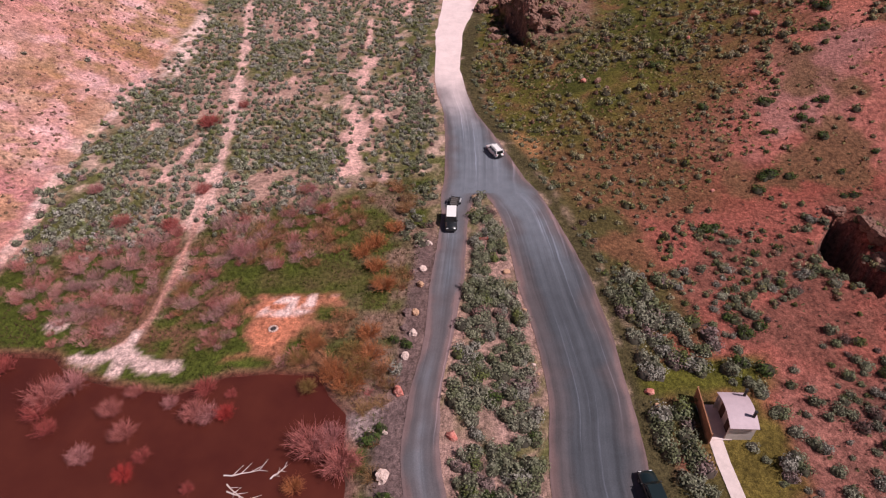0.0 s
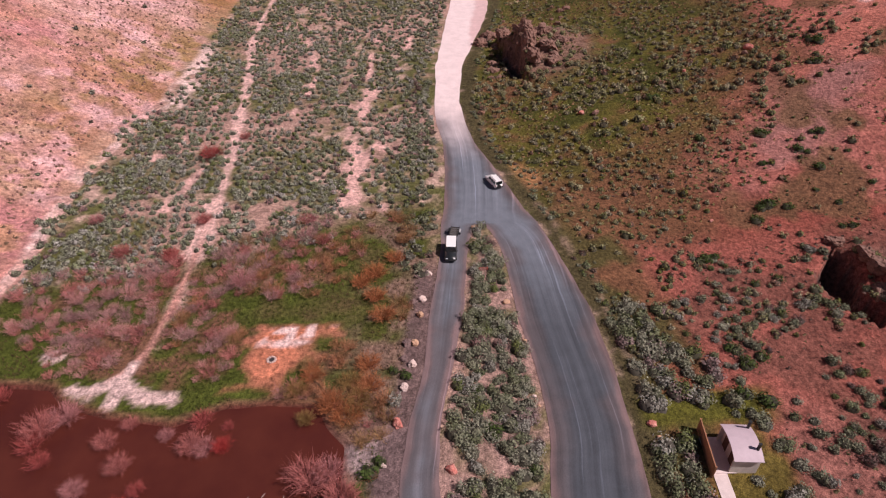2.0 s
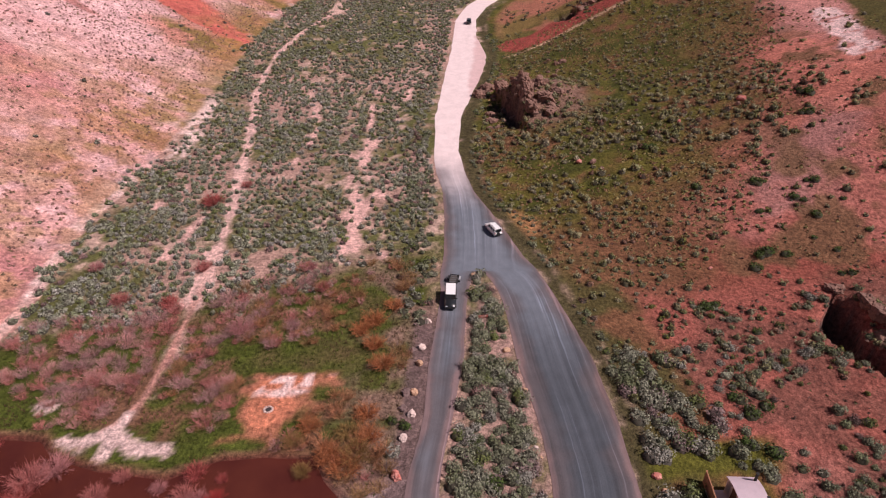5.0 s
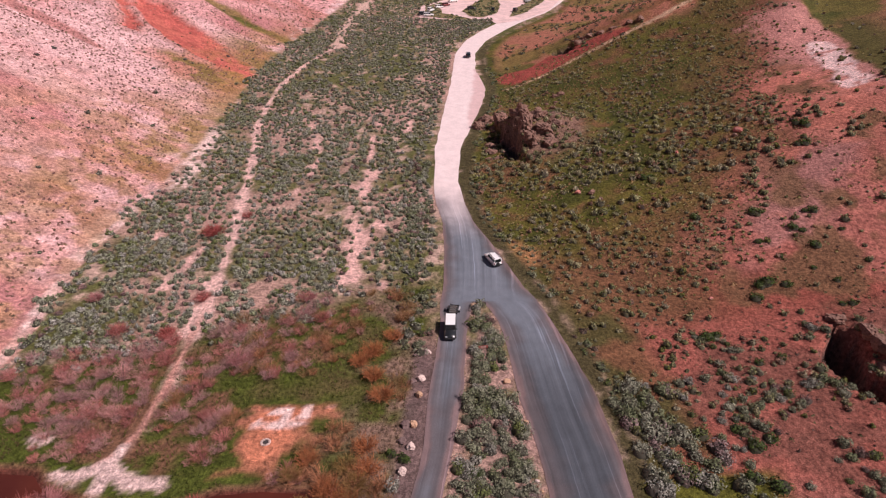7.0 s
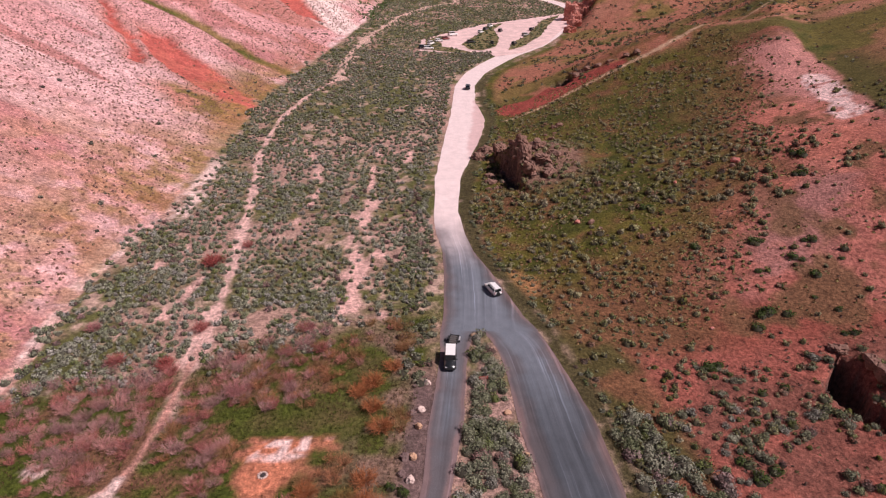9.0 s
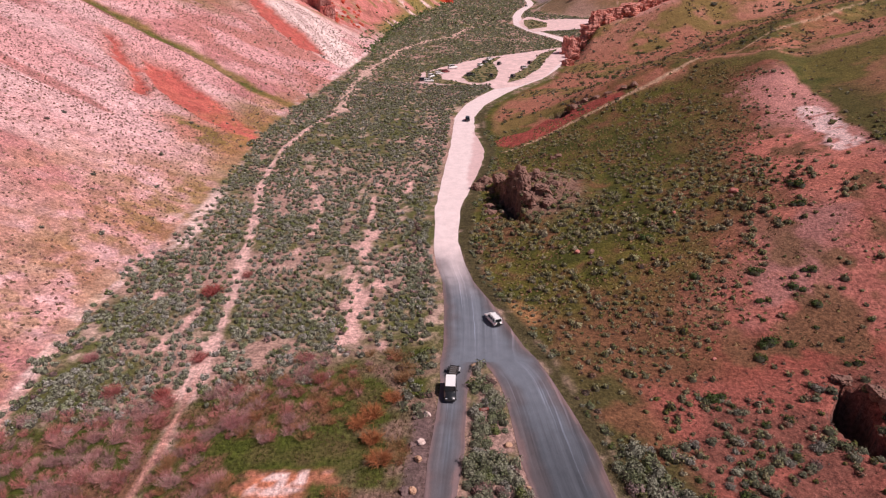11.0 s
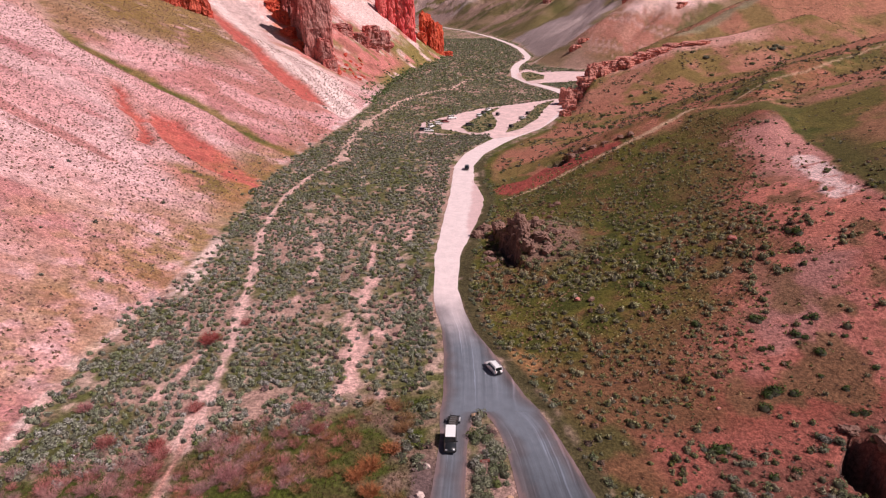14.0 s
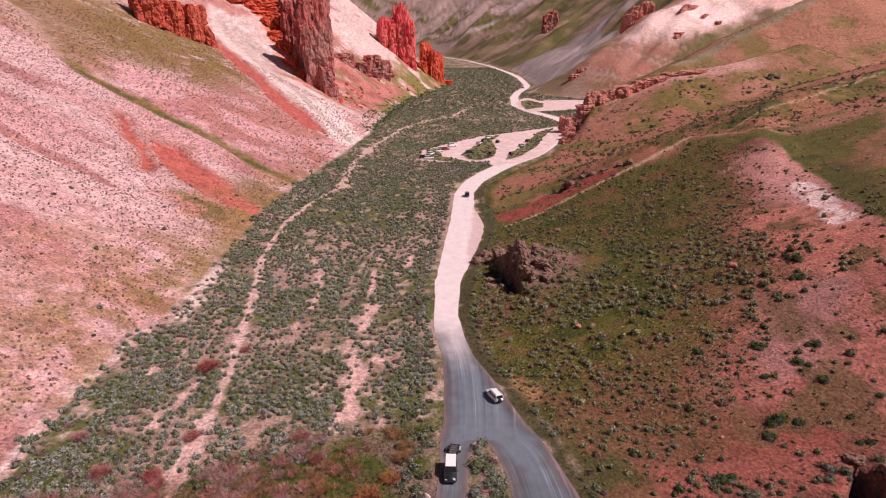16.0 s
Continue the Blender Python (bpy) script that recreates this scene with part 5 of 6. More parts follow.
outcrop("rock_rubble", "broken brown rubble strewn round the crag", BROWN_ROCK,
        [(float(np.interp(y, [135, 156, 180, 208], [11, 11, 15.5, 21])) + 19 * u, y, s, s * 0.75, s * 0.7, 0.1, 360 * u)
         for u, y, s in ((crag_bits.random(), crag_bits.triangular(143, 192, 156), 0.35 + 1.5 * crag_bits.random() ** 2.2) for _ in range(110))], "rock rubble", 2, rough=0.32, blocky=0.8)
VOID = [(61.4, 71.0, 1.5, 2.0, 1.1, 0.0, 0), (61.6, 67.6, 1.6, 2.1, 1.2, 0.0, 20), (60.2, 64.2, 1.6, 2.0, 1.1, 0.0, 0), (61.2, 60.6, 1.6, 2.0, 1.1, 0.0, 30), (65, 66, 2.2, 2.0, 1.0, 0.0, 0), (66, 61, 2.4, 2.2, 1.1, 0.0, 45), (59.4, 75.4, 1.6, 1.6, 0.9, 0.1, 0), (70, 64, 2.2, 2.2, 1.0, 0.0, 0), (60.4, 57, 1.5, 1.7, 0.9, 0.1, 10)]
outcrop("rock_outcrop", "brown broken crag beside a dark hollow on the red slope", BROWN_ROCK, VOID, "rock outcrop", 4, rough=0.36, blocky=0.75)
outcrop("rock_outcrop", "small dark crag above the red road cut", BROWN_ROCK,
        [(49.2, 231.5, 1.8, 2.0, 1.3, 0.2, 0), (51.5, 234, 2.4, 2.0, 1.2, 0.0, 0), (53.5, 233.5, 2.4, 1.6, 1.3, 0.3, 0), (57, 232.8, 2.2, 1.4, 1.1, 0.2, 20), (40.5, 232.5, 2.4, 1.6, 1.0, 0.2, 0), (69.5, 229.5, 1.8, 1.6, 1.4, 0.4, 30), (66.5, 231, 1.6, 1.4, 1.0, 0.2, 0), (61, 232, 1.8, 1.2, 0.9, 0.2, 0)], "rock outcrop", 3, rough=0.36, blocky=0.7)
outcrop("rock_outcrop", "red crag high on the far canyon wall", MAROON,
        [(236, 1480, 18, 16, 26, 8, 0), (250, 1500, 16, 16, 30, 10, 0), (228, 1460, 12, 12, 14, 4, 0)], "rock outcrop", 4, rough=0.4, flute=0.14, blocky=0.5)
outcrop("rock_outcrop", "pink cliff with a dark shaded face on the far spur", PINK_ROCK,
        [(225, 798, 8, 12, 15, 3, 30), (237, 806, 10, 13, 16, 3, 0), (250, 818, 10, 12, 15, 3, 20), (270, 746, 14, 5, 4, -1.5, 40), (292, 786, 22, 6, 6, -2, 40), (308, 774, 14, 5, 5, -2, 45), (319, 762, 10, 5, 4, -1.5, 40), (148, 716, 9, 6, 5, -1, 20), (158, 724, 9, 6, 4, -1, 10)], "rock outcrop", 4, rough=0.4, flute=0.14, blocky=0.5)

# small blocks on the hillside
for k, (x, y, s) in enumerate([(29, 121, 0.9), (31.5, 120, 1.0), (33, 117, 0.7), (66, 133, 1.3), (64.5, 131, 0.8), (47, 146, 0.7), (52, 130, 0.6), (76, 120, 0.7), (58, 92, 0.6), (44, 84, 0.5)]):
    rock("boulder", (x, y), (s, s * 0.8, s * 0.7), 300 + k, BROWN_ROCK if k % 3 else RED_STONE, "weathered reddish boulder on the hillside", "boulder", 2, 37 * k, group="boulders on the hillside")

# boulders that line the lanes
LANE = [(-2.3, 72.6, 0.62, 0), (-3.0, 66.8, 0.75, 0), (-3.3, 63.5, 0.72, 2), (-3.9, 58.0, 0.66, 2), (-4.0, 54.3, 0.7, 0), (-4.8, 50.6, 0.72, 0), (-5.4, 45.2, 0.85, 1),
        (-9.0, 38.2, 0.32, 0), (-6.4, 34.2, 1.0, 0), (-6.0, 31.2, 0.7, 0), (-6.6, 39.6, 0.45, 0)]
GREYB = rock_material("grey_boulder", (0.16, 0.105, 0.10), (0.22, 0.15, 0.14), (0.09, 0.06, 0.06), 1.2)
for k, (x, y, s, c) in enumerate(LANE):
    mat, what = ((PALE_STONE, "pale pinkish white boulder beside the gravel lane"), (RED_STONE, "red and white boulder beside the gravel lane"), (BUFF_STONE, "buff boulder beside the gravel lane"))[c]
    rock("boulder", (x, y), (s, s * 0.78, s * 0.8), 400 + k, mat, what, "boulder", 3, 50 * k, group="boulders along the lane", rough=0.3, blocky=0.5)
for k, (x, y, s) in enumerate([(-4.3, 66.2, 0.75), (-4.9, 58.0, 0.8), (-5.2, 55.2, 0.7), (-4.0, 72, 0.5)]):
    rock("boulder", (x, y), (s, s * 0.9, s * 0.6), 450 + k, GREYB, "dark grey boulder beside the gravel lane", "boulder", 3, 70 * k, group="boulders along the lane")
ISLAND_ROCKS = [(5.2, 84.6, 0.75, 2), (7.0, 78.2, 0.3, 2), (8.0, 72.9, 0.42, 2), (4.9, 69.3, 0.5, 2), (3.2, 62.0, 0.42, 1), (10.9, 58.6, 0.42, 2), (11.1, 49.2, 0.4, 0), (11.5, 47.8, 0.3, 2),
                (0.9, 39.2, 0.85, 1), (1.2, 36.0, 0.4, 0), (9.6, 36.2, 0.4, 0), (9.4, 30.5, 0.5, 1), (24.3, 45.2, 0.75, 1), (24.7, 43.3, 0.5, 2), (2.6, 55.5, 0.3, 0), (9.0, 66.2, 0.7, 2)]
for k, (x, y, s, c) in enumerate(ISLAND_ROCKS):
    mat, what = ((PALE_STONE, "pale rock among the sagebrush"), (RED_STONE, "reddish rock among the sagebrush"), (BUFF_STONE, "buff rock among the sagebrush"))[c]
    rock("boulder", (x, y), (s, s * 0.75, s * 0.65), 500 + k, mat, what, "boulder", 2, 61 * k, group="rocks beside the roads", rough=0.3)
# ---- mesh helpers for made things ----
def boxes(*specs, bevel=0.0):
    """Boxes (cx, cy, cz, sx, sy, sz) in one part."""
    bm = bmesh.new()
    for cx, cy, cz, sx, sy, sz in specs:
        r = bmesh.ops.create_cube(bm, size=1.0)
        bmesh.ops.transform(bm, matrix=Matrix.Translation((cx, cy, cz)) @ Matrix.Diagonal((sx, sy, sz, 1)), verts=r["verts"])
    if bevel:
        bmesh.ops.bevel(bm, geom=bm.edges[:], offset=bevel, segments=2, affect="EDGES", profile=0.6)
    return bm


def rod(a, b, r, r2=None, segs=8):
    a, b = Vector(a), Vector(b)
    bm = bmesh.new()
    bmesh.ops.create_cone(bm, cap_ends=True, segments=segs, radius1=r, radius2=r if r2 is None else r2, depth=(b - a).length)
    turn = (b - a).to_track_quat("Z", "Y").to_matrix().to_4x4()
    bm.transform(Matrix.Translation((a + b) / 2) @ turn)
    return bm


def loft(stations):
    """A closed body through rings of equal length."""
    bm = bmesh.new()
    rings = [[bm.verts.new(p) for p in st] for st in stations]
    n = len(rings[0])
    for r0, r1 in zip(rings[:-1], rings[1:]):
        for j in range(n):
            bm.faces.new((r0[j], r0[(j + 1) % n], r1[(j + 1) % n], r1[j]))
    bm.faces.new(rings[0][::-1])
    bm.faces.new(rings[-1])
    return bm


def height(x, y):
    return float(land(np.array([float(x)]), np.array([float(y)]))[0])


# ---- pond ----
def water_material():
    m, nt, b = nodes_of("muddy_water")
    n1, n2 = noise_at(nt, 0.12, 4), noise_at(nt, 2.5, 3)
    c = mixed(nt, ranged(nt, n1, 0.35, 0.65), (0.070, 0.0165, 0.0125), (0.098, 0.025, 0.0165))
    nt.links.new(c, b.inputs["Base Color"])
    b.inputs["Roughness"].default_value = 0.12
    b.inputs["IOR"].default_value = 1.33
    bump(nt, n2, 0.08, 0.05, b)
    return m


wb = bmesh.new()
wb.faces.new([wb.verts.new((x, y, -0.22)) for x, y in [(-8, -22), (-8, 20), (-8.3, 36), (-9, 44), (-12, 49.5), (-22, 51), (-30, 50), (-44, 52), (-60, 54), (-70, 46), (-72, -22)]])
bmesh.ops.triangulate(wb, faces=wb.faces[:])
water = part("water", wb, water_material())
tagged(water, "still red-brown muddy pond water", "pond", kind="structure")

# ---- car park far up the valley ----
LOT = simple("lot_gravel", (0.68, 0.48, 0.46), 0.95, spread=0.2, scale=0.25)
LOT_GRASS = simple("lot_grass", (0.17, 0.135, 0.06), 0.95, spread=0.45, scale=0.3)


def sheet(name, pts, lift, material, label, category):
    b = bmesh.new()
    dense = []
    for (x0, y0), (x1, y1) in zip(pts, pts[1:] + pts[:1]):
        k = max(1, int(math.hypot(x1 - x0, y1 - y0) / 4))
        for i in range(k):
            t = i / k
            w = 0.9 * (noise.noise(Vector((x0 + (x1 - x0) * t, y0 + (y1 - y0) * t, 0)) * 0.3))
            dense.append((x0 + (x1 - x0) * t + w, y0 + (y1 - y0) * t + w))
    b.faces.new([b.verts.new((x, y, 0.025 * (y - 120) + lift)) for x, y in dense])
    bmesh.ops.triangulate(b, faces=b.faces[:])
    return tagged(part(name, b, material), label, category, kind="structure")


sheet("parking_lot", LOT_OUT, 0.12, LOT, "dusty pink gravel parking lot", "parking lot")
sheet("lot_island", [(9.8, 343), (13.6, 330), (19.7, 327), (28, 338), (31.6, 361), (30.6, 391), (38, 414), (26, 402), (20.9, 375), (13.4, 355)], 0.30, LOT_GRASS, "grassy island in the parking lot", "grass")
sheet("lot_verge", [(33.5, 328), (39, 352), (47, 367), (64, 425), (80, 450), (64.5, 403), (56, 370), (42, 338)], 0.30, LOT_GRASS, "grassy verge beside the parking lot", "grass")
sheet("turning_place", SPUR, 0.3, LOT, "broad pale gravel turning place off the valley road", "parking lot")
sheet("spur_island", ISLET, 0.45, LOT_GRASS, "grassy island beside the valley road", "grass")
LOT_GREEN = [(-9.5, 330), (-9.5, 356), (-2, 368), (3, 366), (-2, 352), (0, 338), (12, 326), (16, 320), (4, 323)]
sheet("lot_end", LOT_GREEN, 0.28, LOT_GRASS, "rough grass at the end of the parking lot", "grass")
edge_b = scatter(-16, 90, 314, 452, 2.2, lambda x, y: 0.5 * sstep(2.2, 0.4, np.abs(in_poly(x, y, LOT_OUT) + 0.6)) * (line_field(x, y, ROAD_FAR)[0] > 6.5)
                 + 0.75 * (in_poly(x, y, [(33.5, 328), (39, 352), (47, 367), (64, 425), (80, 450), (64.5, 403), (56, 370), (42, 338)]) > 0) + 0.6 * (in_poly(x, y, LOT_GREEN) > 0.5))
re_ = rng.uniform(0.7, 1.5, len(edge_b))
many("sagebrush", S_FAR, edge_b, re_, re_ * 0.85, sage_tint(len(edge_b)) * np.array((0.75, 0.85, 0.65)), SAGE, "grey-green brush round the parking lot", "shrub")
islet_b = scatter(72, 100, 560, 650, 4.0, lambda x, y: 0.6 * (in_poly(x, y, ISLET) > 2))
many("sagebrush", S_FAR, islet_b, rng.uniform(1.4, 2.4, len(islet_b)), rng.uniform(1.2, 1.8, len(islet_b)), sage_tint(len(islet_b)) * np.array((0.7, 0.8, 0.55)), SAGE, "green bushes on the islet beside the valley road", "shrub")
isl_b = scatter(8, 44, 324, 416, 2.4, lambda x, y: 0.85 * (in_poly(x, y, [(9.8, 343), (13.6, 330), (19.7, 327), (28, 338), (31.6, 361), (30.6, 391), (38, 414), (26, 402), (20.9, 375), (13.4, 355)]) > 0.5))
ri = rng.uniform(0.8, 1.5, len(isl_b))
many("sagebrush", S_FAR, isl_b, ri, ri * 0.9, sage_tint(len(isl_b)) * np.array((0.6, 0.75, 0.5)), SAGE, "green bushes on the parking lot island", "shrub")

# ---- vehicles ----
def car_paint(name, rgb, rough=0.3):
    m = simple(name, rgb, rough, spread=0.06, scale=3.0, spec=0.5)
    m.node_tree.nodes["Principled BSDF"].inputs["Coat Weight"].default_value = 0.6
    return m


WHITE_PAINT = car_paint("white_car_paint", (0.84, 0.83, 0.82))
BLACK_PAINT = car_paint("black_car_paint", (0.018, 0.02, 0.022))
GREEN_PAINT = car_paint("dark_green_car_paint", (0.008, 0.018, 0.02))
GREY_PAINT = car_paint("grey_car_paint", (0.12, 0.12, 0.125))
RED_PAINT = car_paint("dull_red_car_paint", (0.20, 0.03, 0.03))
SILVER_PAINT = car_paint("silver_car_paint", (0.42, 0.42, 0.43))
GLASS = simple("tinted_car_glass", (0.012, 0.016, 0.018), 0.06, spread=0.05, spec=0.8)
RUBBER = simple("tyre_rubber", (0.02, 0.02, 0.02), 0.85, spread=0.2)
ALLOY = simple("alloy_rim", (0.45, 0.45, 0.46), 0.35, 0.8, 0.1)
TRIM = simple("dark_plastic_trim", (0.025, 0.025, 0.027), 0.6)
LAMP = simple("clear_headlight", (0.7, 0.72, 0.74), 0.1)
TAIL = simple("red_tail_light", (0.45, 0.02, 0.02), 0.2)
STEEL = simple("black_steel", (0.03, 0.03, 0.032), 0.5, 0.4)
DECK = simple("worn_trailer_deck", (0.075, 0.065, 0.06), 0.85, spread=0.3)


def ring(x, zb, zt, w, inset=0.06):
    """Cross-section of a car body at x: narrower at sill and shoulder."""
    h = zt - zb
    return [(x, -w + inset, zb), (x, -w, zb + 0.3 * h), (x, -w, zb + 0.72 * h), (x, -w + inset * 1.3, zt), (x, w - inset * 1.3, zt), (x, w, zb + 0.72 * h), (x, w, zb + 0.3 * h), (x, w - inset, zb)]


def wheel(x, y, r, w, parent):
    b = bmesh.new()
    bmesh.ops.create_cone(b, cap_ends=True, segments=18, radius1=r, radius2=r, depth=w)
    bmesh.ops.bevel(b, geom=[e for e in b.edges if len(e.link_faces) == 2 and any(len(f.verts) > 4 for f in e.link_faces)], offset=0.04, segments=2, affect="EDGES")
    b.transform(pose(x, y, r, 90, 0, 0))
    t = part("wheel", b, RUBBER, parent, "black rubber tyre")
    rim = rod((x, y - w * 0.53, r), (x, y + w * 0.53, r), r * 0.58, segs=12)
    part("rim", rim, ALLOY, t, "alloy rim")


def vehicle(name, at, heading, paint, label, category, L=4.6, W=1.85, H=1.72, hood=0.30, rake=0.10, tail=0.06, roof=None, rack=False, spare=False, group=""):
    """A car: heading in degrees from +x; length, width and height in metres."""
    car = new(name)
    x, y = at[:2]
    car.matrix_world = pose(x, y, height(x, y) + (0.06 if y < 250 else 0.22), 0, 0, heading)
    hw, f, b0 = W / 2, L / 2, -L / 2
    belt = H * 0.58
    nose = belt * 0.82
    body = loft([ring(b0, 0.42, belt * 0.90, hw * 0.86), ring(b0 + 0.10, 0.30, belt, hw * 0.95), ring(b0 + 0.5, 0.24, belt + 0.02, hw), ring(0, 0.22, belt, hw),
                 ring(f - L * hood, 0.22, belt, hw), ring(f - 0.55, 0.24, nose + 0.04, hw * 0.98), ring(f - 0.14, 0.30, nose - 0.06, hw * 0.90), ring(f, 0.40, nose - 0.2, hw * 0.78)])
    part("body", body, paint, car, flat=False)
    c0, c1 = b0 + 0.10, f - L * hood                       # cabin foot
    t0, t1 = b0 + 0.10 + tail * L * 0.6, f - L * hood - rake * L   # roof ends
    tw = hw * 0.80
    top = H - 0.03
    cab = loft([[(c0, -hw * 0.92, belt - 0.02), (c0, hw * 0.92, belt - 0.02), (c1, hw * 0.92, belt - 0.02), (c1, -hw * 0.92, belt - 0.02)],
                [(t0, -tw, top), (t0, tw, top), (t1, tw, top), (t1, -tw, top)]])
    part("cabin", cab, paint, car)
    rb = boxes(((t0 + t1) / 2, 0, top + 0.01, (t1 - t0) + 0.06, tw * 2 + 0.04, 0.07), bevel=0.03)
    part("roof", rb, roof or paint, car, "white roof panel" if roof else "")

    def pane(pname, p, q, r, s, out):
        """A pane set in the cabin wall between four corners."""
        c = (Vector(p) + Vector(q) + Vector(r) + Vector(s)) / 4
        pb = bmesh.new()
        o = Vector(out) * 0.012
        vs = [pb.verts.new(c + (Vector(k) - c) * 0.86 + o) for k in (p, q, r, s)]
        face = pb.faces.new(vs)
        ex = bmesh.ops.extrude_face_region(pb, geom=[face])
        bmesh.ops.translate(pb, verts=[v for v in ex["geom"] if isinstance(v, bmesh.types.BMVert)], vec=-Vector(out) * 0.03)
        part(pname, pb, GLASS, car, "tinted window glass")

    zb, zt = belt, top - 0.03
    pane("windscreen", (c1, -hw * 0.92, zb), (c1, hw * 0.92, zb), (t1, tw, zt), (t1, -tw, zt), (0.8, 0, 0.6))
    pane("rear_window", (c0, hw * 0.92, zb), (c0, -hw * 0.92, zb), (t0, -tw, zt), (t0, tw, zt), (-0.95, 0, 0.3))
    for s in (-1, 1):
        for k in range(3):
            u0, u1 = k / 3, (k + 1) / 3
            pane("side_window", (c0 + (c1 - c0) * u0, s * hw * 0.92, zb), (c0 + (c1 - c0) * u1, s * hw * 0.92, zb), (t0 + (t1 - t0) * u1, s * tw, zt), (t0 + (t1 - t0) * u0, s * tw, zt), (0, s * 0.97, 0.24))
        part("headlight", boxes((f - 0.10, s * hw * 0.62, nose - 0.17, 0.16, 0.34, 0.14), bevel=0.03), LAMP, car, "clear headlight")
        part("tail_light", boxes((b0 + 0.06, s * hw * 0.82, belt - 0.14, 0.10, 0.16, 0.30), bevel=0.02), TAIL, car, "red tail light")
        part("wing_mirror", boxes((c1 - 0.18, s * (hw + 0.09), belt + 0.06, 0.12, 0.2, 0.13), bevel=0.02), TRIM, car)
    part("front_bumper", boxes((f - 0.02, 0, 0.46, 0.14, W * 0.84, 0.2), bevel=0.04), TRIM, car, "dark plastic bumper")
    part("rear_bumper", boxes((b0 - 0.01, 0, 0.46, 0.14, W * 0.88, 0.2), bevel=0.04), TRIM, car, "dark plastic bumper")
    wr = 0.36 if H > 1.6 else 0.32
    for wx in (b0 + L * 0.2, f - L * 0.19):
        for s in (-1, 1):
            wheel(wx, s * (hw - 0.10), wr, 0.24, car)
    if rack:
        for s in (-1, 1):
            part("roof_rail", boxes(((t0 + t1) / 2, s * tw * 0.86, top + 0.09, (t1 - t0) * 0.9, 0.04, 0.05)), TRIM, car)
    if spare:
        part("spare_wheel", rod((b0 - 0.16, 0.1, belt * 0.78), (b0 + 0.02, 0.1, belt * 0.78), 0.34, segs=16), RUBBER, car, "spare wheel on the tailgate")
    return tagged(car, label, category, group)


vehicle("suv", (9.3, 98.9), 113, WHITE_PAINT, "white compact suv parked on the road edge", "car", L=4.4, W=1.7, H=1.6, rack=True, spare=True)
vehicle("off_roader", (1.15, 77.6), -92, BLACK_PAINT, "black boxy off-road vehicle with a white roof", "car", L=4.75, W=1.86, H=1.95, hood=0.30, rake=0.05, tail=0.03, roof=WHITE_PAINT)
vehicle("car", (21.3, 32.4), 97, GREEN_PAINT, "dark green car parked at the road edge", "car", L=4.7, W=1.85, H=1.55, rake=0.14, tail=0.1)
FAR_CARS = [((-7.3, 330.5), 8, WHITE_PAINT, 5.2, 1.9), ((-10.2, 333), 5, BLACK_PAINT, 4.8, 1.8), ((-6.4, 343), 62, WHITE_PAINT, 5.4, 2.1), ((-2.2, 352), 30, WHITE_PAINT, 4.8, 1.75), ((1.6, 358), 40, RED_PAINT, 5.0, 1.75),
            ((5.6, 370), 35, WHITE_PAINT, 6.0, 2.3), ((22.2, 379), 60, WHITE_PAINT, 5.0, 1.8), ((25.6, 389), 62, GREY_PAINT, 4.8, 1.75), ((29, 400), 58, WHITE_PAINT, 5.4, 1.9),
            ((15.2, 347.5), 15, BLACK_PAINT, 4.9, 1.85), ((33.8, 383.5), 70, BLACK_PAINT, 4.8, 1.8), ((26.4, 345), 80, BLACK_PAINT, 4.8, 1.75), ((38, 343.5), 65, BLACK_PAINT, 4.8, 1.7), ((47.2, 370.5), 40, SILVER_PAINT, 4.8, 1.6), ((52.6, 387), 65, BLACK_PAINT, 4.9, 1.8)]
for at, turn, paint_, L, H in FAR_CARS:
    shade = {WHITE_PAINT.name: "white", BLACK_PAINT.name: "black", RED_PAINT.name: "dull red", GREY_PAINT.name: "grey", SILVER_PAINT.name: "silver"}[paint_.name]
    vehicle("car", at, turn, paint_, shade + " car parked in the gravel lot", "car", L=L, H=H, group="cars in the parking lot")
vehicle("car", (10.0, 250.5), 88, BLACK_PAINT, "dark car on the pale gravel road", "car", L=4.7, H=1.65)
vehicle("car", (100, 797), 60, BLACK_PAINT, "dark car on the far gravel road", "car", L=4.7, H=1.65)

# trailer behind the off-roader
trailer = new("utility_trailer")
trailer.matrix_world = pose(1.75, 82.8, height(1.75, 82.8) + 0.06, 0, 0, -99)
part("deck", boxes((-0.1, 0, 0.55, 2.3, 1.35, 0.05)), DECK, trailer, "worn dark deck")
for s in (-1, 1):
    part("side_rail", boxes((-0.1, s * 0.70, 0.60, 2.4, 0.07, 0.12)), STEEL, trailer)
    part("upper_rail", boxes((-0.1, s * 0.70, 0.86, 2.4, 0.05, 0.05)), STEEL, trailer)
    for px in (-1.2, -0.5, 0.3, 1.0):
        part("stake", boxes((px, s * 0.70, 0.73, 0.05, 0.05, 0.28)), STEEL, trailer)
    part("fender", boxes((-0.3, s * 0.92, 0.74, 0.95, 0.26, 0.05), (-0.76, s * 0.92, 0.64, 0.05, 0.26, 0.22), (0.16, s * 0.92, 0.64, 0.05, 0.26, 0.22)), SILVER_PAINT if s > 0 else TRIM, trailer, "metal wheel fender")
    wheel(-0.3, s * 0.92, 0.32, 0.2, trailer)
    part("drawbar", rod((1.1, s * 0.6, 0.52), (2.1, 0, 0.5), 0.04), STEEL, trailer)
for px in (-1.25, 1.07):
    part("cross_rail", boxes((px, 0, 0.60, 0.07, 1.45, 0.12)), STEEL, trailer)
for k in range(4):
    part("crossbar", boxes((-0.95 + k * 0.55, 0, 0.60, 0.05, 1.3, 0.05)), ALLOY, trailer)
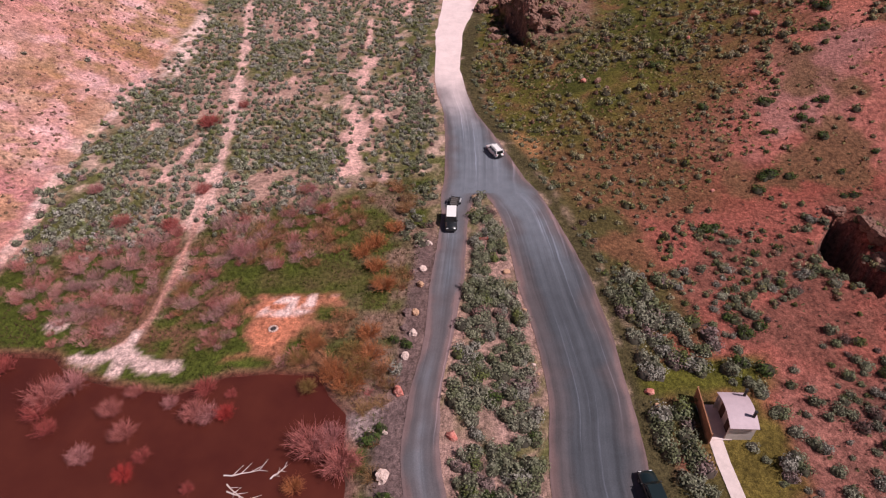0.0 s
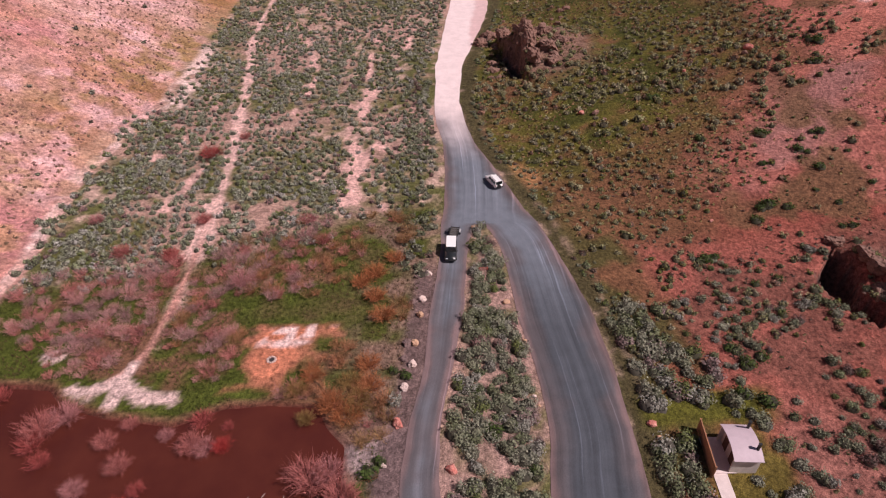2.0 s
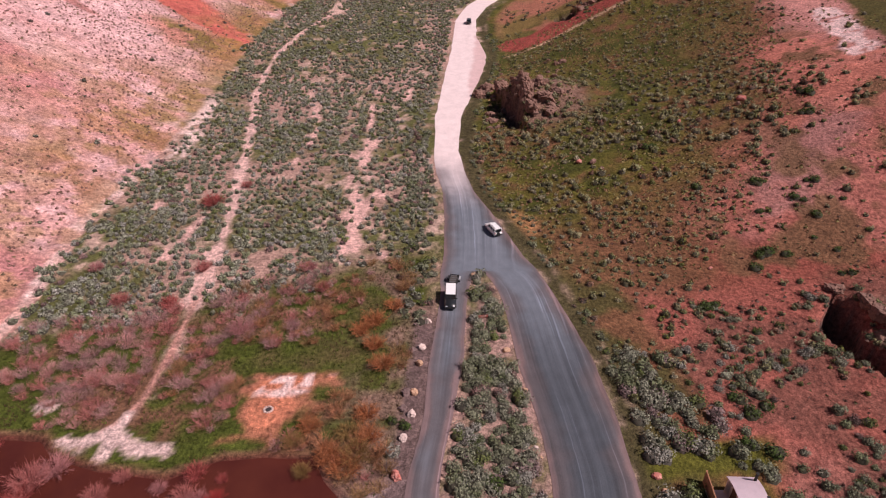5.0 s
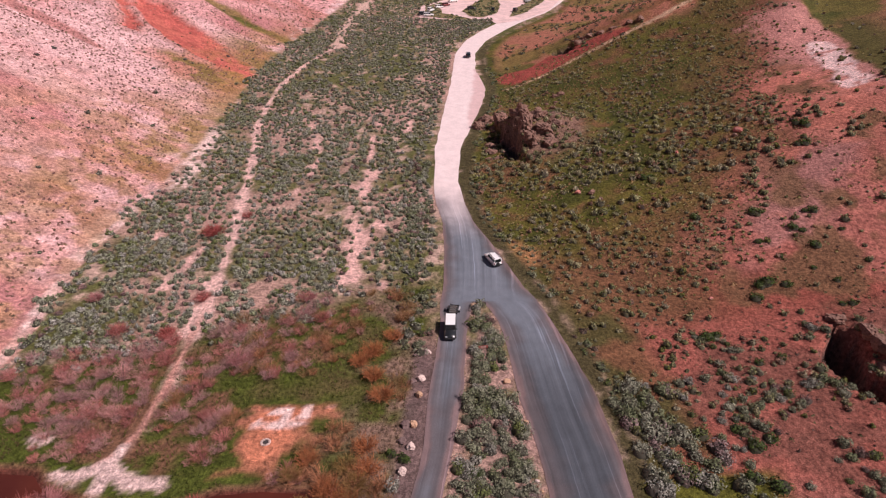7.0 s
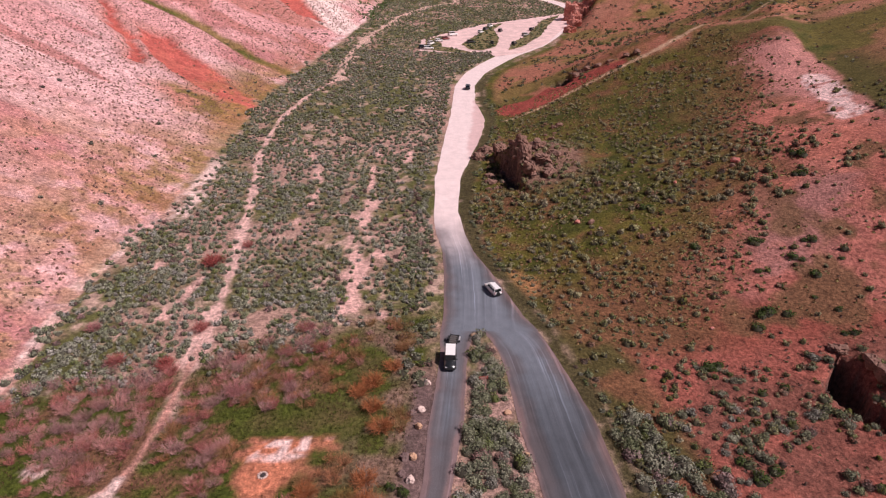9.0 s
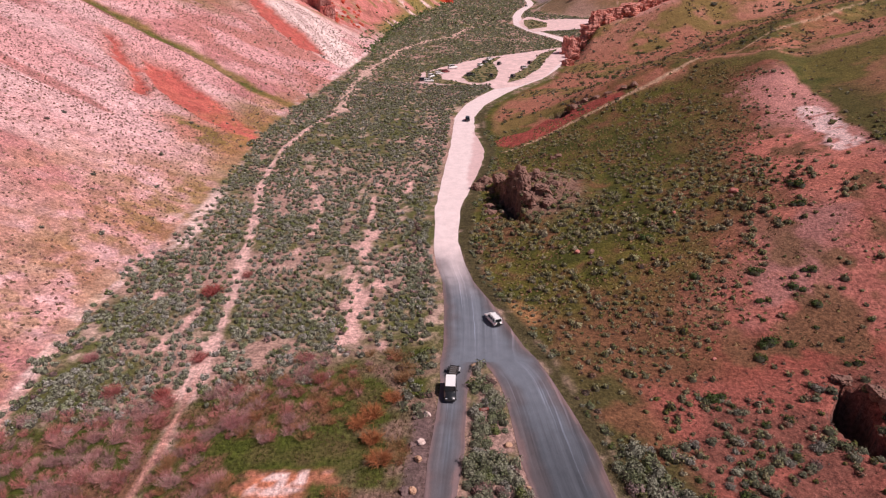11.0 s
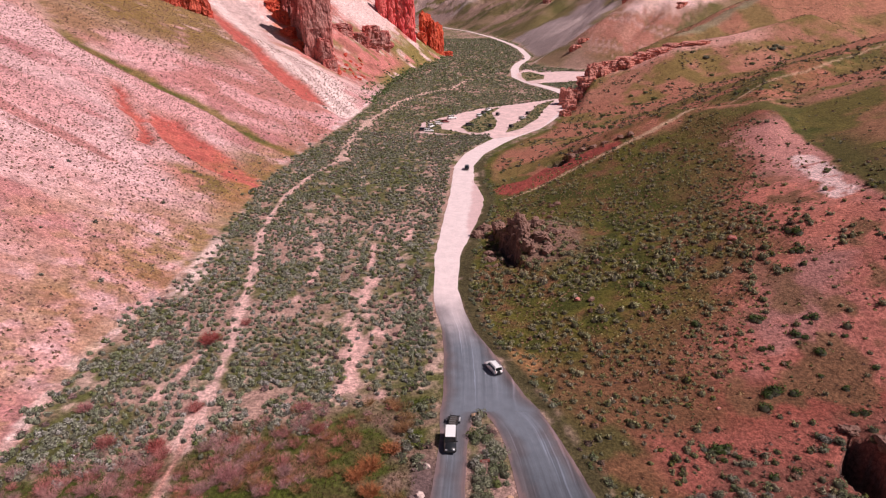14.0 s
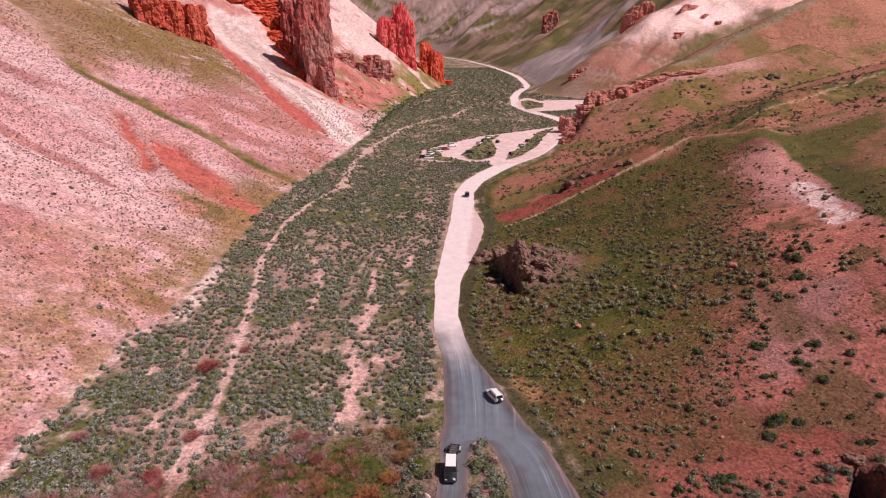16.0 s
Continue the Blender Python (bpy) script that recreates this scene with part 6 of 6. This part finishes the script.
part("coupling", boxes((2.15, 0, 0.5, 0.2, 0.1, 0.1)), STEEL, trailer)
tagged(trailer, "small open black utility trailer hitched behind the off-roader", "trailer")

# ---- toilet hut with its screen and path ----
HUT_WALL = simple("pale_rendered_wall", (0.62, 0.55, 0.50), 0.9, spread=0.1, scale=2.0, bumps=0.02)
HUT_ROOF = simple("mauve_metal_roof", (0.50, 0.40, 0.44), 0.6, 0.0, 0.06, 1.5)
WOOD = simple("orange_brown_boards", (0.33, 0.155, 0.085), 0.85, spread=0.25, scale=4.0)
WOOD_DARK = simple("dark_stained_wood", (0.09, 0.045, 0.03), 0.85, spread=0.2, scale=4.0)
CONCRETE = simple("pale_concrete", (0.66, 0.55, 0.53), 0.9, spread=0.1, scale=1.5)
PIPE = simple("black_vent_pipe", (0.02, 0.02, 0.02), 0.5)
hz = height(32.3, 41)
hut = new("toilet_hut")
hut.matrix_world = pose(32.35, 40.85, hz, 0, 0, -2)
for nm, sp in (("wall", (0, -2.05, 1.2, 2.9, 0.15, 2.5)), ("wall", (0, 2.05, 1.2, 2.9, 0.15, 2.5)), ("wall", (1.4, 0, 1.2, 0.15, 3.95, 2.5)), ("wall", (-0.9, 0.0, 1.2, 0.15, 3.95, 2.5))):
    part(nm, boxes(sp, bevel=0.015), HUT_WALL, hut)
for s in (-1, 1):
    part("door", boxes((-0.995, s * 0.95, 1.02, 0.05, 0.95, 2.02), bevel=0.01), WOOD_DARK, hut, "dark brown door")
# one arched roof sheet, curved from eave to eave
rb = bmesh.new()
rings = []
for k in range(13):
    a = -1 + 2 * k / 12
    y0, z0 = a * 2.4, 3.0 - 0.62 * a * a
    rings.append([rb.verts.new(p) for p in ((-1.55, y0, z0), (1.6, y0, z0), (1.6, y0, z0 + 0.09), (-1.55, y0, z0 + 0.09))])
for r0, r1 in zip(rings[:-1], rings[1:]):
    for j in range(4):
        rb.faces.new((r0[j], r0[(j + 1) % 4], r1[(j + 1) % 4], r1[j]))
rb.faces.new(rings[0][::-1])
rb.faces.new(rings[-1])
part("roof", rb, HUT_ROOF, hut, "arched mauve metal roof")
for s in (-1, 1):
    gb = bmesh.new()
    gb_v = [gb.verts.new((1.4 * s if s > 0 else -0.9, a * 2.1, z)) for a, z in ((-1, 2.44), (1, 2.44), (0.66, 2.7), (0.33, 2.92), (0, 2.99), (-0.33, 2.92), (-0.66, 2.7))]
    face = gb.faces.new(gb_v)
    ex = bmesh.ops.extrude_face_region(gb, geom=[face])
    bmesh.ops.translate(gb, verts=[v for v in ex["geom"] if isinstance(v, bmesh.types.BMVert)], vec=(-0.12 * s, 0, 0))
    part("gable", gb, HUT_WALL, hut)
for py in (1.75, -1.15):
    part("vent_pipe", rod((1.2, py, 2.4), (1.2, py, 3.85), 0.16, segs=14), PIPE, hut, "black vent pipe")
    part("pipe_cap", rod((1.2, py, 3.83), (1.2, py, 3.91), 0.19, segs=14), PIPE, hut)
tagged(hut, "small pale toilet hut with arched mauve metal roof and black vents", "hut")
slab = part("concrete_pad", boxes((30.4, 41.0, hz + 0.03, 2.6, 4.6, 0.14), bevel=0.02), CONCRETE)
tagged(slab, "shaded concrete pad before the hut doors", "pad", kind="structure")
path_pts = [(29.95, 39.2), (29.85, 36), (30.0, 32), (30.4, 28), (31.2, 22)]
pb = []
for (x0, y0), (x1, y1) in zip(path_pts[:-1], path_pts[1:]):
    pb.append([(x0 - 0.75, y0), (x0 + 0.75, y0), (x1 + 0.75, y1), (x1 - 0.75, y1)])
pbm = bmesh.new()
for q in pb:
    lo = [pbm.verts.new((x, y, height(x, y) - 0.08)) for x, y in q]
    hi = [pbm.verts.new((x, y, height(x, y) + 0.07)) for x, y in q]
    pbm.faces.new(hi)
    for j in range(4):
        pbm.faces.new((lo[j], lo[(j + 1) % 4], hi[(j + 1) % 4], hi[j]))
tagged(part("footpath", pbm, CONCRETE), "pale concrete footpath leading to the hut", "path", kind="structure")
screen = new("screen_fence")
fx, fy, fturn = 29.05, 41.35, 86
screen.matrix_world = pose(fx, fy, height(fx, fy), 0, 0, fturn)
NB = 34
for k in range(NB):
    bx = -3.15 + 6.3 * (k + 0.5) / NB
    top_z = 1.92 + 0.02 * ((k * 7) % 3)
    part("board", boxes((bx, 0, top_z / 2, 6.3 / NB - 0.012, 0.03, top_z)), WOOD, screen)
for zz in (0.35, 1.55):
    part("rail", boxes((0, -0.05, zz, 6.3, 0.05, 0.1)), WOOD, screen)
for k in range(4):
    part("post", boxes((-3.1 + k * 2.07, -0.10, 1.0, 0.11, 0.11, 2.05)), WOOD, screen)
part("cap_rail", boxes((0, 0, 1.99, 6.35, 0.12, 0.04)), WOOD, screen, "pale top rail")
tagged(screen, "orange-brown wooden board screen in front of the hut", "fence")

# ---- sign, fire ring, drift branches ----
SIGN = simple("red_brown_sign_board", (0.36, 0.10, 0.075), 0.7, spread=0.1)
sign = new("sign_board")
sign.matrix_world = pose(6.0, 72.9, height(6, 72.9), 0, 0, 8)
for s in (-1, 1):
    part("post", boxes((s * 0.62, 0, 0.6, 0.1, 0.1, 1.25)), WOOD_DARK, sign)
board = part("panel", boxes((0, -0.07, 0.93, 1.45, 0.05, 0.5), bevel=0.01), SIGN, sign, "red-brown panel")
for k, w in enumerate((1.0, 0.8)):
    part("letter_line", boxes((0, -0.1, 1.04 - 0.2 * k, w, 0.012, 0.07)), PALE_STONE, board, "pale unreadable line")
tagged(sign, "low red-brown wooden sign on two posts", "sign")
fire = new("fire_ring")
fire.location = (-22.3, 55.2, height(-22.3, 55.2))
for k in range(11):
    a = 2 * math.pi * k / 11
    ob = part("stone", rock_bm((0.2, 0.16, 0.16), 700 + k, 2), PALE_STONE, fire)
    ob.location = (0.52 * math.cos(a), 0.52 * math.sin(a), 0.08)
ASH = simple("ash_and_char", (0.05, 0.04, 0.04), 0.95, spread=0.4)
part("ash", rod((0, 0, 0.0), (0, 0, 0.05), 0.38, segs=14), ASH, fire, "grey ash and char")
tagged(fire, "ring of pale stones round a burnt campfire", "fire ring")
DEAD = simple("bleached_wood", (0.66, 0.58, 0.55), 0.85, spread=0.15)


def branch(at, length, turn, seed, label):
    g = random.Random(seed)
    top = new("dead_branch")
    top.matrix_world = pose(at[0], at[1], -0.2, 0, 0, turn)
    pts = [Vector((0, 0, 0.02))]
    for k in range(5):
        pts.append(pts[-1] + Vector((length / 5, g.uniform(-0.12, 0.12) * length / 2, g.uniform(-0.01, 0.05))))
    for k in range(5):
        part("limb", rod(pts[k], pts[k + 1], 0.085 * (1 - k * 0.16), 0.085 * (1 - (k + 1) * 0.16), 7), DEAD, top)
        if k:
            tip = pts[k] + Vector((g.uniform(0.4, 0.9), g.choice((-1, 1)) * g.uniform(0.4, 0.9), g.uniform(0.02, 0.2))) * length * 0.3
            part("twig", rod(pts[k], tip, 0.045, 0.012, 6), DEAD, top)
    return tagged(top, label, "branch", "drift branches in the pond")


branch((-23.2, 34.6), 4.6, 8, 1, "bleached dead branch lying in the pond")
branch((-18.2, 34.2), 2.2, 40, 2, "bleached dead branch lying in the pond")
branch((-22.6, 33.6), 3.0, -35, 3, "bleached dead branch lying in the pond")
branch((-22.4, 32.8), 3.6, -12, 4, "bleached dead branch lying in the pond")

# ---- willows standing in and beside the pond ----
W_NEAR = [twig_shape(200 + s, 170, 0.0135, 0.95, 2) for s in range(5)]
POND_SHRUBS = [(-54, 48.6, 1.6, 0), (-46.5, 44.2, 2.2, 1), (-44.6, 46.0, 2.0, 5), (-46.6, 42.2, 1.7, 0), (-44.5, 39.9, 1.3, 0), (-38.4, 42.5, 1.4, 1), (-35.6, 39.4, 1.5, 1), (-39.2, 36.6, 1.4, 5), (-33.7, 34.5, 1.3, 6), (-32.5, 36.6, 1.0, 0),
               (-28.3, 45.6, 1.5, 0), (-28.5, 42.2, 1.7, 1), (-27.0, 41.8, 1.5, 5), (-25.0, 42.1, 1.2, 6), (-25.1, 44.9, 0.8, 0), (-14.4, 37.8, 2.5, 1), (-12.4, 38.6, 2.0, 5), (-10.9, 35.6, 2.4, 1), (-15.6, 33.2, 1.2, 2), (-26.5, 33.0, 0.8, 0),
               (-16.2, 45.7, 1.2, 3), (-36.5, 45.0, 1.1, 1), (-31.8, 43.6, 1.0, 5), (-13.4, 47.5, 1.9, 2), (-11.5, 46.0, 2.0, 2), (-10.3, 48.0, 2.0, 3), (-9.0, 50.5, 1.9, 2), (-11.6, 51.0, 1.7, 3), (-9.6, 54.0, 1.8, 2), (-16.4, 52.0, 1.6, 2), (-17.8, 49.8, 1.3, 3),
               (-8.4, 63.0, 1.9, 2), (-10.4, 72.4, 2.0, 2), (-12.0, 70.2, 1.8, 2), (-9.8, 67.0, 1.8, 2), (-7.6, 76.0, 1.6, 2)]
WT = [(0.36, 0.085, 0.075), (0.40, 0.14, 0.125), (0.38, 0.14, 0.06), (0.25, 0.15, 0.055), (0.3, 0.2, 0.2), (0.42, 0.18, 0.175), (0.42, 0.055, 0.048)]
WN = ["reddish", "mauve-pink", "rust-orange", "olive-brown", "grey", "pale mauve", "crimson"]
for x, y, r, k in POND_SHRUBS:
    wet_ = y < 49 and x < -10
    plant("willow_shrub", W_NEAR[int(rng.integers(0, 5))], TWIG, WT[k], (x, y, -0.3 if wet_ else height(x, y)), r, r * rng.uniform(0.85, 1.1),
          "leafless " + WN[k] + (" willow standing in pond water" if wet_ else " willow shrub on the meadow"), "shrub", "willows round the pond", rng.uniform(0, 6.28))
for x, y, r in [(-8.0, 38.7, 1.5), (-7.0, 40.0, 1.0), (-6.2, 32.0, 1.0), (-7.6, 31.2, 1.0), (-4.8, 52.5, 1.1), (-6.3, 53.2, 0.9)]:
    single_sage((x, y, height(x, y)), r, r * 0.85, 6, 2, "dark green leafy bush by the pond", "bushes beside the lane")
single_sage((-5.9, 48.6, height(-5.9, 48.6)), 1.35, 1.1, 3, 1, "silver-grey sagebrush beside the lane", "bushes beside the lane")

# willows and leafy bushes that stand out in the valley and on the red slope
for x, y, r, k in [(-45.7, 108.5, 2.3, 0), (-22.7, 86.2, 1.6, 5), (-58.6, 86, 1.5, 5), (-40.6, 86.3, 1.5, 1), (-41.1, 116.6, 1.3, 1), (-42.6, 76.4, 1.6, 0), (-50.6, 77, 1.7, 1), (-19.4, 80.5, 1.5, 1), (-30, 70, 1.6, 5)]:
    plant("willow_shrub", W_NEAR[int(rng.integers(0, 5))], TWIG, WT[k], (x, y, height(x, y)), r, r, "leafless " + WN[k] + " willow shrub among the sagebrush", "shrub", "willows on the valley floor", rng.uniform(0, 6.28))
for x, y, r in [(53.7, 86.2, 1.9), (52.4, 85.6, 1.4), (50.6, 82.6, 1.3), (56.3, 85, 1.2), (58.3, 104, 1.3), (59.4, 104, 0.9), (64.7, 93.2, 1.3), (67.7, 101.7, 1.3), (66.4, 102, 0.9), (63.2, 98.5, 1.3), (64.2, 97.4, 0.9), (56.3, 96.5, 1.0), (63.8, 84.3, 0.9), (63.2, 78.4, 1.0), (61.8, 78.6, 0.8), (40.3, 74.9, 1.5), (41.6, 75.1, 1.2), (70.4, 87.7, 0.8), (58.3, 92.1, 0.8), (55.1, 91.8, 0.7), (77.7, 128.4, 1.9), (76.6, 129.4, 1.5), (74.6, 121.2, 1.4), (73.4, 121.6, 1.1), (42.9, 121.9, 1.4), (44.1, 122, 1.0), (48.4, 105.4, 1.3), (40.8, 55, 1.2), (39.0, 48.0, 1.5), (38.5, 53.9, 1.5), (37.6, 56.9, 1.2), (36.4, 49.3, 1.3), (48.5, 69, 1.0), (45.2, 68.4, 0.9), (62, 88, 0.7), (70, 96, 0.7), (37.2, 44.6, 1.2), (38.2, 42.0, 1.3),
                (38.8, 39.4, 1.2), (37.6, 36.4, 1.1), (33.6, 37.8, 0.9), (34.4, 36.2, 0.7), (36.4, 46.2, 1.2), (35.0, 33.4, 0.6), (25.4, 42.6, 1.0), (40.4, 37.5, 1.2), (41, 34.5, 1.1)]:
    kind = 6 if y > 47 else int(rng.choice([0, 1, 2]))
    single_sage((x, y, height(x, y) - 0.05), r, r * 0.85, kind, int(rng.integers(0, 6)), LABELS[kind], "larger bushes on the red slope")

# dark bushes that stand out on the middle spur
MID_BUSHES = [(49.9, 227.7, 1.2), (76.4, 333, 2.0), (74, 322, 1.6), (76, 312, 2.3), (79, 306, 1.8), (80.3, 296.7, 2.4), (89.9, 351.6, 2.4), (92.5, 349, 1.8), (111.9, 368, 2.4), (114, 366, 1.9), (113.6, 381, 2.0), (99.4, 346, 2.0), (97, 350, 1.5), (123.8, 369.8, 2.4), (122, 381, 1.9), (81.9, 236.3, 1.3), (167.9, 411.5, 2.9), (163.9, 389.9, 2.0),
              (120, 258.5, 1.9), (190.2, 396, 2.2), (196.2, 374, 2.2), (204, 404, 2.1), (161.5, 419.6, 2.2), (211.8, 417, 3.0), (217.9, 418.4, 3.0), (215, 421, 2.6), (219.8, 410, 1.5), (66, 300, 1.7), (70, 284, 1.6), (59, 271, 1.5), (53, 262, 1.4), (85, 322, 1.7)]
for x, y, r in MID_BUSHES:
    single_sage((x, y, height(x, y) - 0.1), r, r * 0.8, 4 if r < 2.5 else 0, int(rng.integers(0, 6)), "dark olive bush on the red-brown middle spur" if r < 2.5 else "large grey-green bush on the middle spur", "bushes on the middle spur")

# small brown shelter by the far turning place
shed = new("picnic_shelter")
shed.matrix_world = pose(168, 655, height(168, 655) + 0.2, 0, 0, 15)
part("wall", boxes((0, 1.4, 1.2, 7.0, 0.2, 2.4)), WOOD, shed)
for sx in (-3.3, 3.3):
    part("post", boxes((sx, -1.6, 1.2, 0.25, 0.25, 2.4)), WOOD_DARK, shed)
part("roof", boxes((0, 0, 2.6, 8.4, 4.6, 0.3), bevel=0.08), PALE_STONE, shed, "pale flat roof")
tagged(shed, "small brown shelter with a pale roof beside the gravel", "shelter")
